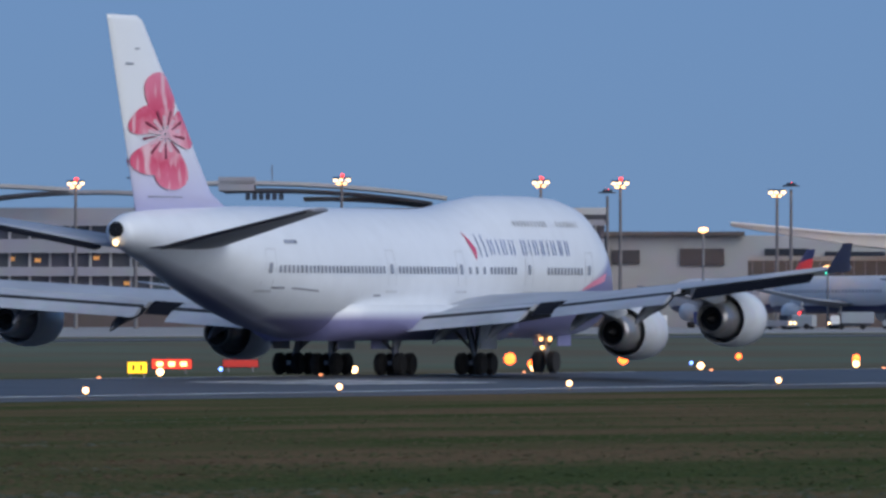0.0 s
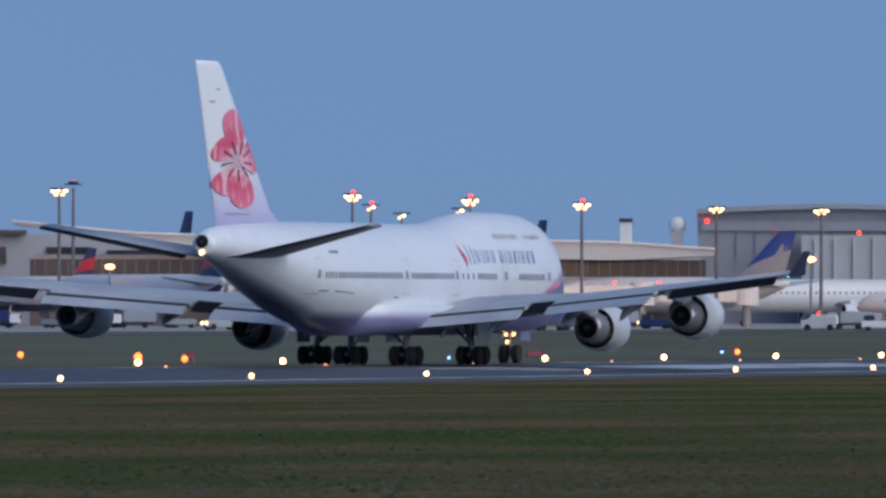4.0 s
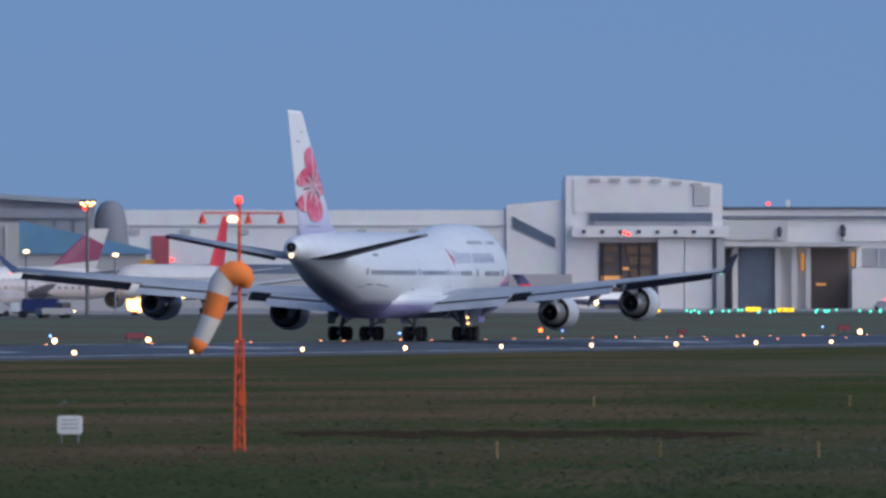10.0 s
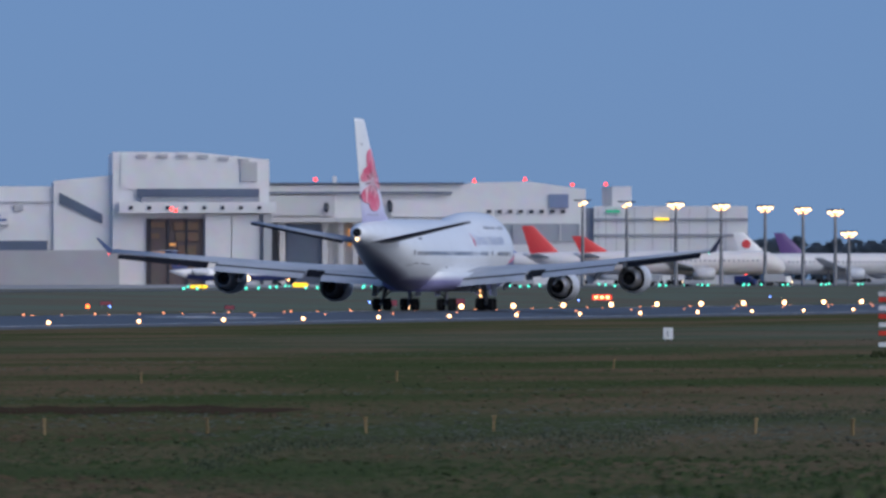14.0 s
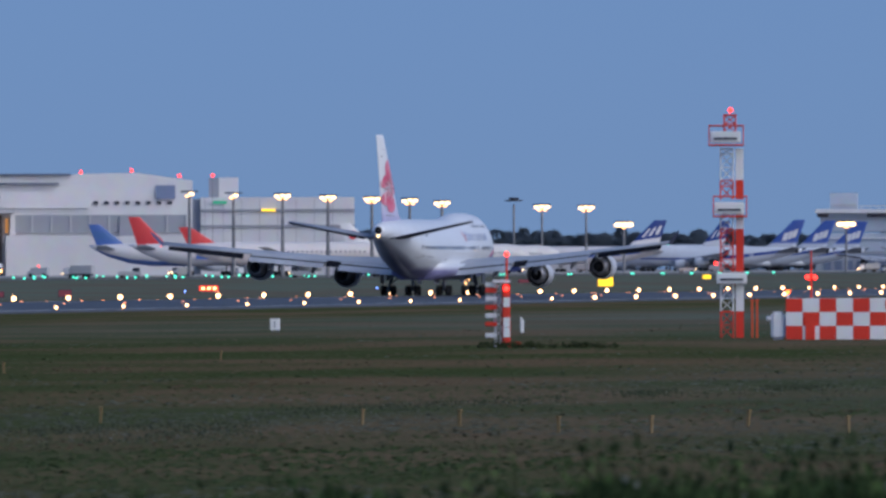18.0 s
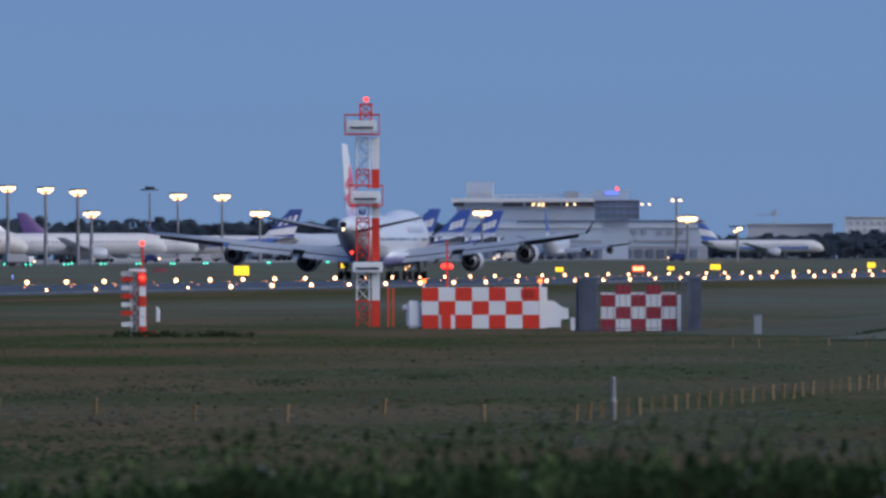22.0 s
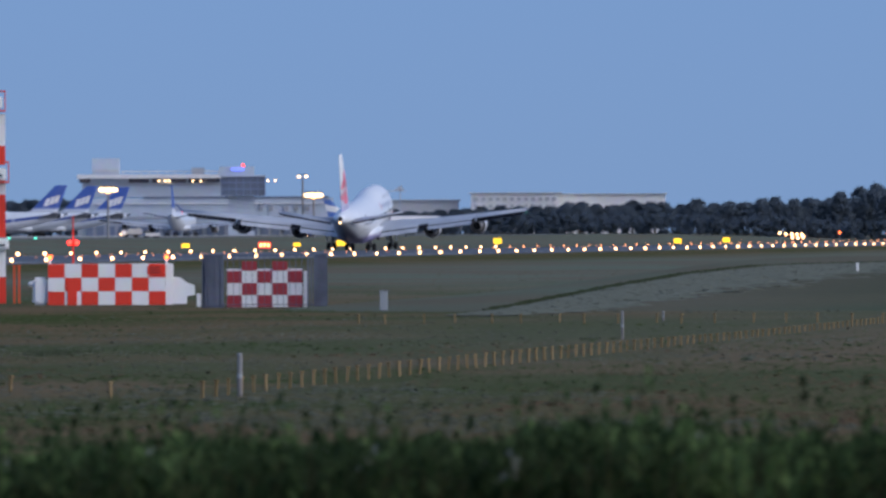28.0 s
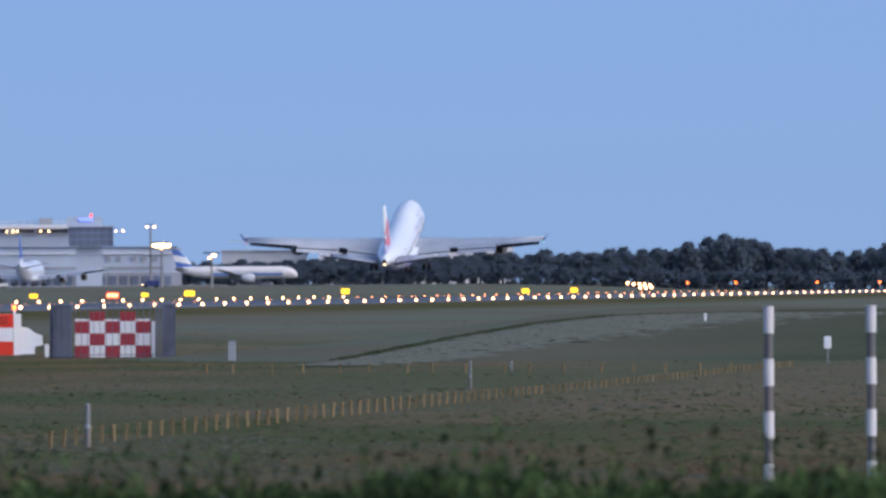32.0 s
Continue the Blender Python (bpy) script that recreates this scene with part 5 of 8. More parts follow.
def build_far_blocks():
    for i, (b0, b1, z1, far, mat, label) in enumerate(((83.68, 84.12, 15.1, 4560, WALL_B, "white distant building with small windows"), (84.12, 84.64, 14.7, 4580, WALL_B, "long pale distant warehouse"),
                                                     (83.2, 83.62, 13.0, 4600, TERRACE, "grey distant cargo shed"), (80.0, 80.7, 8.2, 3900, TERRACE, "low grey shed behind the aprons"))):
        s = Site("warehouse", label, "building", (b0 + b1) / 2, far, 3600)
        s.slab("wall", b0, b1, None, z1, 0, 40, mat)
        s.slab("roof", b0 - 0.01, b1 + 0.01, z1, z1 + 0.3, -1, 41, TERRACE)
        n = int((b1 - b0) / 0.035)
        for k in range(n if i == 0 else 0):
            b = b0 + 0.02 + 0.035 * k
            for z in ((z1 - 2.2, z1 - 4.4) if i == 0 else (z1 - 2.4,)):
                s.slab("window", b, b + 0.016, z, z + 1.0, -0.6, -0.04, ROOF)
    # cranes and gantries seen over the sheds
    c = Site("loading_crane", "thin grey loading crane above the sheds", "crane", 83.35, 4500, 3600)
    c.slab("mast", 83.327, 83.333, None, 16.8, 0, 1, CARGO_HAZED)
    c.slab("jib", 83.23, 83.36, 15.9, 16.2, 0, 1, CARGO_HAZED)
    c.poly("stay", [(83.30, 16.2), (83.33, 17.6), (83.338, 17.6), (83.35, 16.2)], 0, 1, CARGO_HAZED)

# ---- parked and taxiing aircraft, vehicles ----


def paint(name, c):
    return material(name, c, 0.4, grain=0.15, scale=0.6, dirt=[v * 0.85 for v in c])


BLUE_A = paint("airline_blue", (0.07, 0.16, 0.46))
FARWHITE = paint("airline_white", (0.67, 0.665, 0.68))
BLUE_L = paint("airline_light_blue", (0.07, 0.17, 0.42))
RED_A = paint("airline_red", (0.66, 0.04, 0.05))
MAROON_A = paint("airline_maroon", (0.22, 0.03, 0.10))
PURPLE = paint("airline_purple", (0.12, 0.06, 0.22))
DKBLUE = paint("airline_dark_blue", (0.025, 0.04, 0.15))
FINBLUE = paint("airline_deep_blue", (0.03, 0.075, 0.30))
GLOBE = paint("airline_globe_grey", (0.34, 0.33, 0.36))
GOLD = paint("airline_gold", (0.70, 0.36, 0.04))
SILVER = paint("airline_silver", (0.50, 0.51, 0.53))


def window_pane():
    """One cabin window of a parked airliner, shared by them all."""
    bm = box((0, 0, 0), (0.45, 0.05, 0.45))
    me = bpy.data.meshes.new("cabin_window")
    bm.to_mesh(me)
    bm.free()
    me.materials.append(GLASSY)
    return me


PANE = window_pane()


def build_twin(name, label, m, length=55.0, fin_mat=None, fin_tip=None, belly=None, stripe=None, body_mat=None, height=16.0, quads=False, girth=1.0, disc=None, band=(0.20, 0.36, 0.58, 0.74), sweep=None):
    """A twin-engined airliner in parts; origin on the ground amidships, nose towards +x."""
    jet = thing(name, label, "aeroplane", m=m)
    k = length / 55.0
    r = 2.75 * (0.9 + 0.1 * k) * girth
    zc = 2.3 + r
    prof = [(0.5, 0.05, -0.5), (0.49, 0.45, -0.4), (0.465, 0.75, -0.22), (0.42, 0.95, -0.04), (0.37, 1.0, 0), (-0.2, 1.0, 0), (-0.32, 0.86, 0.12), (-0.42, 0.55, 0.36), (-0.485, 0.22, 0.6), (-0.5, 0.08, 0.66)]
    rings = [[(length * u, r * q * math.cos(2 * math.pi * i / 20), zc + r * (o + q * math.sin(2 * math.pi * i / 20))) for i in range(20)] for u, q, o in prof]
    body = part("fuselage", loft(rings), body_mat or FARWHITE, jet, smooth=True)
    for side in (-1, 1):
        part("wing", loft([foil((length * 0.13, side * r * 0.5, zc - 0.55 * r), (-length * 0.06, side * r * 0.5, zc - 0.55 * r), 1.2 * k),
                           foil((length * 0.02, side * 9 * k, zc - 0.3 * r), (-length * 0.075, side * 9 * k, zc - 0.3 * r), 0.8 * k),
                           foil((-length * 0.16, side * 26 * k, zc + 0.55 * r), (-length * 0.205, side * 26 * k, zc + 0.55 * r), 0.25 * k)]), GREYWING, jet, smooth=True)
        part("tailplane", loft([foil((-length * 0.38, side * 0.8, zc + 0.45 * r), (-length * 0.485, side * 0.8, zc + 0.45 * r), 0.6 * k),
                                foil((-length * 0.455, side * 9.3 * k, zc + 0.8 * r), (-length * 0.5, side * 9.3 * k, zc + 0.8 * r), 0.2 * k)]), GREYWING, jet, smooth=True)
        for y, x in (((7.9 * k, 0.10),) if not quads else ((7.9 * k, 0.10), (15.5 * k, 0.0))):
            c = (length * x + 2.2 * k, side * y, zc - r * 0.95)
            eng = part("engine", revolve([(0, 1.15), (-0.5, 1.4), (-2.2, 1.42), (-3.6, 1.1), (-4.8, 0.6), (-4.8, 0.2)], c, 16), NACELLE, jet, smooth=True)
            part("engine_inlet", revolve([(-0.3, 1.2), (-0.4, 0.1)], c, 16), SOOT_SHADE, eng)
            part("pylon", box((c[0] - 3.0, c[1], c[2] + 1.45), (3.6, 0.4, 1.0)), NACELLE, eng)
        gear = part("landing_gear", tube((-1.5, side * 4.5 * k, 0.5), (-1.5, side * 3.6 * k, zc - 0.6 * r), 0.25), STEEL, jet)
        for dx in (-0.75, 0.75):
            part("wheel", tube((-1.5 + dx, side * 4.5 * k - 0.6, 0.55), (-1.5 + dx, side * 4.5 * k + 0.6, 0.55), 0.55, n=14), RUBBER, gear)
        # window line
        for i in range(int(length * 0.62 / 1.1)):
            pane = new("cabin_window", PANE)
            pane.parent = body
            pane.location = (length * 0.36 - i * 1.1, side * (r * 0.985 + 0.01), zc + 0.18 * r)
        if stripe:
            part("stripe", box((length * 0.085, side * (r * 0.962 + 0.02), zc - 0.27 * r), (length * 0.57, 0.06, 0.9)), stripe, body, "painted side stripe")
    gear = part("landing_gear", tube((length * 0.38, 0, 0.4), (length * 0.38, 0, zc - 0.8 * r), 0.18), STEEL, jet)
    part("wheel", tube((length * 0.38, -0.5, 0.45), (length * 0.38, 0.5, 0.45), 0.45, n=14), RUBBER, gear)
    if belly:
        part("belly", loft([[(length * u, r * q * 1.012 * math.cos(a), zc + r * (o + q * 1.012 * math.sin(a))) for a in [math.pi * (1.2 + 0.6 * i / 10) for i in range(11)]] for u, q, o in prof[2:9]], caps=False, closed=False), belly, body, "painted belly")
    zf = zc + 0.9 * r
    fin = part("tail_fin", loft([fin_foil((-length * 0.33, 0, zf - 0.4), (-length * 0.478, 0, zf - 0.4), 0.9 * k), fin_foil((-length * 0.465, 0, height), (-length * 0.522, 0, height), 0.35 * k)]), fin_mat or WHITE, jet, "painted tail fin")
    if sweep:
        us, qs, os = zip(*reversed(prof))
        for side in (-1, 1):
            rows = []
            for i in range(15):
                f = i / 14
                u = 0.28 - 0.72 * f
                q, o = float(np.interp(u, us, qs)), float(np.interp(u, us, os))
                rows.append([(length * u, side * r * q * 1.015 * math.cos(a), zc + r * (o + q * 1.015 * math.sin(a))) for a in [-0.45 + 0.35 * f + (0.12 + 0.85 * f) * j / 4 for j in range(5)]])
            part("stripe", loft(rows, caps=False, closed=False), sweep, body, "blue side stripe rising to the tail")
    if fin_tip or disc:
        low_le, low_te, top_le, top_te = Vector((-length * 0.33, 0, zf - 0.4)), Vector((-length * 0.478, 0, zf - 0.4)), Vector((-length * 0.465, 0, height)), Vector((-length * 0.522, 0, height))

        def across(u, v, grow):
            """A section of the fin between the height fractions u at its leading edge and v at its trailing edge, a little proud of it."""
            return fin_foil(low_le.lerp(top_le, u) + Vector((0.03, 0, 0)), low_te.lerp(top_te, v) - Vector((0.03, 0, 0)), (0.9 - 0.55 * (u + v) / 2) * k + grow)
        if fin_tip:
            if sweep:
                for i in range(3):
                    c = [low_le.lerp(top_le, v).lerp(low_te.lerp(top_te, v), 0.14 + 0.25 * i + w) for v, w in ((0.40 + 0.05 * i, 0.0), (0.40 + 0.05 * i, 0.22), (0.70 + 0.05 * i, 0.0), (0.70 + 0.05 * i, 0.22))]
                    part("fin_bar", loft([fin_foil(c[0], c[1], 0.85 * k), fin_foil(c[2], c[3], 0.70 * k)]), WHITE, fin, "white bar on the blue fin")
            part("fin_band", loft([across(band[0], band[1], 0.06), across(band[2], band[3], 0.06)]), fin_tip, fin, "contrasting band on the fin")
        if disc:
            c = low_le.lerp(top_le, 0.5).lerp(low_te.lerp(top_te, 0.5), 0.52)
            part("fin_disc", tube(c - Vector((0, 0.42 * k, 0)), c + Vector((0, 0.42 * k, 0)), (height - zf) * 0.2, n=20), disc, fin, "red disc on the white fin")
    return jet


def stand(bearing, far, turn):
    """The pose of an aircraft on the land whose nose points turn degrees from the rightward direction, anticlockwise from above."""
    p = spot(bearing, far)
    return pose(p.x, p.y, swell(p.x, p.y) + 0.06, 0, 0, -bearing + turn)


def build_parked():
    g = "parked airliners"
    A = lambda *a, **k: tagged(build_twin(*a, **k), group=g)
    w = "parked white twin-engined airliner "
    A("parked_airliner", w + "with a dark blue and red tail fin", stand(69.08, 1810, 117), 47, DKBLUE, RED_A, DKBLUE, height=12.1)
    A("parked_airliner", w + "with a dark blue and red tail fin", stand(69.65, 1700, 117), 54, DKBLUE, RED_A, DKBLUE, height=13.0)
    A("parked_airliner", w + "with a dark blue and red tail fin", stand(70.34, 1765, 117), 50, DKBLUE, RED_A, DKBLUE, height=11.2)
    for b, far in ((66.62, 1780), (67.93, 1800)):
        A("parked_airliner", "white airliner with a dark tail fin by the terminal", stand(b, far, 62), 44, DKBLUE, None, DKBLUE, height=11.0)
    A("parked_airliner", w + "with a blue tail fin", stand(72.06, 1850, 148), 60, GLOBE, FINBLUE, SILVER, height=15.0, band=(0.30, 0.66, 1.0, 1.0))
    for b, tall in ((69.56, 19.4), (71.31, 18.0)):
        A("parked_airliner", "white airliner with a navy tail fin behind the pier", stand(b, 2010, 112), 62, DKBLUE, None, None, height=tall)
    A("parked_airliner", "parked pale grey airliner with a maroon tail fin", stand(73.24, 1950, 205), 60, SILVER, MAROON_A, None, body_mat=FARWHITE, height=14.3, band=(0.12, 0.25, 0.85, 0.62))
    A("parked_airliner", w + "with a red and gold striped tail", stand(73.73, 1840, 165), 36, GOLD, RED_A, None, height=8.6, girth=0.6)
    A("parked_airliner", w + "with a blue and light blue tail", stand(78.66, 2760, 8), 48, BLUE_A, BLUE_L, BLUE_A, height=12.2)
    A("parked_airliner", w + "with a bright red tail fin", stand(78.87, 2700, 8), 48, RED_A, None, None, BLUE_A, height=13.7)
    A("parked_airliner", w + "with a bright red tail fin", stand(79.13, 2640, 8), 48, RED_A, None, None, height=11.1)
    A("parked_airliner", w + "with a red disc on its white tail", stand(79.87, 3000, 14), 50, WHITE, None, None, body_mat=FARWHITE, height=13.2, disc=RED_A)
    A("parked_airliner", "parked white freighter with a dark purple tail fin", stand(80.05, 3250, 16), 52, PURPLE, None, None, body_mat=FARWHITE, height=13.9)
    A("parked_airliner", w + "with a blue stripe and blue tail", stand(80.455, 3600, 176), 66, FINBLUE, WHITE, None, None, body_mat=FARWHITE, height=16.0, band=(0.06, 0.12, 0.26, 0.40), sweep=BLUE_A)
    A("parked_airliner", w + "with a blue stripe and blue tail", stand(80.89, 3800, 170), 55, FINBLUE, WHITE, None, None, body_mat=FARWHITE, height=16.3, band=(0.06, 0.12, 0.26, 0.40), sweep=BLUE_A)
    A("parked_airliner", "white freighter with a dark blue tail, lit on the far apron", stand(83.27, 4020, 4), 43, BLUE_A, WHITE, None, BLUE_L, body_mat=FARWHITE, height=12.4, girth=0.8)
    skin = livery("freighter_white", (0.60, 0.65, 0.72), (0.48, 0.52, 0.60), 2.6)
    fin = fin_paint("freighter_fin_blue", (0.05, 0.11, 0.38), (0.58, 0.63, 0.70), 9.9, 11.0)
    first = None
    for i, (b, far) in enumerate(((81.19, 3780), (81.35, 3860), (81.52, 3950))):
        m = stand(b, far, 172)
        if first is None:
            first, body, f = build_jumbo("freighter_jet", "parked white four-engined freighter with a blue tail", skin, fin, GREYWING, m @ Matrix.Scale(0.87, 4))        # a smaller type
            tagged(first, group="parked freighters")
            for side in (-1, 1):
                for k, (s0, s1) in enumerate(((61.0, 62.6), (63.0, 64.4), (64.8, 66.2))):
                    bm = bmesh.new()
                    petal([(s0, 11.3 + 0.6 * k), (s1 + 0.1, 11.5 + 0.6 * k), (s1 + 1.1, 14.4 + 0.6 * k), (s0 + 1.0, 14.2 + 0.6 * k)], side, bm)
                    part("fin_bar", bm, WHITE, f, "white bar on the blue fin")
            for side in (-1, 1):
                for q in ([(8, 4.5), (24, 4.3), (24, 5.0), (8, 5.1)], [(24, 4.3), (45, 4.9), (45, 6.1), (24, 5.0)], [(45, 4.9), (64, 7.2), (64, 8.3), (45, 6.1)]):
                    bm = bmesh.new()
                    skin_patch(q, side, bm, 6)
                    part("stripe", bm, FINBLUE, body, "blue side stripe rising to the tail")
        else:
            copy_thing(first, m)
    m = stand(82.25, 3900, 84) @ Matrix.Scale(0.88, 4)
    build_jumbo("freighter_jet", "white four-engined freighter seen from behind with a blue tail", skin, fin, GREYWING, m)


def build_regional():
    """The small rear-engined jet that taxies past the hangars."""
    jet = thing("regional_jet", "small white rear-engined jet taxiing with its lights on", "aeroplane", m=pose(0, 0, 0))
    L, r, zc = 32.0, 1.35, 2.5
    prof = [(0.5, 0.05, -0.3), (0.48, 0.5, -0.2), (0.45, 0.8, -0.1), (0.41, 1.0, 0), (-0.25, 1.0, 0), (-0.38, 0.75, 0.15), (-0.5, 0.15, 0.5)]
    part("fuselage", loft([[(L * u, r * q * math.cos(2 * math.pi * i / 20), zc + r * (o + q * math.sin(2 * math.pi * i / 20))) for i in range(20)] for u, q, o in prof]), WHITE, jet, smooth=True)
    part("belly", loft([[(L * u, r * q * 1.015 * math.cos(a), zc + r * (o + q * 1.015 * math.sin(a))) for a in [math.pi * (1.05 + 0.9 * i / 10) for i in range(11)]] for u, q, o in prof[1:6]], caps=False, closed=False), DKBLUE, jet, "dark blue belly")
    part("tail_fin", loft([fin_foil((-L * 0.34, 0, zc + 0.8), (-L * 0.47, 0, zc + 0.8), 0.6), fin_foil((-L * 0.46, 0, 7.6), (-L * 0.55, 0, 7.6), 0.4)]), DKBLUE, jet, "dark blue tail fin")
    part("fin_band", loft([fin_foil((-L * 0.36, 0, 4.4), (-L * 0.482, 0, 4.4), 0.66), fin_foil((-L * 0.405, 0, 5.6), (-L * 0.512, 0, 5.6), 0.56)]), RED_A, jet, "red band on the fin")
    for side in (-1, 1):
        part("wing", loft([foil((L * 0.02, 0, zc - 1.0), (-L * 0.15, 0, zc - 1.0), 0.7), foil((-L * 0.14, side * 11.5, zc - 0.3), (-L * 0.19, side * 11.5, zc - 0.3), 0.2)]), GREYWING, jet, smooth=True)
        part("tailplane", loft([foil((-L * 0.46, 0, 7.6), (-L * 0.55, 0, 7.6), 0.3), foil((-L * 0.52, side * 4.3, 7.5), (-L * 0.56, side * 4.3, 7.5), 0.12)]), GREYWING, jet)
        eng = part("engine", revolve([(0, 0.6), (-0.8, 0.75), (-2.8, 0.7), (-4.0, 0.4)], (-L * 0.24, side * 2.2, zc + 0.5), 14), NACELLE, jet, smooth=True)
        part("pylon", box((-L * 0.3, side * 1.4, zc + 0.5), (2.2, 1.2, 0.25)), NACELLE, eng)
        gear = part("landing_gear", tube((-L * 0.07, side * 2.0, 0.4), (-L * 0.07, side * 1.8, zc - 0.9), 0.14), STEEL, jet)
        part("wheel", tube((-L * 0.07, side * 2.0 - 0.35, 0.42), (-L * 0.07, side * 2.0 + 0.35, 0.42), 0.42, n=14), RUBBER, gear)
    gear = part("landing_gear", tube((L * 0.4, 0, 0.3), (L * 0.4, 0, zc - 1.2), 0.1), STEEL, jet)
    part("wheel", tube((L * 0.4, -0.3, 0.3), (L * 0.4, 0.3, 0.3), 0.3, n=14), RUBBER, gear)
    part("taxi_lamp", ball((L * 0.475, 0, zc - 1.0), 0.48, n=2), L_WARM, jet, "bright taxi lamp")
    part("wing_lamp", ball((L * 0.1, -1.7, zc - 0.9), 0.55, n=2), L_WHITE, jet, "bright wing root lamp")
    return jet


def build_taxi_jet():
    """The airliner that rolls slowly along the taxiway with its lamps towards the runway."""
    jet = build_twin("taxiing_airliner", "white airliner with a red tail fin taxiing with bright lamps", pose(0, 0, 0), 55, RED_A, None, None, height=15.5)
    part("taxi_lamp", ball((20.5, 0, 1.7), 1.55, n=2), L_WARM, jet, "bright warm taxi lamp")
    part("taxi_lamp", ball((7.0, 3.4, 3.4), 0.95, n=2), L_WHITE, jet, "bright landing lamp")
    return jet


def build_vehicles():
    """Apron vehicles: tugs, vans and carts by the stands."""
    body_mats = (WHITE, SILVER, WALL_GREY, WALL_GREY, DKBLUE)
    rng = random.Random(5)
    spots = [(b, 1560 + rng.uniform(-60, 120)) for b in (68.62, 68.95, 69.25, 69.36, 69.62, 69.85, 70.05, 70.3, 70.5, 70.68, 70.9, 71.05, 71.2, 71.33, 71.42, 71.55, 71.68, 71.8, 71.9, 72.0, 72.2, 73.0, 73.15, 73.3, 73.5, 73.7, 73.8)]
    spots += [(b, 2350 + rng.uniform(-80, 160)) for b in (77.9, 78.1, 78.35, 78.6, 78.95, 79.2, 79.45, 79.6)] + [(b, 3250 + rng.uniform(-60, 200)) for b in (80.0, 80.25, 80.6, 81.1, 81.25, 82.0, 82.1, 82.85)]
    for i, (b, far) in enumerate(spots):
        p = spot(b, far)
        kind = i % 3
        m = pose(p.x, p.y, swell(p.x, p.y) + 0.06, 0, 0, -b + rng.uniform(-25, 25) + (180 if rng.random() < 0.5 else 0))
        mat = body_mats[rng.randrange(5)]
        if kind == 0:
            v = thing("van", "small apron service van", "van", "apron vehicles", m=m)
            part("body", loft([[(x, y * 0.95, z) for y, z in ((-1, 0.4), (1, 0.4), (1, h), (0.85, h + 0.15), (-0.85, h + 0.15), (-1, h))] for x, h in ((-2.3, 1.9), (0.9, 1.95), (1.6, 1.25), (2.3, 1.05))]), mat, v)
            part("windscreen", box((1.3, 0, 1.65), (0.5, 1.5, 0.5)), DARK, v)
        elif kind == 1:
            v = thing("baggage_truck", "apron truck with a tall cargo box", "truck", "apron vehicles", m=m)
            part("cargo_box", box((-0.8, 0, 1.7), (4.6, 2.2, 1.6), bevel=0.08), mat, v)
            part("cab", box((2.4, 0, 1.3), (1.4, 2.0, 1.4), bevel=0.15), WHITE, v)
            part("windscreen", box((3.12, 0, 1.6), (0.06, 1.7, 0.5)), DARK, v)
            part("chassis", box((0.1, 0, 0.7), (5.6, 1.8, 0.35)), DARK, v)
        else:
            v = thing("tow_tractor", "low aircraft tow tractor", "tractor", "apron vehicles", m=m)
            part("body", box((0, 0, 0.85), (4.6, 2.3, 0.9), bevel=0.12), mat, v)
            part("cab", box((1.3, 0, 1.65), (1.4, 1.7, 0.75), bevel=0.1), DARK, v)
        for x in (-1.5, 1.5):
            for y in (-0.95, 0.95):
                part("wheel", tube((x, y - 0.15, 0.42), (x, y + 0.15, 0.42), 0.42, n=12), RUBBER, v)
        if i % 2 == 0:
            for y in (-0.7, 0.7):
                part("headlamp", ball((2.4 if kind != 1 else 3.2, y, 0.9), 0.22, n=1), L_WHITE, v, "lit headlamp")
        elif i % 3 == 0:
            part("roof_beacon", ball((0, 0, 2.3 if kind != 1 else 2.75), 0.2, n=1), L_RED, v, "flashing red roof beacon")


def build_jet_bridges():
    """Boarding bridges that reach out from the pier to the stands."""
    first = thing("jet_bridge", "pale boarding bridge on steel legs beside the pier", "jet bridge", "boarding bridges")
    part("tunnel", box((0, 0, 5.2), (13.0, 2.6, 2.6), bevel=0.12), TERRACE, first)
    bm = bmesh.new()
    for k in range(6):
        box((-5.2 + 2.1 * k, -1.33, 5.4), (1.3, 0.05, 1.0), bm=bm)
    tagged(part("window_row", bm, DARK, first), kind="stuff")
    part("cab", box((7.6, 0, 5.2), (2.4, 3.4, 3.0), bevel=0.25), WALL_GREY, first, "grey bridge cab")
    part("rotunda", tube((-7.2, 0, 3.4), (-7.2, 0, 7.0), 1.9, n=16), TERRACE, first)
    part("rotunda_column", tube((-7.2, 0, 0), (-7.2, 0, 3.5), 0.7, n=12), STEEL, first)
    for y in (-1.1, 1.1):
        part("leg", tube((3.4, y, 0.6), (3.4, y, 4.0), 0.22), STEEL, first)
        part("wheel", tube((3.4, y - 0.2, 0.5), (3.4, y + 0.2, 0.5), 0.5, n=12), RUBBER, first)
    part("axle", box((3.4, 0, 0.6), (0.4, 2.4, 0.4)), STEEL, first)
    part("lamp", ball((8.9, -0.6, 4.4), 0.28, n=1), L_WARM, first, "small lit lamp on the cab")
    part("beacon", ball((6.6, 0, 6.95), 0.22, n=1), L_RED, first, "red beacon on the cab roof")
    rng = random.Random(15)
    for i, b in enumerate((70.25, 70.78, 71.06, 71.35, 71.62, 71.9, 72.2, 72.42)):
        p = spot(b, 1815 + rng.uniform(-12, 12))
        m = pose(p.x, p.y, swell(p.x, p.y) + 0.06, 0, 0, -b + rng.uniform(160, 215))
        if i == 0:
            first.matrix_basis = m
        else:
            copy_thing(first, m)

# ---- things on the near grass ----


def near_thing(name, label, category, x, y, group=""):
    b = math.degrees(math.atan2(x, y))
    return thing(name, label, category, group, m=pose(x, y, swell(x, y), 0, 0, -b))


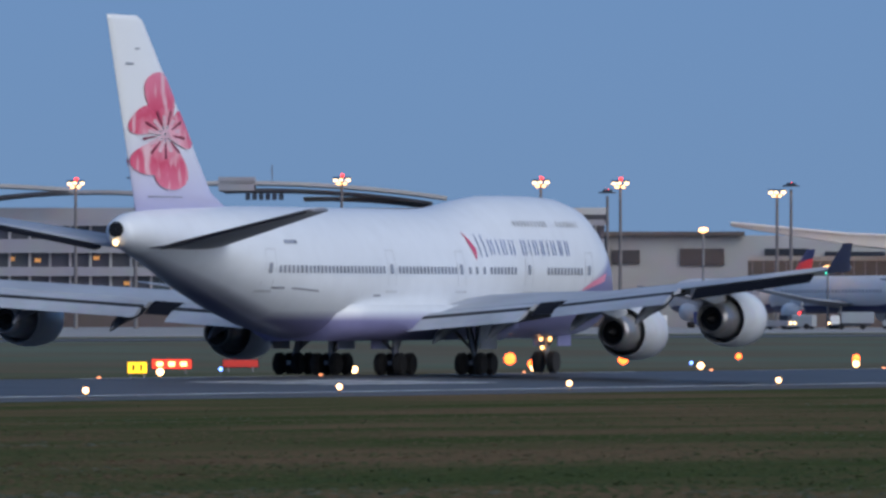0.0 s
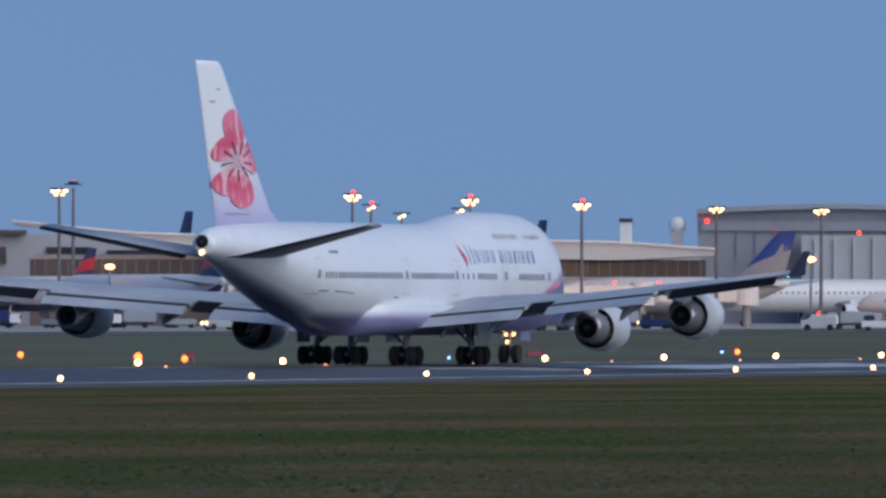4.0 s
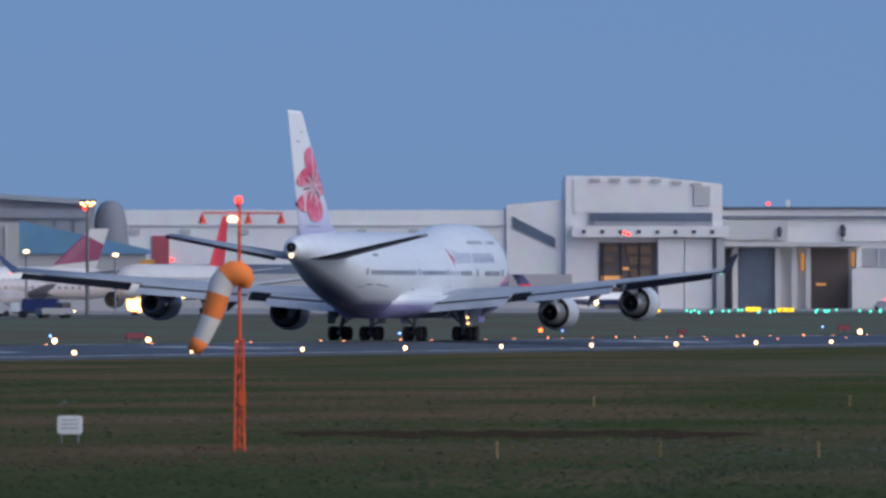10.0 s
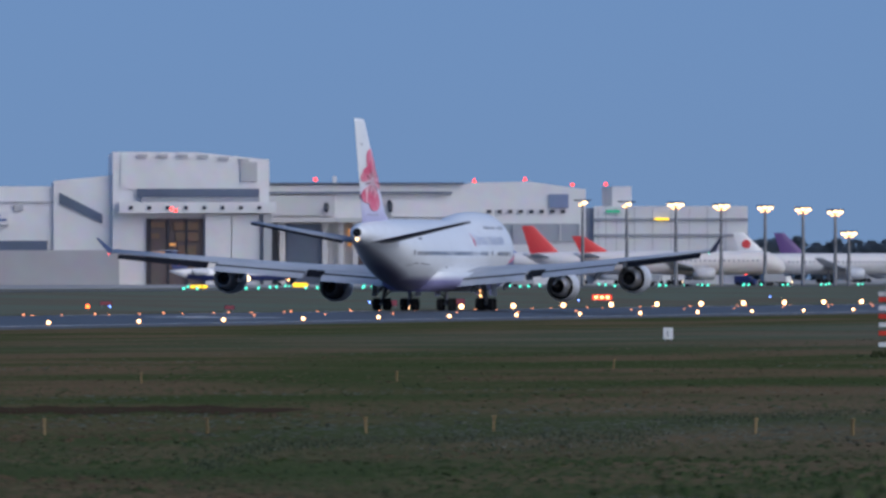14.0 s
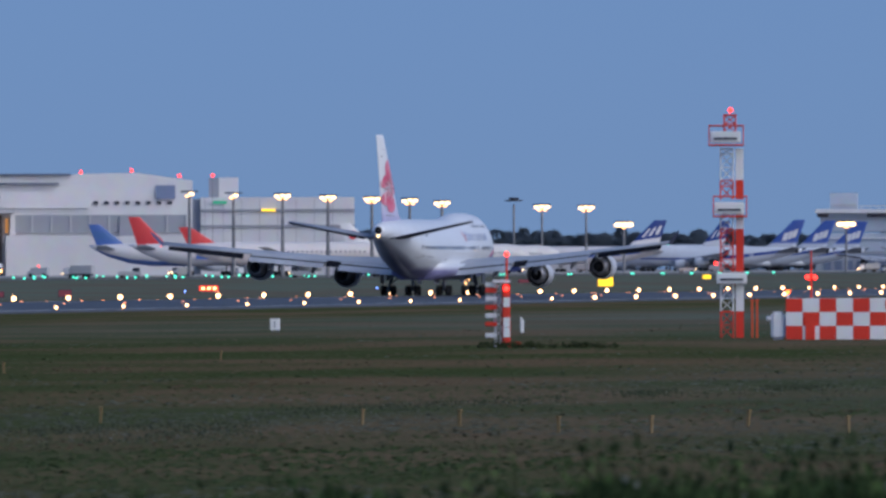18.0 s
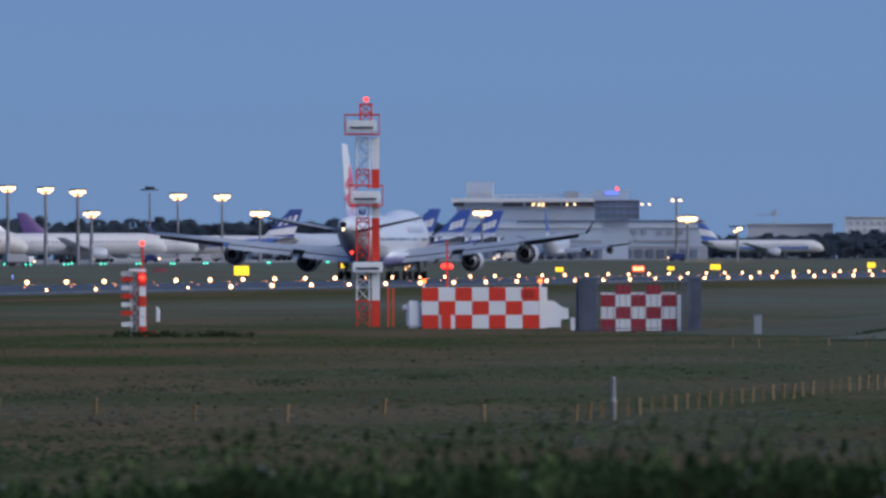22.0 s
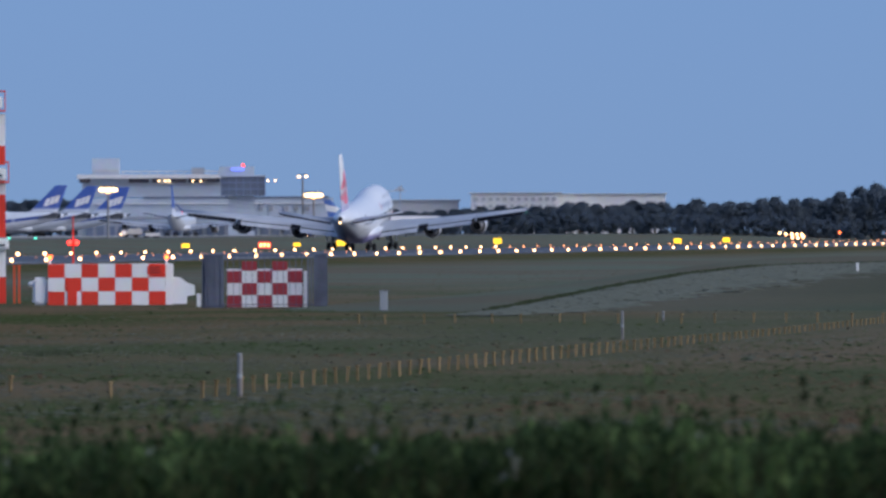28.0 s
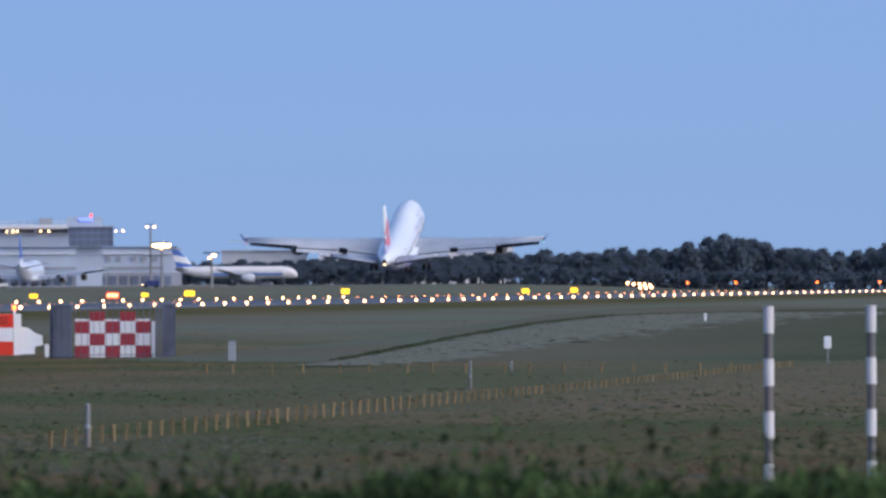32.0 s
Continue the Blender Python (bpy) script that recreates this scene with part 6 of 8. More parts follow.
def build_windsock():
    s = near_thing("windsock", "orange and white striped windsock hanging slack on a red lit mast", "windsock", 255.0, 69.7)
    # lattice foot of three legs, then a pole
    for a in (90, 210, 330):
        c, d = 0.13 * math.cos(radians(a)), 0.13 * math.sin(radians(a))
        part("mast_leg", tube((c, d, 0), (c * 0.75, d * 0.75, 2.55), 0.03), ORANGE, s)
    for k in range(9):
        a0, a1 = 90 + 120 * k, 210 + 120 * k
        z = 0.1 + 0.28 * k
        part("lattice_brace", tube((0.12 * math.cos(radians(a0)), 0.12 * math.sin(radians(a0)), z), (0.12 * math.cos(radians(a1)), 0.12 * math.sin(radians(a1)), z + 0.28), 0.016, n=5), ORANGE, s)
        part("lattice_ring", box((0, 0, z), (0.24, 0.2, 0.03)), ORANGE, s)
    part("mast_box", box((0.06, 0, 1.2), (0.18, 0.2, 0.35), bevel=0.02), ORANGE, s)
    part("mast_pole", tube((0, 0, 2.5), (0, 0, 5.6), 0.045, 0.035), ORANGE, s)
    part("cross_bar", tube((-0.85, 0, 5.42), (0.98, 0, 5.42), 0.02), RED, s)
    for x in (-0.85, 0.2, 0.95):
        part("hanging_lamp", tube((x, 0, 5.18), (x, 0, 5.4), 0.10, 0.02), RED, s, "red hanging lamp hood")
    part("beacon", ball((-0.02, 0, 5.72), 0.09), L_RED, s, "glowing red beacon")
    part("beacon_foot", tube((-0.02, 0, 5.55), (-0.02, 0, 5.65), 0.06), RED, s)
    part("floodlight", ball((-0.16, -0.05, 5.28), 0.13, squash=0.55), L_WHITE, s, "white floodlight")
    part("arm", tube((0, 0, 4.2), (-0.1, 0, 4.2), 0.03), STEEL, s)
    # the sock: short mouth, a fold, then hanging bands
    path = [(x, z, w, 1.1 * w) for x, z, w in ((0.17, 3.70, 0.08), (0.15, 3.84, 0.20), (0.08, 3.95, 0.29), (-0.04, 4.02, 0.33), (-0.17, 4.01, 0.32), (-0.29, 3.94, 0.30), (-0.40, 3.80, 0.28), (-0.48, 3.58, 0.26),
                                               (-0.56, 3.30, 0.25), (-0.64, 3.05, 0.235), (-0.74, 2.80, 0.22), (-0.88, 2.52, 0.20), (-1.04, 2.25, 0.16))]
    rings = []
    for i, (x, z, w, d) in enumerate(path):
        a = path[max(0, i - 1)]
        b = path[min(len(path) - 1, i + 1)]
        v = Vector((b[0] - a[0], 0, b[1] - a[1])).normalized()
        n = Vector((-v.z, 0, v.x))
        rings.append([Vector((x, 0, z)) + n * w * math.cos(2 * math.pi * k / 18) * (1 + 0.05 * math.sin(3 * k + i)) + Vector((0, d * math.sin(2 * math.pi * k / 18), 0)) for k in range(18)])
    for a, b, mat in ((0, 5, CLOTH_O), (5, 7, CLOTH_W), (7, 9, CLOTH_O), (9, 11, CLOTH_W), (11, 12, CLOTH_O)):
        part("sock_band", loft(rings[a:b + 1], caps=(b == 12)), mat, s, "cloth band of the windsock", smooth=True)


def lattice(parent, x0, x1, y0, y1, z0, z1, step, mat, r=0.03):
    """Four legs with rings and diagonals, each a part."""
    for x in (x0, x1):
        for y in (y0, y1):
            part("leg", tube((x, y, z0), (x, y, z1), r, n=6), mat, parent)
    z = z0
    flip = False
    while z < z1 - 0.01:
        t = min(z1, z + step)
        for (ax, ay), (bx, by) in (((x0, y0), (x1, y0)), ((x1, y0), (x1, y1)), ((x1, y1), (x0, y1)), ((x0, y1), (x0, y0))):
            part("brace", tube((ax, ay, z if flip else t), (bx, by, t if flip else z), r * 0.6, n=5), mat, parent)
            part("rung", tube((ax, ay, t), (bx, by, t), r * 0.6, n=5), mat, parent)
        flip = not flip
        z = t


def build_glide_mast():
    s = near_thing("antenna_mast", "red and white lattice antenna mast with three white antenna boxes", "mast", 554.0, 84.6)
    k = 0.0273
    H = lambda y: (597 - y) * k
    for y1, y0, mat in ((597, 550, RED), (550, 498, MWHITE), (480, 404, RED), (404, 376, MWHITE), (352, 318, RED), (318, 262, MWHITE)):
        z0, z1 = H(y1), H(y0)
        lattice(s, -0.48, 0.12, -0.3, 0.3, z0, z1, 0.62, mat, 0.042)
        part("cable_duct", box((0.44, 0, (z0 + z1) / 2), (0.38, 0.5, z1 - z0 - 0.01)), mat, s, "solid cable duct beside the lattice")
    for yt, yb, x0, x1 in ((232, 252, -0.98, 0.5), (357, 378, -0.78, 0.66), (482, 501, -0.7, 0.78)):
        z0, z1 = H(yb), H(yt)
        part("antenna_box", box(((x0 + x1) / 2, -0.5, (z0 + z1) / 2), (x1 - x0, 0.7, z1 - z0), bevel=0.05), MWHITE, s, "white antenna box")
        part("antenna_slot", box(((x0 + x1) / 2, -0.87, z0 + 0.2), ((x1 - x0) * 0.75, 0.04, 0.1)), DARK, s)
        if yt < 480:
            for z in (z0 - 0.12, z1 + 0.28):
                for y in (-0.8, 0.5):
                    part("platform_rail", tube((x0 - 0.05, y, z), (x1 + 0.12, y, z), 0.035, n=6), RED, s)
                for x in (x0 - 0.05, x1 + 0.12):
                    part("platform_rail", tube((x, -0.8, z), (x, 0.5, z), 0.035, n=6), RED, s)
            for x in (x0 - 0.05, x1 + 0.12):
                for y in (-0.8, 0.5):
                    part("platform_post", tube((x, y, z0 - 0.12), (x, y, z1 + 0.28), 0.03, n=6), RED, s)
            part("platform", box(((x0 + x1) / 2, -0.1, z0 - 0.1), (x1 - x0 + 0.1, 1.3, 0.06)), RED, s)
    lattice(s, -0.3, 0.25, -0.25, 0.25, H(232), H(204), 0.38, RED, 0.045)
    part("cap", box((-0.02, 0, H(203)), (0.65, 0.55, 0.08)), RED, s)
    part("beacon", ball((0, 0, H(194)), 0.12), L_RED, s, "glowing red beacon on the mast")
    part("beacon", ball((-0.72, -0.3, H(465)), 0.09), L_RED, s, "glowing red side lamp")
    for x in (1.05, 1.28):
        p = near_thing("cable_post", "orange painted cable post beside the mast", "post", 554.0 + x * 0.148, 84.6 - x * 0.98, "cable posts")
        part("post", box((0, 0, 0.9), (0.1, 0.1, 1.8), bevel=0.01), ORANGE, p)
        part("head", box((0, 0, 1.82), (0.16, 0.14, 0.08)), ORANGE, p)


def build_shelter():
    s = near_thing("equipment_shelter", "red and white chequered equipment shelter with end boxes", "shelter", 540.0, 77.05)
    k = 0.0266
    w, h = 208 * k, 73 * k
    part("body", box((0, 1.2, h / 2), (w - 0.04, 2.4, h)), MWHITE, s, "white shelter body")
    cw, ch = w / 7, h / 3
    for i in range(7):
        for j in range(3):
            red = (i + j) % 2 == 0
            part("panel", box((-w / 2 + cw * (i + 0.5), -0.03, ch * (2.5 - j)), (cw - 0.012, 0.05, ch - 0.012), bevel=0.006), RED if red else MWHITE, s, "red chequer panel" if red else "")
    part("notice", box((w / 2 - 0.5, -0.075, h - 0.3), (0.7, 0.03, 0.4)), RED, s)
    for z in (0.12, 0.0, -0.12):
        part("notice_bar", box((w / 2 - 0.5, -0.095, h - 0.3 + z), (0.5, 0.01, 0.04)), SOOT_SHADE, s)
    part("side_box", box((-w / 2 - 0.36, 0.8, 0.66), (0.7, 1.3, 1.3), bevel=0.12), MWHITE, s, "white rounded end box")
    part("end_panel", box((w / 2 + 0.19, 1.2, h / 2), (0.36, 2.3, h), bevel=0.02), MWHITE, s, "white end panel")
    part("side_box", loft([[(x, 0.8 + y * 0.65, z) for y, z in ((-1, z0), (1, z0), (1, zz), (-1, zz))] for x, z0, zz in ((w / 2 + 0.38, 0.05, 1.32), (w / 2 + 0.72, 0.05, 1.28), (w / 2 + 1.0, 0.05, 1.06), (w / 2 + 1.02, 0.42, 1.04), (w / 2 + 1.36, 0.46, 0.92), (w / 2 + 1.38, 0.5, 0.6))]), MWHITE, s, "white stepped end box")
    part("side_foot", box((w / 2 + 0.7, 0.8, 0.03), (0.6, 1.0, 0.06)), STEEL, s)
    x = -w / 2 + 45 * k
    part("roof_pole", tube((x, 0.5, h), (x, 0.5, h + 2.25), 0.055, 0.035), RED, s, "red roof pole")
    part("ladder_panel", box((x - 0.05, -0.08, 0.5), (0.45, 0.05, 1.0)), RED, s)
    for dx, dz in ((-0.17, 1.0), (0.17, 1.0)):
        part("obstruction_light", ball((x + dx, 0.3, h + dz), 0.12), L_RED, s, "glowing red obstruction light")
    part("lamp_arm", tube((x - 0.25, 0.3, h + 0.88), (x + 0.25, 0.3, h + 0.88), 0.03), RED, s)
    for dx in (-w / 2 + 0.1, w / 2 + 0.05):
        part("lamp_post", tube((dx, 0.3, h - 0.05), (dx, 0.3, h + 0.2), 0.05), MWHITE, s)
        part("obstruction_light", ball((dx, 0.3, h + 0.3), 0.11), L_ORANGE, s, "glowing orange-red light")
    part("small_box", ball((-w / 2 - 0.8, 0.4, 1.0), 0.13), MWHITE, s)
    part("small_box_arm", tube((-w / 2 - 0.8, 0.4, 1.0), (-w / 2 - 0.5, 0.6, 1.0), 0.04), MWHITE, s)


def build_cage():
    s = near_thing("fenced_transmitter", "chequered transmitter cabin behind a grey mesh fence", "enclosure", 517.0, 66.6)
    k = 0.0254
    MESH = material("fence_grey", (0.14, 0.16, 0.215), 0.6, 0.2, grain=0.3, scale=5)
    REDDARK = material("faded_red", (0.40, 0.035, 0.05), 0.6, grain=0.25, scale=1.5)
    cw, ch = 27 * k, 21.5 * k
    part("cabin", box((0, 1.3, ch * 1.6), (cw * 5 - 0.02, 1.8, ch * 3.2)), MWHITE, s, "white cabin body")
    for i in range(5):
        for j in range(4):
            if j == 3 and i % 2 == 0:
                continue
            red = (i + j) % 2 == 0
            top = ch * 0.8 if j == 3 else ch
            part("panel", box((-cw * 2.5 + cw * (i + 0.5), 0.36, ch * j + top / 2 + 0.02), (cw - 0.012, 0.05, top - 0.012), bevel=0.006), REDDARK if red else MWHITE, s, "faded red chequer panel" if red else "")
    part("pipe", box((cw * 2.5 + 0.12, 0.5, ch * 1.5), (0.16, 0.2, ch * 3)), MWHITE, s)
    # fence: posts and thin wires, denser at the ends where two sides overlap
    xs = [-2.8 + 0.28 * i for i in range(21)]
    for y in (-0.9, 3.4):
        for x in xs:
            part("fence_post", box((x, y, 1.2), (0.022, 0.022, 2.4)), MESH, s)
        for z in (0.15, 2.35):
            part("fence_rail", box((0, y, z), (5.64, 0.03, 0.035)), MESH, s)
    for x in (-2.8, 2.8):
        for i in range(1, 14):
            part("fence_post", box((x - 0.0 + (0.055 * (i % 7) if x < 0 else -0.14 * (i % 7)), -0.9 + 0.31 * i, 1.2), (0.06, 0.035, 2.4)), MESH, s)
    part("fence_panel", box((-2.25, -0.86, 1.2), (0.85, 0.02, 2.36)), MESH, s, "grey mesh gate panel")
    part("fence_panel", box((2.52, -0.86, 1.2), (0.5, 0.02, 2.36)), MESH, s, "grey mesh gate panel")
    part("cabinet", box((-2.95, -0.7, 0.35), (0.2, 0.3, 0.6), bevel=0.03), MWHITE, s)


def build_small_mast():
    s = near_thing("marker_mast", "low red and white lattice frame with a lamp pole", "mast", 488.0, 84.2)
    k = 0.0240
    H = lambda y: (612 - y) * k
    lattice(s, -0.5, -0.18, 0.25, 0.6, 0.0, H(495), 0.4, MWHITE, 0.035)
    for y0, mat in ((590, MWHITE), (570, RED), (555, MWHITE), (540, RED), (525, MWHITE), (510, RED), (500, MWHITE)):
        part("plate", box((-0.66, 0.05, H(y0)), (0.5, 0.2, 0.2), bevel=0.02), mat, s, "red or white marker plate")
    lattice(s, -0.16, 0.12, -0.2, 0.1, 0.0, H(500), 0.4, RED, 0.045)
    for i in range(6):
        z0, z1 = H(612 - 18 * i), H(612 - 18 * (i + 1))
        part("ladder_plate", box((0.0, -0.28, (z0 + z1) / 2), (0.28, 0.05, z1 - z0 - 0.02)), RED if i in (0, 3, 5) else MWHITE, s)
    part("foot_box", box((0.35, -0.2, 0.12), (0.5, 0.4, 0.24), bevel=0.03), RED, s)
    part("lamp_pole", tube((0.0, 0.0, H(500)), (0.0, 0.0, H(452)), 0.05), RED, s)
    part("beacon", ball((0.0, 0, H(446)), 0.11), L_RED, s, "glowing red beacon")
    part("beacon", ball((-0.02, -0.3, H(507)), 0.12), L_RED, s, "glowing red lamp")
    part("cross_plate", box((-0.22, 0, H(494)), (0.75, 0.5, 0.14), bevel=0.02), MWHITE, s)


def build_small_things():
    a = near_thing("distance_sign", "small white sign board on two legs in the grass", "sign", 267.4, 77.3)
    part("board", box((0, 0, 0.44), (0.60, 0.04, 0.44), bevel=0.03), WALL_B, a)
    for x in (-0.2, 0.2):
        part("leg", tube((x, 0.02, 0), (x, 0.02, 0.3), 0.02), STEEL, a)
    for i in range(3):
        part("writing_bar", box((0, -0.028, 0.36 + 0.1 * i), (0.4, 0.006, 0.03)), WALL_GREY, a)
    b = near_thing("marker_board", "small white upright marker board", "sign", 606.7, 117.2)
    part("board", box((0, 0, 0.42), (0.52, 0.06, 0.62), bevel=0.02), MWHITE, b)
    part("mark", box((-0.02, -0.036, 0.42), (0.06, 0.006, 0.36)), WALL_GREY, b)
    for x in (-0.16, 0.16):
        part("leg", tube((x, 0.04, 0), (x, 0.04, 0.3), 0.025), STEEL, b)
    c = near_thing("marker_stub", "short white marker post", "post", 600.0, 102.7)
    part("post", box((0, 0, 0.35), (0.2, 0.15, 0.7), bevel=0.03), MWHITE, c)
    part("cap", box((-0.04, 0, 0.75), (0.12, 0.12, 0.1)), MWHITE, c)
    d = near_thing("junction_box", "grey junction box standing in the grass", "box", 489.9, 58.0)
    part("box", box((0, 0, 0.45), (0.34, 0.2, 0.82), bevel=0.02), WALL_GREY, d)
    part("lid", box((0, 0, 0.88), (0.38, 0.24, 0.05)), STEEL, d)
    e = near_thing("junction_box", "pale junction box on a post in the grass", "box", 470.0, 31.3)
    part("post", tube((0, 0.05, 0), (0, 0.05, 0.7), 0.035), STEEL, e)
    part("box", box((0, 0, 0.86), (0.3, 0.18, 0.5), bevel=0.03), MWHITE, e)
    f = near_thing("marker_peg", "white peg on the grassy mound", "post", 600.0, 46.3)
    part("peg", box((0, 0, 0.25), (0.13, 0.1, 0.5), bevel=0.02), MWHITE, f)
    POST = material("post_grey", (0.25, 0.26, 0.28), 0.8, grain=0.3, scale=4)
    for x, y, h in ((238.1, 31.2, 0.86), (361.7, 35.3, 0.85), (436.0, 41.0, 0.34)):
        p = near_thing("guide_post", "grey weathered guide post in the grass", "post", x, y, "guide posts")
        r = 0.055 if x < 300 else 0.042
        part("post", tube((0, 0, 0.45 * h), (0, 0, h), r, r * 0.9), POST, p)
        part("foot", tube((0, 0, 0), (0, 0, 0.45 * h), r, r), POLE_GREY, p, "darker foot of the post")
        part("cap", tube((0, 0, h), (0, 0, h + 0.04), r * 1.08, r * 0.6), STEEL, p)
        part("band", tube((0, 0, h * 0.45), (0, 0, h * 0.55), r * 1.06), WALL_GREY, p)
    WORN = material("pole_white", (0.72, 0.72, 0.74), 0.6, grain=0.3, scale=3, dirt=(0.52, 0.51, 0.52))
    DIRTY = material("pole_grey", (0.16, 0.155, 0.16), 0.7, grain=0.3, scale=3)
    for x, y in ((196.0, 14.05), (199.0, 12.5)):
        p = near_thing("banded_pole", "tall pole with worn white bands", "pole", x, y, "banded poles")
        top = 2.96
        for i in range(7):
            z1 = top - 0.89 * (i // 2) - (0.46 if i % 2 else 0.0)
            z0 = z1 - (0.43 if i % 2 else 0.46)
            part("band", tube((0, 0, max(0.0, z0)), (0, 0, z1), 0.085 if i % 2 == 0 else 0.07, n=12), WORN if i % 2 == 0 else DIRTY, p, "white band" if i % 2 == 0 else "dark band")


def build_fences():
    """Low yellow stakes: one line runs beside the runway, others cross the grass."""
    first = thing("yellow_stake", "short weathered yellow marker stake in the grass", "stake", "yellow marker stakes")
    part("stake", box((0, 0, 0.16), (0.05, 0.05, 0.34)), YELLOW, first)
    part("stake_head", box((0, 0, 0.345), (0.085, 0.085, 0.05)), YELLOW, first)
    rng = random.Random(3)
    pts = [(236.0 + 2.05 * i, 31.7) for i in range(108)] + [(235.3, 33.5), (246.0, 37.2), (236.0, 37.7), (235.2, 39.5), (246.1, 43.5), (247.0, 45.8), (250.9, 52.4), (247.8, 54.6), (245.4, 57.6), (244.0, 60.9)]
    pts += [(425.0 + rng.uniform(-2, 2), 31.8 + 1.22 * i) for i in range(17)] + [(364.3, 87.7), (369.5, 80.4), (423.1, 83.8)]
    for i, (x, y) in enumerate(pts):
        sunk = 0.01 + (0.13 * smooth(290, 380, x) if y < 31.75 else 0.0)      # the far end of the line stands deep in the grass
        m = pose(x, y, swell(x, y) - sunk, rng.uniform(-4, 4), rng.uniform(-4, 4), rng.uniform(0, 90))
        if i == 0:
            first.matrix_basis = m
        else:
            copy_thing(first, m)

# ---- lamps, signs and taxiway lights ----


LIT_STANDS = (69.250, 70.698, 71.831, 73.013, 79.105, 80.386, 82.903)
# lamps on a mast's head by kind: metres across and up from the head, and the radius
HEADS = {0: (), 1: ((0.3, 0.15, 0.40), (-0.35, -0.2, 0.28)),
         2: ((-0.95, 0.12, 0.40), (-0.15, 0.18, 0.36), (0.95, 0.16, 0.42), (-0.5, -0.36, 0.40), (0.45, -0.38, 0.34)),
         3: ((-0.85, 0.14, 0.36), (0.0, 0.30, 0.38), (0.85, 0.20, 0.40), (-0.45, -0.24, 0.28), (0.45, -0.22, 0.28)),
         5: ((-0.55, 0.1, 0.26), (0.55, 0.1, 0.26)),
         4: ((-0.9, 0.1, 0.55), (0.9, 0.1, 0.55), (0.0, 0.3, 0.56), (0.0, -0.2, 0.4))}


def build_masts():
    """Tall apron lighting masts with glowing heads."""
    rows = [(67.100, 19.5, 2, 1), (68.083, 19.2, 2, 1), (68.476, 19.1, 2, 1), (68.412, 17.7, 0, 1), (69.250, 18.0, 2, 0), (69.319, 18.5, 0, 1), (65.786, 19.1, 2, 1), (66.082, 19.5, 1, 1),
            (70.075, 17.6, 2, 1), (70.698, 17.4, 2, 1), (70.79, 16.1, 1, 1), (70.941, 15.1, 1, 0), (71.279, 16.9, 2, 1), (71.228, 15.7, 1, 0), (71.831, 16.4, 2, 1), (70.23, 16.5, 1, 1),
            (72.496, 15.9, 3, 0), (73.013, 15.7, 3, 0), (73.478, 15.4, 3, 0), (73.962, 15.1, 3, 0), (73.40, 15.0, 0, 0), (78.645, 12.3, 1, 0), (78.863, 12.1, 1, 0), (79.105, 12.0, 3, 0), (79.329, 11.8, 3, 0),
            (79.546, 11.6, 3, 0), (79.733, 11.4, 3, 0), (79.892, 11.1, 3, 0), (80.247, 11.1, 0, 0), (80.386, 10.6, 3, 0), (80.604, 10.5, 3, 0), (79.959, 8.5, 3, 0), (80.791, 8.5, 4, 0), (81.888, 8.5, 4, 0),
            (82.903, 7.75, 4, 0), (83.15, 6.5, 1, 0), (82.849, 10.0, 5, 0)]
    for b, z, n, beacon in rows:
        far = 1750 if b < 74.2 else (2500 if b < 80 else 3300)
        s = Site("apron_light_mast", "tall steel apron lighting mast with glowing warm lamps", "light mast", b, far, 1400)
        tagged(s.ob, group="apron light masts")
        h = s.h(z)
        k = far / 1750
        part("pole", tube((0, 0, 0), (0, 0, h), (0.34 if b < 80 else 0.22) * k, (0.2 if b < 80 else 0.15) * k, n=10), STEEL if b > 74 else POLE_GREY, s.ob)
        part("head_frame", tube((0, 0, h + 0.42 * k), (0, 0, h + (0.62 if n < 5 else 0.5) * k), (1.35 if n < 5 else 0.7) * k, n=16), DARK, s.ob, "round dark lamp platform")
        if n == 0:
            part("lamp_housing", box((0, 0, h + 0.75 * k), (1.5 * k, 1.0, 0.5 * k), bevel=0.1), DARK, s.ob, "unlit lamp head")
        for i in range(len(HEADS[n])):
            x, zz, r = HEADS[n][i]
            part("lamp", ball((x * k, -0.6, h + zz * k), (1.02 if b > 74.2 else 0.88) * r * k, squash=0.6), L_WHITE if zz > 0 else L_WARM, s.ob, "glowing floodlight head")
        if beacon:
            part("beacon", ball((0.1 * k, 0, h + 0.85 * k), 0.3 * k, squash=0.75), L_RED, s.ob, "red obstruction beacon")
        if b in LIT_STANDS:
            flood = new("floodlight", bpy.data.lights.new("floodlight", "SPOT"))
            flood.data.energy, flood.data.color, flood.data.shadow_soft_size = 26000.0 * k * k, (1.0, 0.62, 0.38), 2.0
            flood.data.spot_size, flood.data.spot_blend = radians(140), 0.6
            flood.matrix_world = s.ob.matrix_basis @ look((0, 2.5, h - 0.3), (0, 40, h - 32))
    # a low lamp on a wall bracket by the stands
    for b, z, far in ((72.963, 10.0, 1700), (73.66, 9.4, 1750), (68.886, 13.6, 1750), (69.5, 9.0, 1700), (74.10, 9.0, 1750)):
        s = Site("stand_lamp", "warm lamp on a pole by the aircraft stands", "light mast", b, far, 1400)
        tagged(s.ob, group="stand lamps")
        h = s.h(z)
        part("pole", tube((0, 0, 0), (0, 0, h), 0.2, 0.15), STEEL, s.ob)
        part("lamp", ball((0, -0.4, h), 0.75 if b < 73.2 else 0.5, squash=0.55), L_WARM if b < 73.2 else L_WHITE, s.ob, "warm glowing lamp")


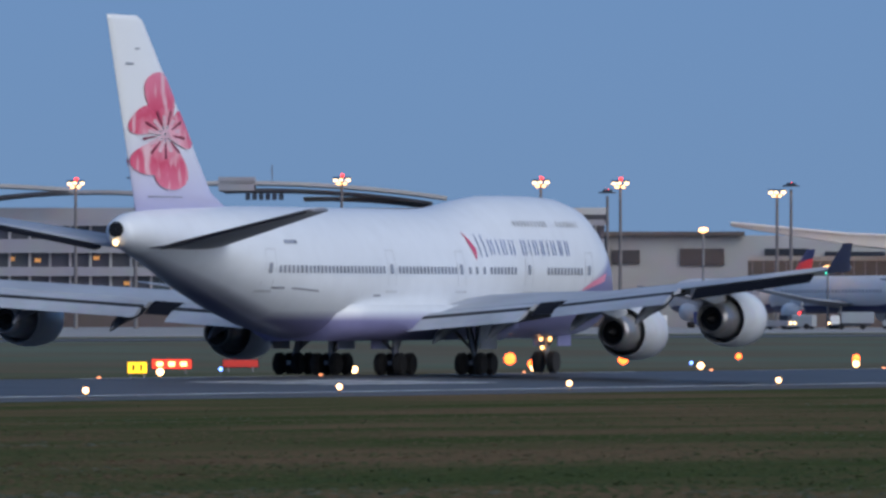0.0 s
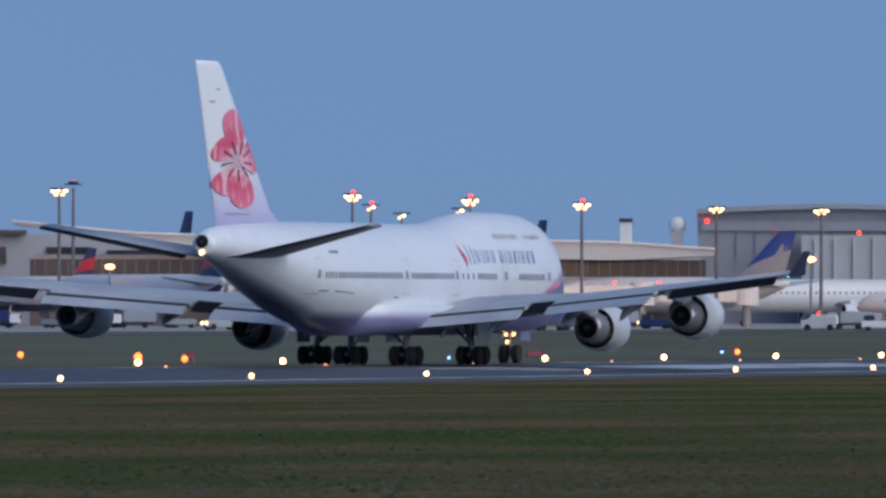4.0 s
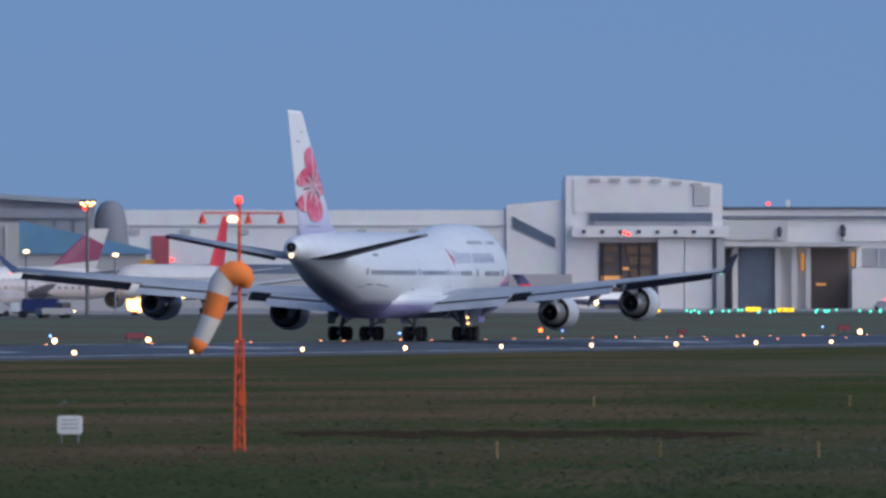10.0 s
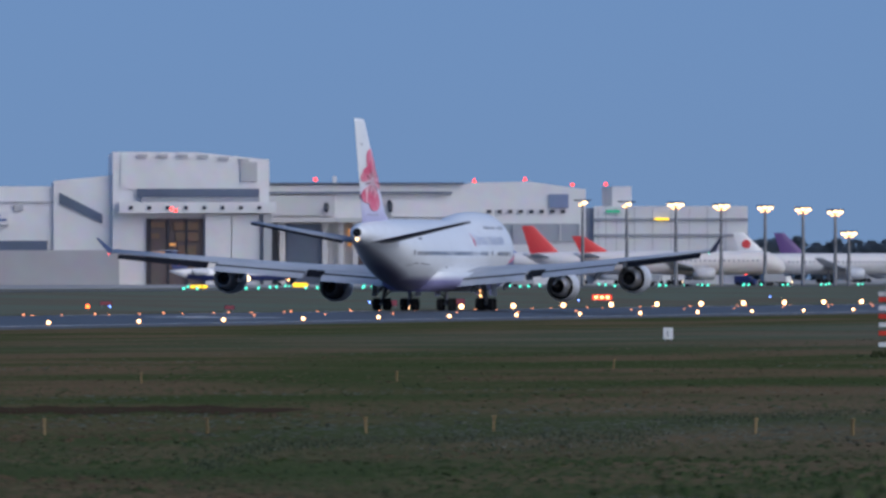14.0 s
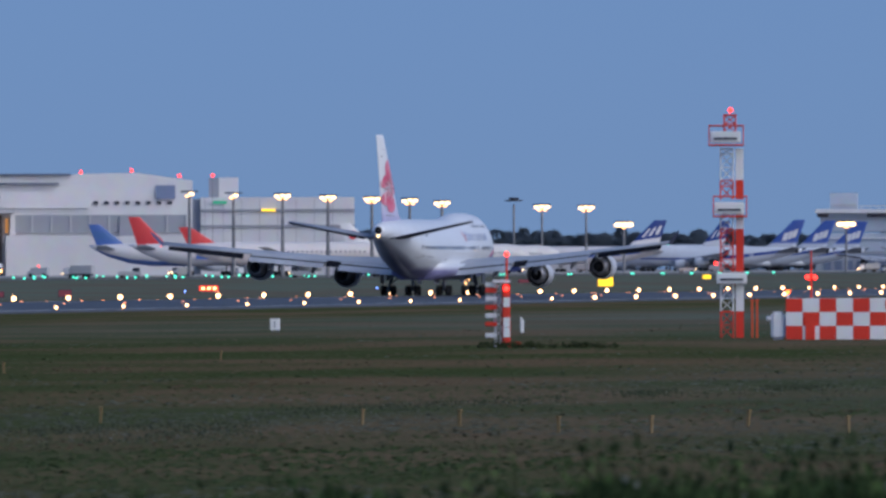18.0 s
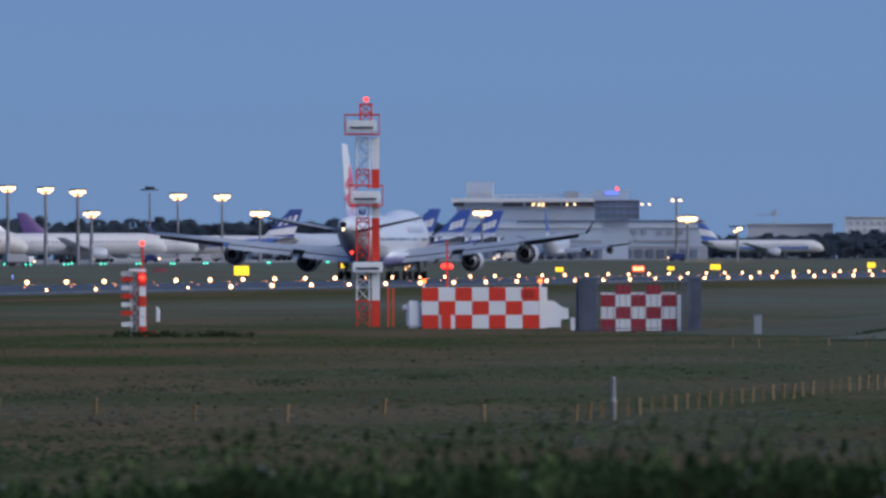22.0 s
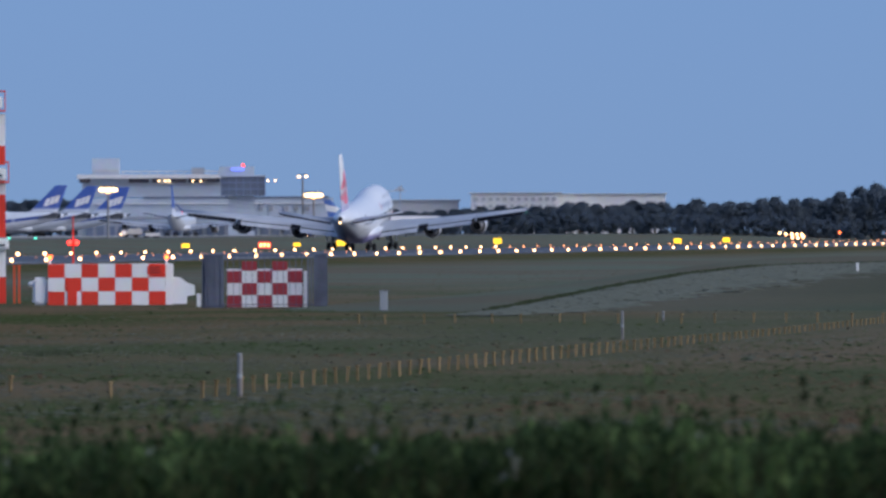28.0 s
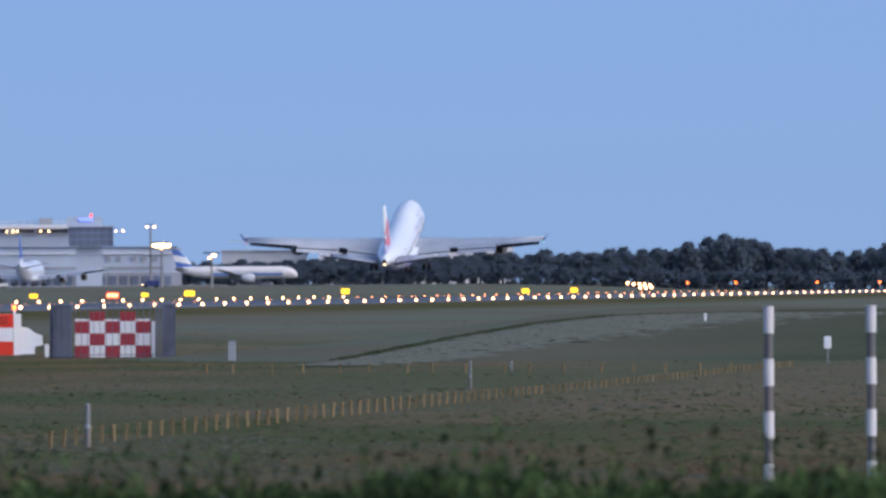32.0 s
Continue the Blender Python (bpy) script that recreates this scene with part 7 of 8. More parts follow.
def build_signs():
    """Lit guidance signs along the runway and taxiways."""
    rows = [("y", 80.70, 2042, 26, 18), ("y", 83.04, 2724, 18, 10), ("y", 82.82, 2641, 12, 7), ("y", 84.70, 3300, 13, 9), ("y", 84.94, 3500, 12, 9), ("y", 83.81, 3062, 14, 10), ("r", 82.66, 2500, 22, 12),
            ("r", 78.74, 1690, 34, 10), ("r", 66.26, 760, 70, 18), ("e", 66.60, 780, 62, 14), ("y", 66.09, 700, 34, 22), ("d", 68.07, 840, 44, 12), ("y", 73.41, 1500, 36, 8), ("y", 77.41, 2000, 30, 7), ("d", 76.29, 1392, 36, 8), ("d", 78.03, 1480, 40, 16),
            ("y", 82.27, 2454, 14, 8), ("d", 69.9, 900, 30, 14), ("d", 74.2, 1100, 60, 14), ("d", 71.6, 960, 50, 14), ("d", 76.9, 1300, 30, 8), ("y", 77.25, 2050, 26, 8), ("d", 77.7, 1450, 36, 14), ("y", 81.2, 2400, 14, 8), ("y", 76.75, 1900, 30, 6), ("d", 80.3, 2100, 40, 8)]
    for kind, b, far, w, h in rows:
        p = spot(b, far)
        k = far / 20526
        W, Hh = w * k * (0.55 if kind == "d" else 1.0), max(0.4, h * k * (0.7 if kind == "d" else 0.9))
        name = {"y": "lit yellow taxiway guidance sign", "r": "lit red runway guidance sign", "d": "dark red runway sign board", "e": "dim lit red runway sign board"}[kind]
        s = thing("guidance_sign", name + " beside the pavement", "airfield sign", "guidance signs", m=pose(p.x, p.y, swell(p.x, p.y), 0, 0, -b))
        for x in (-W * 0.35, W * 0.35):
            part("leg", tube((x, 0, 0), (x, 0, 0.4), 0.05), STEEL, s)
        part("face", box((0, 0, 0.35 + Hh / 2), (W, 0.25, Hh), bevel=0.03), {"y": L_YELLOW, "r": L_SIGNRED, "d": DOOR_RED, "e": L_DIMRED}[kind], s, "sign face")
        part("frame", box((0, 0.16, 0.35 + Hh / 2), (W + 0.1, 0.06, Hh + 0.1)), DARK, s)
        if kind == "r":
            for i in range(3):
                part("writing_bar", box((-W * 0.3 + W * 0.3 * i, -0.14, 0.35 + Hh / 2), (W * 0.16, 0.02, Hh * 0.5)), L_WARM, s, "lit writing bar")
        if kind == "y":
            for i in range(2 if w > 28 else 0):
                part("writing_bar", box((-W * 0.2 + W * 0.4 * i, -0.14, 0.35 + Hh / 2), (W * 0.1, 0.02, Hh * 0.5)), SOOT_SHADE, s)


def build_taxi_lights():
    first = thing("taxiway_light", "small green taxiway light on a short stem", "taxiway light", "green taxiway lights")
    part("stem", tube((0, 0, 0), (0, 0, 0.25), 0.05), STEEL, first)
    part("lamp", ball((0, 0, 0.38), 0.26, n=1), L_GREEN, first)
    rng = random.Random(8)
    pts = [(1350 + 22 * i, 424 + (3 if i % 2 else 0)) for i in range(70)]
    pts += [(1500 + 26 * i + rng.uniform(-6, 6), 452 + rng.uniform(-3, 3)) for i in range(40)] + [(1620 + 30 * i + rng.uniform(-8, 8), 486 + rng.uniform(-4, 4)) for i in range(30)]
    pts = [p for p in pts if p[0] > 4.2 * p[1]]
    for i, (x, y) in enumerate(pts):
        m = pose(x, y, swell(x, y))
        if i == 0:
            first.matrix_basis = m
        else:
            copy_thing(first, m)
    blue = thing("taxiway_edge_light", "small blue taxiway edge light on a stem", "taxiway light", "blue taxiway edge lights")
    part("stem", tube((0, 0, 0), (0, 0, 0.25), 0.04), STEEL, blue)
    part("lamp", ball((0, 0, 0.35), 0.13, n=1), L_BLUE, blue)
    for i, (x, y) in enumerate(((690, 300), (790, 306), (1010, 318), (1100, 320), (1330, 324), (1500, 330), (1640, 330), (1820, 335), (880, 300), (1230, 318))):
        m = pose(x, y, swell(x, y))
        if i == 0:
            blue.matrix_basis = m
        else:
            copy_thing(blue, m)
    # approach lamps on low frames at the far end, and red end lights
    bar = thing("approach_light_bar", "cluster of bright approach lamps on a low frame", "approach lights", m=pose(*spot(85.27, 3650), 0, 0, -85.27))
    part("frame", box((0, 0, 1.0), (9.0, 0.3, 0.2)), STEEL, bar)
    for x in (-4, 0, 4):
        part("leg", tube((x, 0, 0), (x, 0, 2.6), 0.12), STEEL, bar)
    for x, z in ((-4.2, 2.6), (-2.2, 2.2), (-0.4, 2.2), (1.2, 2.1), (2.8, 2.0), (-0.2, 1.1), (1.6, 1.0), (3.2, 1.2)):
        part("lamp", ball((x, -0.3, z), 0.42, n=2), L_EDGE, bar, "bright approach lamp")
    for i, b in enumerate((85.738, 86.14, 86.45, 85.5)):
        s = thing("obstruction_lamp", "small orange lamp on a short pole", "lamp", "orange lamps", m=pose(*spot(b, 3700), 0, 0, -b))
        part("pole", tube((0, 0, 0), (0, 0, 2.4), 0.12), STEEL, s)
        part("lamp", ball((0, 0, 2.6), 0.38, n=2), L_ORANGE, s)
    # orange wig-wag lights at the runway entries
    for i, (b, far, r) in enumerate(((67.93, 850, 0.55), (68.04, 800, 0.4), (68.49, 860, 0.5), (69.64, 900, 0.38), (69.06, 910, 0.3), (69.87, 880, 0.3), (67.3, 850, 0.35), (72.6, 1050, 0.3), (76.2, 1350, 0.3))):
        p = spot(b, far)
        s = thing("guard_light", "glowing orange runway guard light on a post", "runway light", "runway guard lights", m=pose(p.x, p.y, swell(p.x, p.y), 0, 0, -b))
        part("post", tube((0, 0, -0.02), (0, 0, 0.3), 0.06), STEEL, s)
        part("lamp", ball((0, 0, 0.28 + r * 0.5), r * 0.8), L_ORANGE, s)


def build_beacons():
    """Red roof beacons on the hangars and blocks."""
    for b, z, far in ((75.546, 11.3, 2788.4), (76.615, 16.5, 2774), (76.635, 16.2, 2774), (77.325, 22.0, 2830), (78.11, 21.7, 2830), (78.36, 22.0, 2830), (78.595, 21.0, 2840), (78.76, 21.1, 2990), (74.38, 11.3, 2788.4), (73.2, 15.3, 2285), (72.8, 15.0, 2299.6), (72.45, 17.0, 2299.6), (73.95, 17.0, 2299.6)):
        far = 2885 if b > 77.1 and far > 2700 and b < 78.7 else far
        s = Site("roof_beacon", "small red beacon on a building's roof", "beacon", b, far, 2200 if far > 2700 else 1700)
        tagged(s.ob, group="roof beacons")
        h = s.h(z)
        part("stem", tube((0, 0, 0 if b > 77.1 else h - 1.5), (0, 0, h), 0.06), STEEL, s.ob)
        part("lamp", ball((0, 0, h), 0.42, n=2), L_RED, s.ob)
    s = Site("roof_vent", "white roof vent on the hangar", "vent", 77.42, 2870, 2200)
    part("vent", box((0, 0, s.h(22.7) / 2), (1.0, 1.0, s.h(22.7)), bevel=0.1), WALL, s.ob)

# ---- plants ----


def leaf_material(name, a, b):
    m = bpy.data.materials.new(name)
    m.use_nodes = True
    n, l = m.node_tree.nodes, m.node_tree.links
    p = n["Principled BSDF"]
    p.inputs["Roughness"].default_value = 0.9
    p.inputs["Specular IOR Level"].default_value = 0.08
    geo = n.new("ShaderNodeNewGeometry")
    mix = n.new("ShaderNodeMix")
    mix.data_type = "RGBA"
    mix.inputs[6].default_value, mix.inputs[7].default_value = (*a, 1), (*b, 1)
    l.new(geo.outputs["Random Per Island"], mix.inputs[0])
    l.new(mix.outputs[2], p.inputs["Base Color"])
    thin = n.new("ShaderNodeBsdfTranslucent")          # leaves let half of the light through
    l.new(mix.outputs[2], thin.inputs["Color"])
    both = n.new("ShaderNodeMixShader")
    both.inputs[0].default_value = 0.45
    l.new(p.outputs[0], both.inputs[1])
    l.new(thin.outputs[0], both.inputs[2])
    l.new(both.outputs[0], n["Material Output"].inputs["Surface"])
    return m


# pale blue of the distance haze is painted into these leaves
HAZE_LEAF = leaf_material("far_foliage_hazed", (0.15, 0.20, 0.26), (0.16, 0.21, 0.27))
WEED_LEAF = leaf_material("weed_leaf", (0.012, 0.026, 0.010), (0.050, 0.082, 0.032))
WEED_LIGHT = leaf_material("weed_leaf_light", (0.052, 0.096, 0.032), (0.128, 0.195, 0.074))
BARK = material("bark", (0.10, 0.08, 0.06), 0.9, grain=0.4, scale=4)
PALE = leaf_material("pale_blossom", (0.20, 0.21, 0.19), (0.34, 0.35, 0.32))
HERB = leaf_material("pale_herb", (0.13, 0.14, 0.11), (0.26, 0.27, 0.23))
RIM = leaf_material("rim_grass", (0.044, 0.062, 0.030), (0.064, 0.084, 0.042))
SHRUB_LEAF = leaf_material("shrub_leaf", (0.045, 0.062, 0.026), (0.075, 0.095, 0.045))
BED_LEAF = leaf_material("herb_bed_leaf", (0.045, 0.062, 0.034), (0.105, 0.120, 0.078))
BARE_SOIL = material("bare_soil", (0.066, 0.046, 0.033), 1.0, grain=0.4, scale=0.5, dirt=(0.056, 0.044, 0.030))
BARE_SOIL.node_tree.nodes["Principled BSDF"].inputs["Specular IOR Level"].default_value = 0.0
TUFT = leaf_material("dry_tuft", (0.055, 0.060, 0.028), (0.085, 0.076, 0.038))


class Soup:
    """Loose leaf faces, gathered and made into one mesh at the end."""

    def __init__(self):
        self.v, self.f = [], []

    def face(self, *pts):
        k = len(self.v)
        self.v.extend(tuple(p) for p in pts)
        self.f.append(tuple(range(k, k + len(pts))))

    def made(self, name, mat, parent=None, heart=None):
        """heart: the height of the crown's heart, from which its leaves are turned outwards."""
        me = bpy.data.meshes.new(name)
        me.from_pydata(self.v, [], self.f)
        me.materials.append(mat)
        if heart is not None:
            v = np.array(self.v) - np.array((0.0, 0.0, heart))
            me.shade_smooth()
            me.normals_split_custom_set_from_vertices((v / (np.linalg.norm(v, axis=1)[:, None] + 1e-6)).tolist())
        ob = new(name, me)
        ob.parent = parent
        return ob


def clump(bm, c, r, rng, n=14, leaf=1.0):
    """A knot of leaf blades round c, dense at its heart."""
    if leaf < 1.0:
        core = [Vector(c) + Vector((math.cos(a) * math.cos(e), math.sin(a) * math.cos(e), math.sin(e))) * r * 0.55 for e in (-0.9, 0.0, 0.9) for a in [k * math.pi / 3 + e for k in range(6)]]
        for i in range(2):
            for k in range(6):
                bm.face(core[6 * i + k], core[6 * i + (k + 1) % 6], core[6 * i + 6 + (k + 1) % 6], core[6 * i + 6 + k])
        bm.face(*core[12:])
    for _ in range(n):
        d = Vector((rng.gauss(0, 1), rng.gauss(0, 1), rng.gauss(0, 0.8))).normalized()
        p = Vector(c) + d * r * rng.uniform(0.35, 1.0)
        u = Vector((rng.gauss(0, 1), rng.gauss(0, 1), rng.gauss(0, 1))).normalized() * r * leaf * rng.uniform(0.2, 0.4)
        v = u.orthogonal().normalized() * r * leaf * rng.uniform(0.2, 0.4)
        bm.face(p - u, p + v, p + u, p - v)


def build_tree(name, label, height, spread, rng, m):
    t = thing(name, label, "tree", "trees on the far edge", m=m)
    bm = tube((0, 0, 0), (0.1, 0, height * 0.55), 0.28 + height * 0.012, 0.14, n=7)
    for k in range(4):
        a = rng.uniform(0, 6.28)
        tube((0, 0, height * (0.3 + 0.07 * k)), (spread * 0.45 * math.cos(a), spread * 0.45 * math.sin(a), height * (0.55 + 0.08 * k)), 0.12, 0.05, bm=bm, n=5)
    part("trunk", bm, BARK, t)
    bm = Soup()
    for k in range(240):
        a, u = rng.uniform(0, 6.28), rng.random()
        z = height * (0.25 + 0.72 * u)
        w = spread * math.sin(math.pi * min(1, 0.25 + 0.72 * u)) ** 0.7 * rng.uniform(0.4, 1.0)
        clump(bm, (w * math.cos(a), w * math.sin(a), z), height * rng.uniform(0.035, 0.075), rng, 26, 0.7)
    bm.made("crown", HAZE_LEAF, t, -height)
    return t


def build_far_woods():
    rng = random.Random(11)
    kinds = []
    for h, w in ((14, 5.2), (17, 5.8), (12, 6.0), (19, 5.2)):
        kinds.append(build_tree("tree", "broad-leaved tree in the far wood, haze blue in its leaf colour", h, w, rng, pose(0, 0, 0)))
    # skyline height by bearing, as read at 3600 m
    sky = [(79.5, 15.6), (80.3, 15.0), (81.0, 15.2), (81.6, 14.0), (82.6, 10.0), (83.4, 9.8), (84.1, 11.8), (84.8, 12.8), (85.2, 13.0), (85.42, 14.4), (85.55, 16.6), (85.68, 17.8), (85.82, 17.2), (85.95, 14.6), (86.2, 13.2), (86.5, 14.8), (87.0, 14.0), (88.0, 13.0)]
    first = set()
    for row, far in ((0, 4380), (1, 4440), (2, 4500)):
        b = 79.4 + 0.02 * row
        while b < 87.6:
            if 81.2 < b < 83.6 and row < 1:
                b += 0.3
                continue
            z = np.interp(b, [s[0] for s in sky], [s[1] for s in sky])
            want = lift(z + 0.6, 3600, far)
            p = spot(b, far + rng.uniform(-20, 20))
            g = swell(p.x, p.y)
            i = rng.randrange(4)
            size = (want - g) / (14, 17, 12, 19)[i] * rng.uniform(0.82, 1.02) * (0.9 if row < 2 else 1.0)
            m = pose(p.x, p.y, g, 0, 0, rng.uniform(0, 360)) @ Matrix.Diagonal((max(1.0, size), max(1.0, size), size, 1))
            if i not in first:
                first.add(i)
                kinds[i].matrix_basis = m
            else:
                c = copy_thing(kinds[i], m)
                c.matrix_basis = m
            b += rng.uniform(0.058, 0.098)
    # low undergrowth that closes the wood's foot, in the same haze-tinted leaf colour
    bm = Soup()
    b = 79.3
    while b < 88:
        p = spot(b, 4340 + rng.uniform(-15, 15))
        g = swell(p.x, p.y)
        for k in range(4):
            clump(bm, (p.x + rng.uniform(-6, 6), p.y + rng.uniform(-6, 6), g + rng.uniform(0.5, 6.5)), rng.uniform(1.6, 2.8), rng, 40, 0.6)
        b += 0.02
    tagged(bm.made("undergrowth", HAZE_LEAF, None, -9000.0), "dense undergrowth at the wood's foot, haze blue in its leaf colour", "bushes", kind="stuff")


def build_weeds():
    """Tall weeds and bushes on the bank before the camera."""
    rng = random.Random(21)
    dark, light, pale, stems = Soup(), Soup(), Soup(), Soup()
    for i in range(20000):
        b = rng.uniform(76.5, 89.5)
        far = rng.uniform(70, 98)
        dens = np.interp(b, [76.5, 78.6, 79.2, 79.8, 81, 90], [0.02, 0.05, 0.2, 0.75, 1.0, 1.0])
        if rng.random() > dens:
            continue
        p = spot(b, far)
        g = swell(p.x, p.y)
        low = np.interp(b, [76.5, 78.5, 80, 82, 83.5, 90], [-442, -428, -408, -380, -362, -358])
        bump = 34 * (noise.noise(Vector((b * 2.2, 0.3, 0))) + 0.7 * noise.noise(Vector((b * 7.0, 1.7, 0)))) + 70 * max(0.0, noise.noise(Vector((b * 3.1, 5.2, far * 0.25))) - 0.33)
        tip = EYE[2] + far * (low + bump - abs(rng.gauss(0, 22))) / 20526
        tall = rng.random()
        if tall > 0.965:
            tip += far * rng.uniform(25, 110) / 20526
        h = max(0.25, tip - g)
        n = 9
        bm = light if noise.noise(Vector((p.x * 0.5, p.y * 0.9, 2.2))) + rng.uniform(-0.2, 0.2) > 0.18 else dark
        foot = p + Vector((0, 0, g))
        stems.face(foot + Vector((-0.012, 0, 0)), foot + Vector((0.012, 0, 0)), foot + Vector((rng.uniform(-.05, .05), rng.uniform(-.05, .05), h)))
        stems.face(foot + Vector((0, -0.012, 0)), foot + Vector((0, 0.012, 0)), foot + Vector((rng.uniform(-.05, .05), rng.uniform(-.05, .05), h)))
        for k in range(n):
            z = g + h * (0.25 + 0.75 * (k + rng.random()) / n)
            a = rng.uniform(0, 6.28)
            ln = rng.uniform(0.08, 0.20) * (1.15 - 0.6 * k / n)
            d = Vector((math.cos(a), math.sin(a), rng.uniform(0.3, 1.8))).normalized()
            side = d.cross(Vector((0, 0, 1))).normalized() * ln * 0.26
            base = Vector((p.x, p.y, z))
            bm.face(base, base + d * ln * 0.5 + side, base + d * ln, base + d * ln * 0.5 - side)
        if rng.random() < 0.003 + 0.012 * (noise.noise(Vector((b * 3, 9.1, 0))) > 0.25):
            for k in range(8):
                q = p + Vector((rng.uniform(-0.05, 0.05), rng.uniform(-0.05, 0.05), g + h + rng.uniform(-0.22, 0.04)))
                u = Vector((rng.gauss(0, 1), rng.gauss(0, 1), rng.gauss(0, 1))).normalized() * 0.022
                v = u.orthogonal()
                pale.face(q - u, q + v, q + u, q - v)
    tagged(dark.made("weeds", WEED_LEAF), "dense dark green weeds on the near bank", "weeds", kind="stuff")
    tagged(light.made("weeds", WEED_LIGHT), "brighter green weeds on the near bank", "weeds", kind="stuff")
    tagged(pale.made("weed_blossoms", PALE), "pale blossoms among the near weeds", "blossoms", kind="stuff")
    tagged(stems.made("weed_stems", TUFT), "thin stems of the near weeds", "weeds", kind="stuff")


def tuft_field(name, mat, label, category, feet, high, wide, rng):
    """Many low tussocks in one mesh, each a ragged four-sided tuft; feet, high and wide: one row a tuft."""
    feet, high, wide = (np.asarray(q, dtype=float) for q in (feet, high, wide))
    n = len(feet)
    a = rng.uniform(0, 2 * np.pi, n)[:, None] + np.arange(4) * np.pi / 2 + rng.uniform(-0.5, 0.5, (n, 4))
    r = wide[:, None] * rng.uniform(0.6, 1.4, (n, 4))
    ring = feet[:, None, :] + np.stack([r * np.cos(a), r * np.sin(a), np.full((n, 4), -0.015)], 2)
    tip = feet + np.stack([rng.normal(0, 0.3, n) * wide, rng.normal(0, 0.3, n) * wide, high], 1)
    faces = (np.arange(n)[:, None, None] * 5 + np.array([[0, 1, 4], [1, 2, 4], [2, 3, 4], [3, 0, 4]])[None]).reshape(-1, 3)
    me = bpy.data.meshes.new(name)
    me.from_pydata(np.concatenate([ring, tip[:, None, :]], 1).reshape(-1, 3).tolist(), [], faces.tolist())
    me.materials.append(mat)
    return tagged(new(name, me), label, category, kind="stuff")


GRASS_GREEN = leaf_material("grass_green", (0.050, 0.076, 0.030), (0.066, 0.097, 0.040))
GRASS_OLIVE = leaf_material("grass_olive", (0.075, 0.078, 0.042), (0.098, 0.098, 0.052))
GRASS_DRY = leaf_material("grass_dry", (0.112, 0.082, 0.052), (0.144, 0.104, 0.066))
GRASS_GREY = leaf_material("grass_grey", (0.090, 0.098, 0.074), (0.116, 0.124, 0.096))
GRASS_STRAW = leaf_material("grass_straw", (0.170, 0.192, 0.158), (0.225, 0.250, 0.210))
GRASS_PALE = leaf_material("grass_pale", (0.095, 0.112, 0.086), (0.135, 0.152, 0.122))


def build_tussocks():
    """Rough grass in tufts over the airfield, in drifts of green, olive, dry and pale growth."""
    rng = np.random.RandomState(31)
    drifts = {"green": [], "olive": [], "dry": [], "pale": [], "grey": []}
    for u, b, pick, h in zip(rng.uniform(0, 1, 120000), rng.uniform(64, 88, 120000), rng.normal(0, 0.10, 120000), rng.uniform(0.5, 1.0, 120000)):
        far = 1 / (1 / 118 - u * (1 / 118 - 1 / 1150))
        p = spot(b, far)
        if p.y > NEAR - 7:
            continue
        g = swell(p.x, p.y)
        v = noise.noise(Vector((p.x * 0.022, p.y * 0.05, 3.1))) + 0.6 * noise.noise(Vector((p.x * 0.09, p.y * 0.2, 8.4))) + pick
        flower = noise.noise(Vector((p.x * 0.03, p.y * 0.07, 15.7)))
        stand_tall = 0.6 + 0.9 * max(0.0, noise.noise(Vector((p.x * 0.12, p.y * 0.3, 5.5)))) + (0.5 if h > 0.985 else 0.0)
        low = 1.0 if p.y < 110 else 0.62                 # mown closer towards the runway
        kind = "pale" if flower > 0.2 and pick > 0.02 else "green" if v < -0.05 else "olive" if v < 0.17 else "dry"
        if p.x > 170 and p.y < 58 and kind != "pale" and flower + v > 0.35 - 0.5 * smooth(200, 440, p.x):
            kind = "grey"
        drifts[kind].append((p.x, p.y, g, 0.040 * h * stand_tall * low, 0.10 + 0.12 * h))
    for kind, mat, label in (("green", GRASS_GREEN, "drifts of green rough grass on the airfield"), ("olive", GRASS_OLIVE, "drifts of olive rough grass on the airfield"),
                             ("dry", GRASS_DRY, "drifts of dry brown grass on the airfield"), ("pale", GRASS_PALE, "drifts of pale flowering grass on the airfield"),
                             ("grey", GRASS_GREY, "drifts of grey-green seeding grass on the airfield")):
        q = np.array(drifts[kind])
        tuft_field("grass_tufts", mat, label, "grass", q[:, :3], q[:, 3], q[:, 4], rng)
    # dark tall grass along the mound's rim, and the pale short growth on the slope below it
    n = 3600
    x = 492 + 338 * rng.uniform(0, 1, n)
    line = np.interp(x, [478, 519, 555, 588, 615, 640, 830], [53.2, 54.7, 55.0, 54.4, 52.8, 47.0, 10.0])
    y = line + rng.normal(0, 0.22, n)
    feet = [(a, b, swell(a, b) + 0.03) for a, b in zip(x, y)]
    tuft_field("tall_grass", RIM, "dark tall grass along the rim of the mound", "grass", feet, rng.uniform(0.03, 0.07, n), rng.uniform(0.10, 0.20, n), rng)
    n = 9000
    x = 462 + 170 * rng.uniform(0, 1, n) ** 1.2
    line = np.interp(x, [462, 519, 555, 588, 615, 640, 700], [51.6, 53.6, 54.0, 53.4, 51.4, 45.0, 34.0])
    y = line - np.abs(rng.normal(0, 1, n)) * np.interp(x, [462, 520, 600, 660], [0.6, 1.7, 3.2, 4.0])
    feet = [(a, b, swell(a, b) + 0.06) for a, b in zip(x, y)]
    tuft_field("short_grass", GRASS_STRAW, "pale short grass on the slope of the mound", "grass", feet, rng.uniform(0.02, 0.06, n), rng.uniform(0.40, 0.80, n), rng)


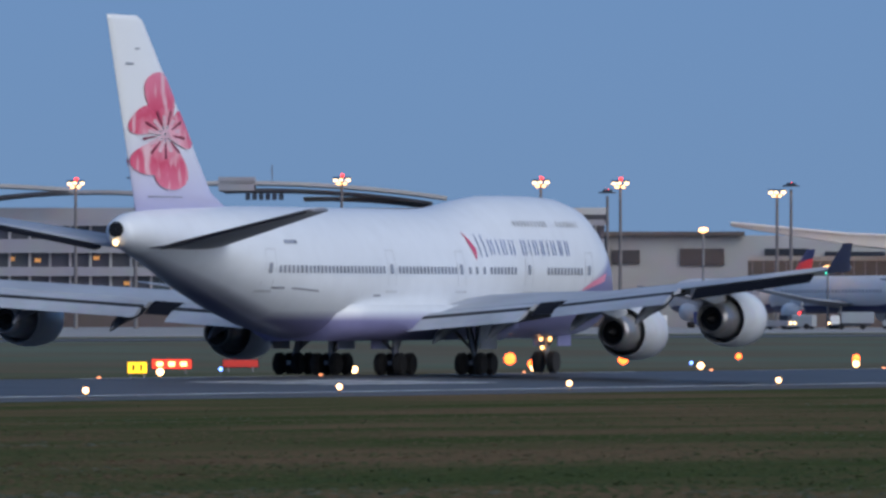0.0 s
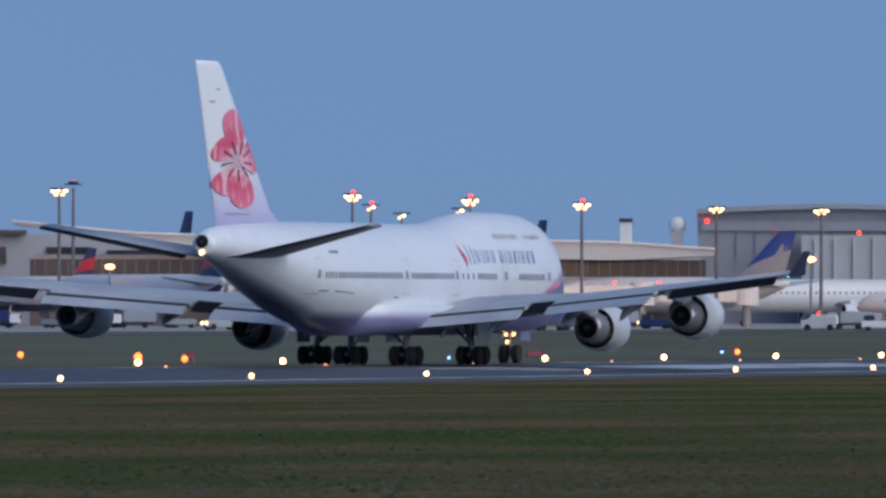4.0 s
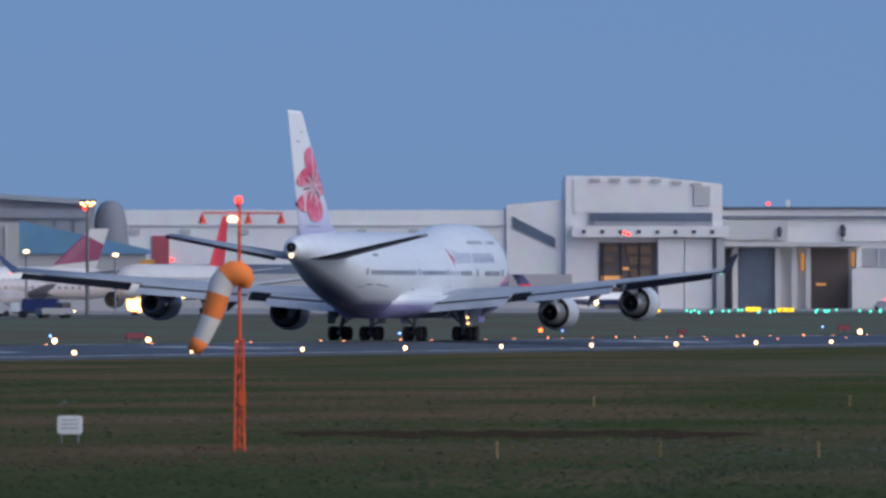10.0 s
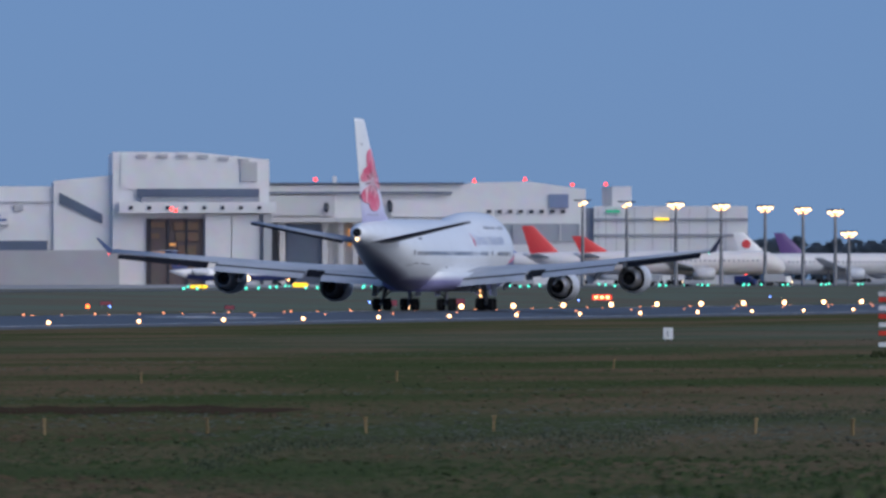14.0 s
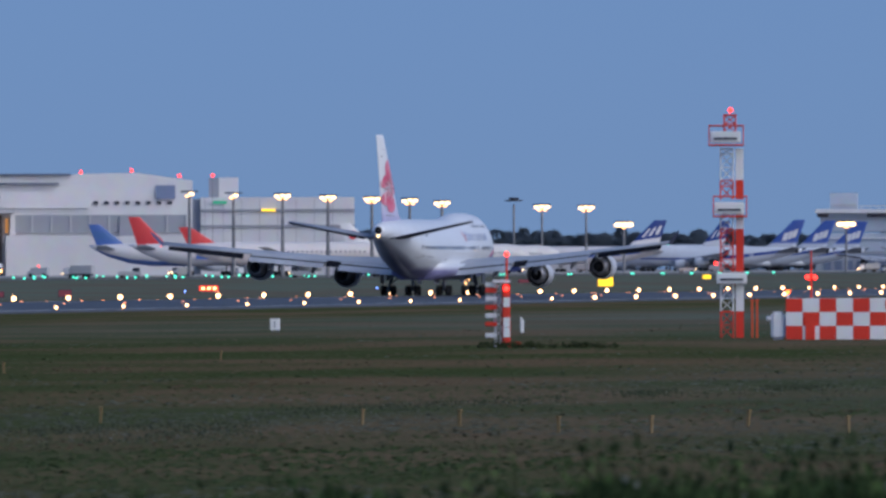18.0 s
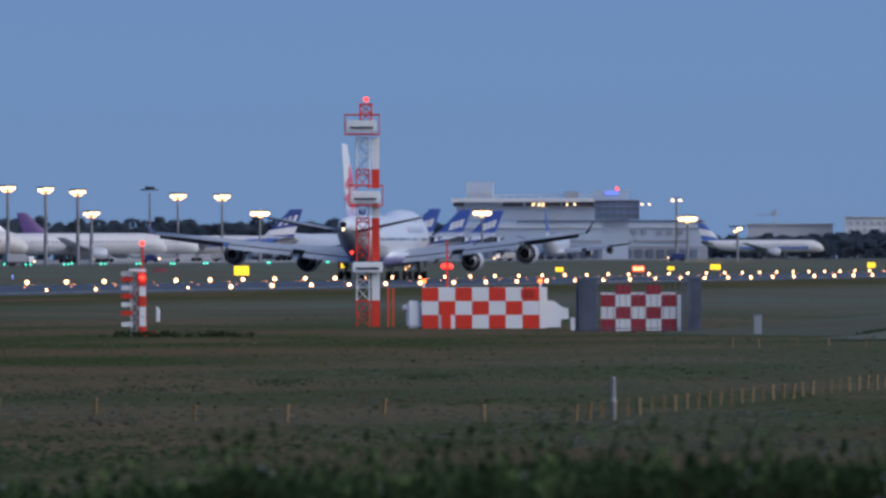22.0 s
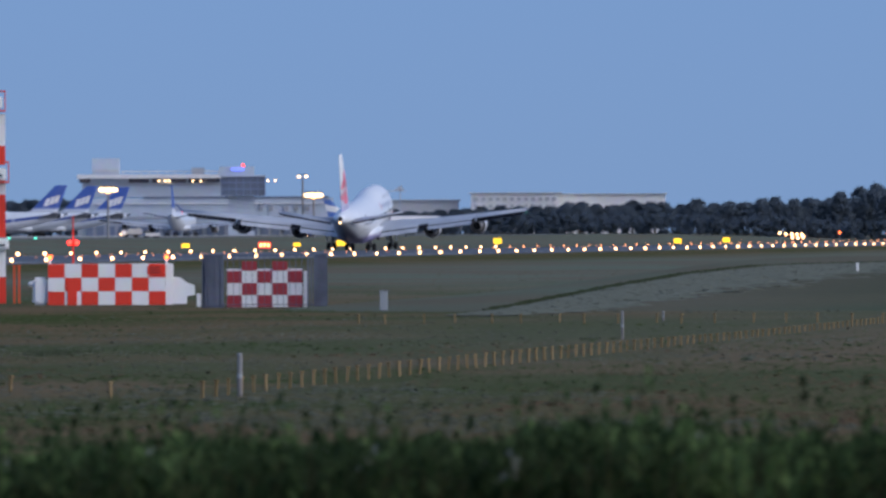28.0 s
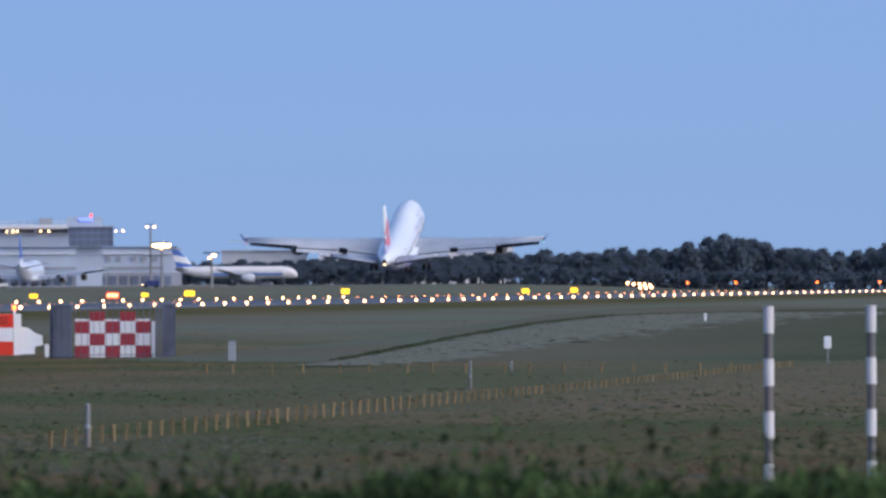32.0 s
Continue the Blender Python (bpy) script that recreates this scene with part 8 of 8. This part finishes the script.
def build_field_plants():
    """Streaks of small pale flowers and a few low shrubs in the grass."""
    rng = random.Random(44)
    pale = Soup()
    for x, y, n in ((310, 50, 150), (316, 47.5, 220), (322, 45, 220), (362, 48, 120), (366, 46, 120), (262, 51, 120), (285, 48, 140), (229, 46, 160), (246, 46.7, 180), (225, 46.8, 120),
                    (227, 50.6, 120), (256, 68, 60), (314, 48.7, 150), (368, 46.4, 100), (361, 47, 100), (330, 30, 180), (354, 26, 160), (375, 59, 90), (300, 40, 160), (340, 36, 160)):
        for _ in range(n):
            p = Vector((x + rng.gauss(0, 3.5), y + rng.gauss(0, 2.0), 0))
            p.z = swell(p.x, p.y) + rng.uniform(0.01, 0.09)
            u = Vector((rng.gauss(0, 1), rng.gauss(0, 1), rng.gauss(0, 1))).normalized() * rng.uniform(0.008, 0.02)
            v = u.orthogonal()
            pale.face(p - u, p + v, p + u, p - v)
    tagged(pale.made("clover_blossoms", HERB), "streaks of small pale clover blossoms in the grass", "blossoms", kind="stuff")
    # wider beds of pale flowering herbs
    bed = Soup()
    for b0, d0, b1, d1, wide, n in BEDS:
        for _ in range(n * 2 // 3):
            u = rng.random()
            d = d0 + (d1 - d0) * u + rng.gauss(0, wide)
            p = spot(b0 + (b1 - b0) * u + rng.gauss(0, 0.05), d)
            if noise.noise(Vector((p.x * 0.09, p.y * 0.5, 7.7))) < -0.05:
                continue
            p.z = swell(p.x, p.y)
            for _ in range(4):
                q = p + Vector((rng.gauss(0, 0.12), rng.gauss(0, 0.10), rng.uniform(0.03, 0.16)))
                s = Vector((rng.gauss(0, 1), rng.gauss(0, 1), rng.gauss(0, 0.6))).normalized() * rng.uniform(0.012, 0.03)
                v = s.orthogonal()
                bed.face(q - s, q + v, q + s, q - v)
    tagged(bed.made("herb_bed", BED_LEAF), "beds of pale grey-green flowering herbs in the grass", "herbs", kind="stuff")
    # bare and dry strips of ground
    for k, (b0, b1, d0, d1, mat, label) in enumerate(STRIPS):
        bm = bmesh.new()
        last = None
        for i in range(61):
            u = i / 60
            b = b0 + (b1 - b0) * u
            taper = min(1.0, 6 * u, 6 * (1 - u)) ** 0.6
            mid = (d0 + d1) / 2 + 0.15 * (d1 - d0) * noise.noise(Vector((u * 5, k, 0.2)))
            half = 0.5 * (d1 - d0) * taper
            lo = mid - half * (0.75 + 0.6 * noise.noise(Vector((u * 14, k, 1.5))))
            hi = mid + half * (0.75 + 0.6 * noise.noise(Vector((u * 14, k, 4.5))))
            row = [bm.verts.new(q + Vector((0, 0, swell(q.x, q.y) + 0.012))) for q in (spot(b, lo), spot(b, hi + 0.05))]
            if last:
                bm.faces.new((last[0], row[0], row[1], last[1]))
            last = row
        tagged(part("ground_strip", bm, mat), label, "ground", kind="structure")
    for x, y, r in SHRUBS:
        t = thing("shrub", "low dark green shrub in the rough grass", "shrub", "low shrubs in the grass", m=pose(x, y, swell(x, y)))
        bm = Soup()
        for k in range(int(60 * r)):
            clump(bm, (rng.gauss(0, r * 0.5), rng.gauss(0, r * 1.6), rng.uniform(0.02, 0.2)), rng.uniform(0.1, 0.2), rng, 24, 1.01)
        bm.made("foliage", SHRUB_LEAF, t)
        part("stem", tube((0, 0, -0.02), (0, 0, 0.15), 0.02, n=5), BARK, t)


SHRUBS = ((486.5, 83.5, 0.7), (486.5, 80.5, 0.4))
BEDS = ((76.75, 205, 77.1, 227, 5, 350), (77.0, 228, 77.75, 238, 3, 500), (77.85, 236, 78.95, 243, 8, 1100), (79.1, 270, 79.8, 281, 5, 350), (79.05, 272, 80.5, 294, 5, 500),
        (80.8, 307, 81.65, 319, 4, 1300), (81.3, 316, 82.2, 320, 3, 900))
STRIPS = ((74.9, 77.3, 289, 308, BARE_SOIL, "strip of bare dark brown soil"),)


# ---- what moves ----
def motions():
    walk(jumbo, [(t, pose(x, MID, 0.05 + z, 0, -p, y)) for t, x, z, p, y in (
        (0.0, 596.1, 0, 0, 0), (1.0, 624.3, 0, 0, 0), (2.5, 669.5, 0, 0, 0), (4.5, 737.4, 0, 0, 0), (6.0, 792.9, 0, 0, 0), (8.0, 875.5, 0, 0, 0), (9.5, 941.8, 0, 0, 0), (11.0, 1012, 0, 0, 0),
        (13.0, 1111, 0, 0, 0), (15.0, 1218, 0, 0, 0), (17.5, 1361, 0, 0, 0), (19.0, 1454, 0, 0, 0), (21.0, 1581, 0, 0, 0), (23.0, 1714, 0, 0, 0), (25.0, 1849, 0, 0, 0),
        (26.0, 1919, 0, 0.4, 0), (27.0, 1993, 0, 1.6, 0.3), (28.0, 2072, 0.3, 3.9, 0.9), (29.0, 2153, 1.25, 5.8, 1.5), (30.0, 2236, 2.1, 7.5, 1.5), (31.0, 2320, 3.8, 9.1, 1.2), (32.0, 2404, 6.3, 10.3, 1.0))])
    # the main gear hangs lower once the jet has left the ground
    for ob in jumbo.children:
        if ob.name.split(".")[0] == "landing_gear" and sum(v.co.x for v in ob.data.vertices) < 20 * len(ob.data.vertices):
            walk(ob, [(t, pose(0, 0, -z)) for t, z in ((0.0, 0.0), (27.5, 0.0), (29.0, 0.4), (30.0, 0.6), (32.0, 0.6))])
    # the wings lift, and their engines with them, as the jet gathers speed
    for side in (-1, 1):
        root = Matrix.Translation((0, side * 3.0, 3.6))
        rows = [(t, root @ Matrix.Rotation(side * radians(a), 4, "X") @ root.inverted()) for t, a in (
            (0.0, -1.5), (4.5, -1.15), (9.0, -1.1), (13.0, -1.15), (15.0, -0.8), (18.0, -0.4), (21.0, 0.1), (23.0, 0.7), (26.0, 1.7), (28.0, 2.3), (30.0, 2.7), (32.0, 2.8))]
        for ob in jumbo.children:
            if ob.name.split(".")[0] in ("wing", "engine") and (side > 0) == (sum(v.co.y for v in ob.data.vertices) > 0):
                walk(ob, rows)

    # the small jet rolls to the right past the hangars, the airliner slowly to the left
    def along(b, far, turn):
        p = spot(b, far)
        return pose(p.x, p.y, swell(p.x, p.y) + 0.06, 0, 0, -b + turn)
    walk(regional_jet, [(t, along(76.2 + 0.129 * (t - 8.5), 2500, 35)) for t in (0.0, 8.0, 16.0, 24.0, 32.0)])
    walk(taxi_jet, [(t, along(74.71 - 0.105 * (t - 7.0), 1800, 253)) for t in (0.0, 8.0, 16.0, 24.0, 32.0)])


build_ground()
build_runway()
build_edge_lights()
jumbo = build_jumbos()
build_terminal()
build_round_hangar()
build_white_hangar()
build_second_hangar()
build_office()
build_cargo()
build_far_blocks()
build_parked()
regional_jet = build_regional()
taxi_jet = build_taxi_jet()
build_vehicles()
build_jet_bridges()
build_windsock()
build_glide_mast()
build_shelter()
build_cage()
build_small_mast()
build_small_things()
build_fences()
build_masts()
build_signs()
build_taxi_lights()
build_beacons()
build_far_woods()
build_weeds()
build_tussocks()
build_field_plants()
motions()
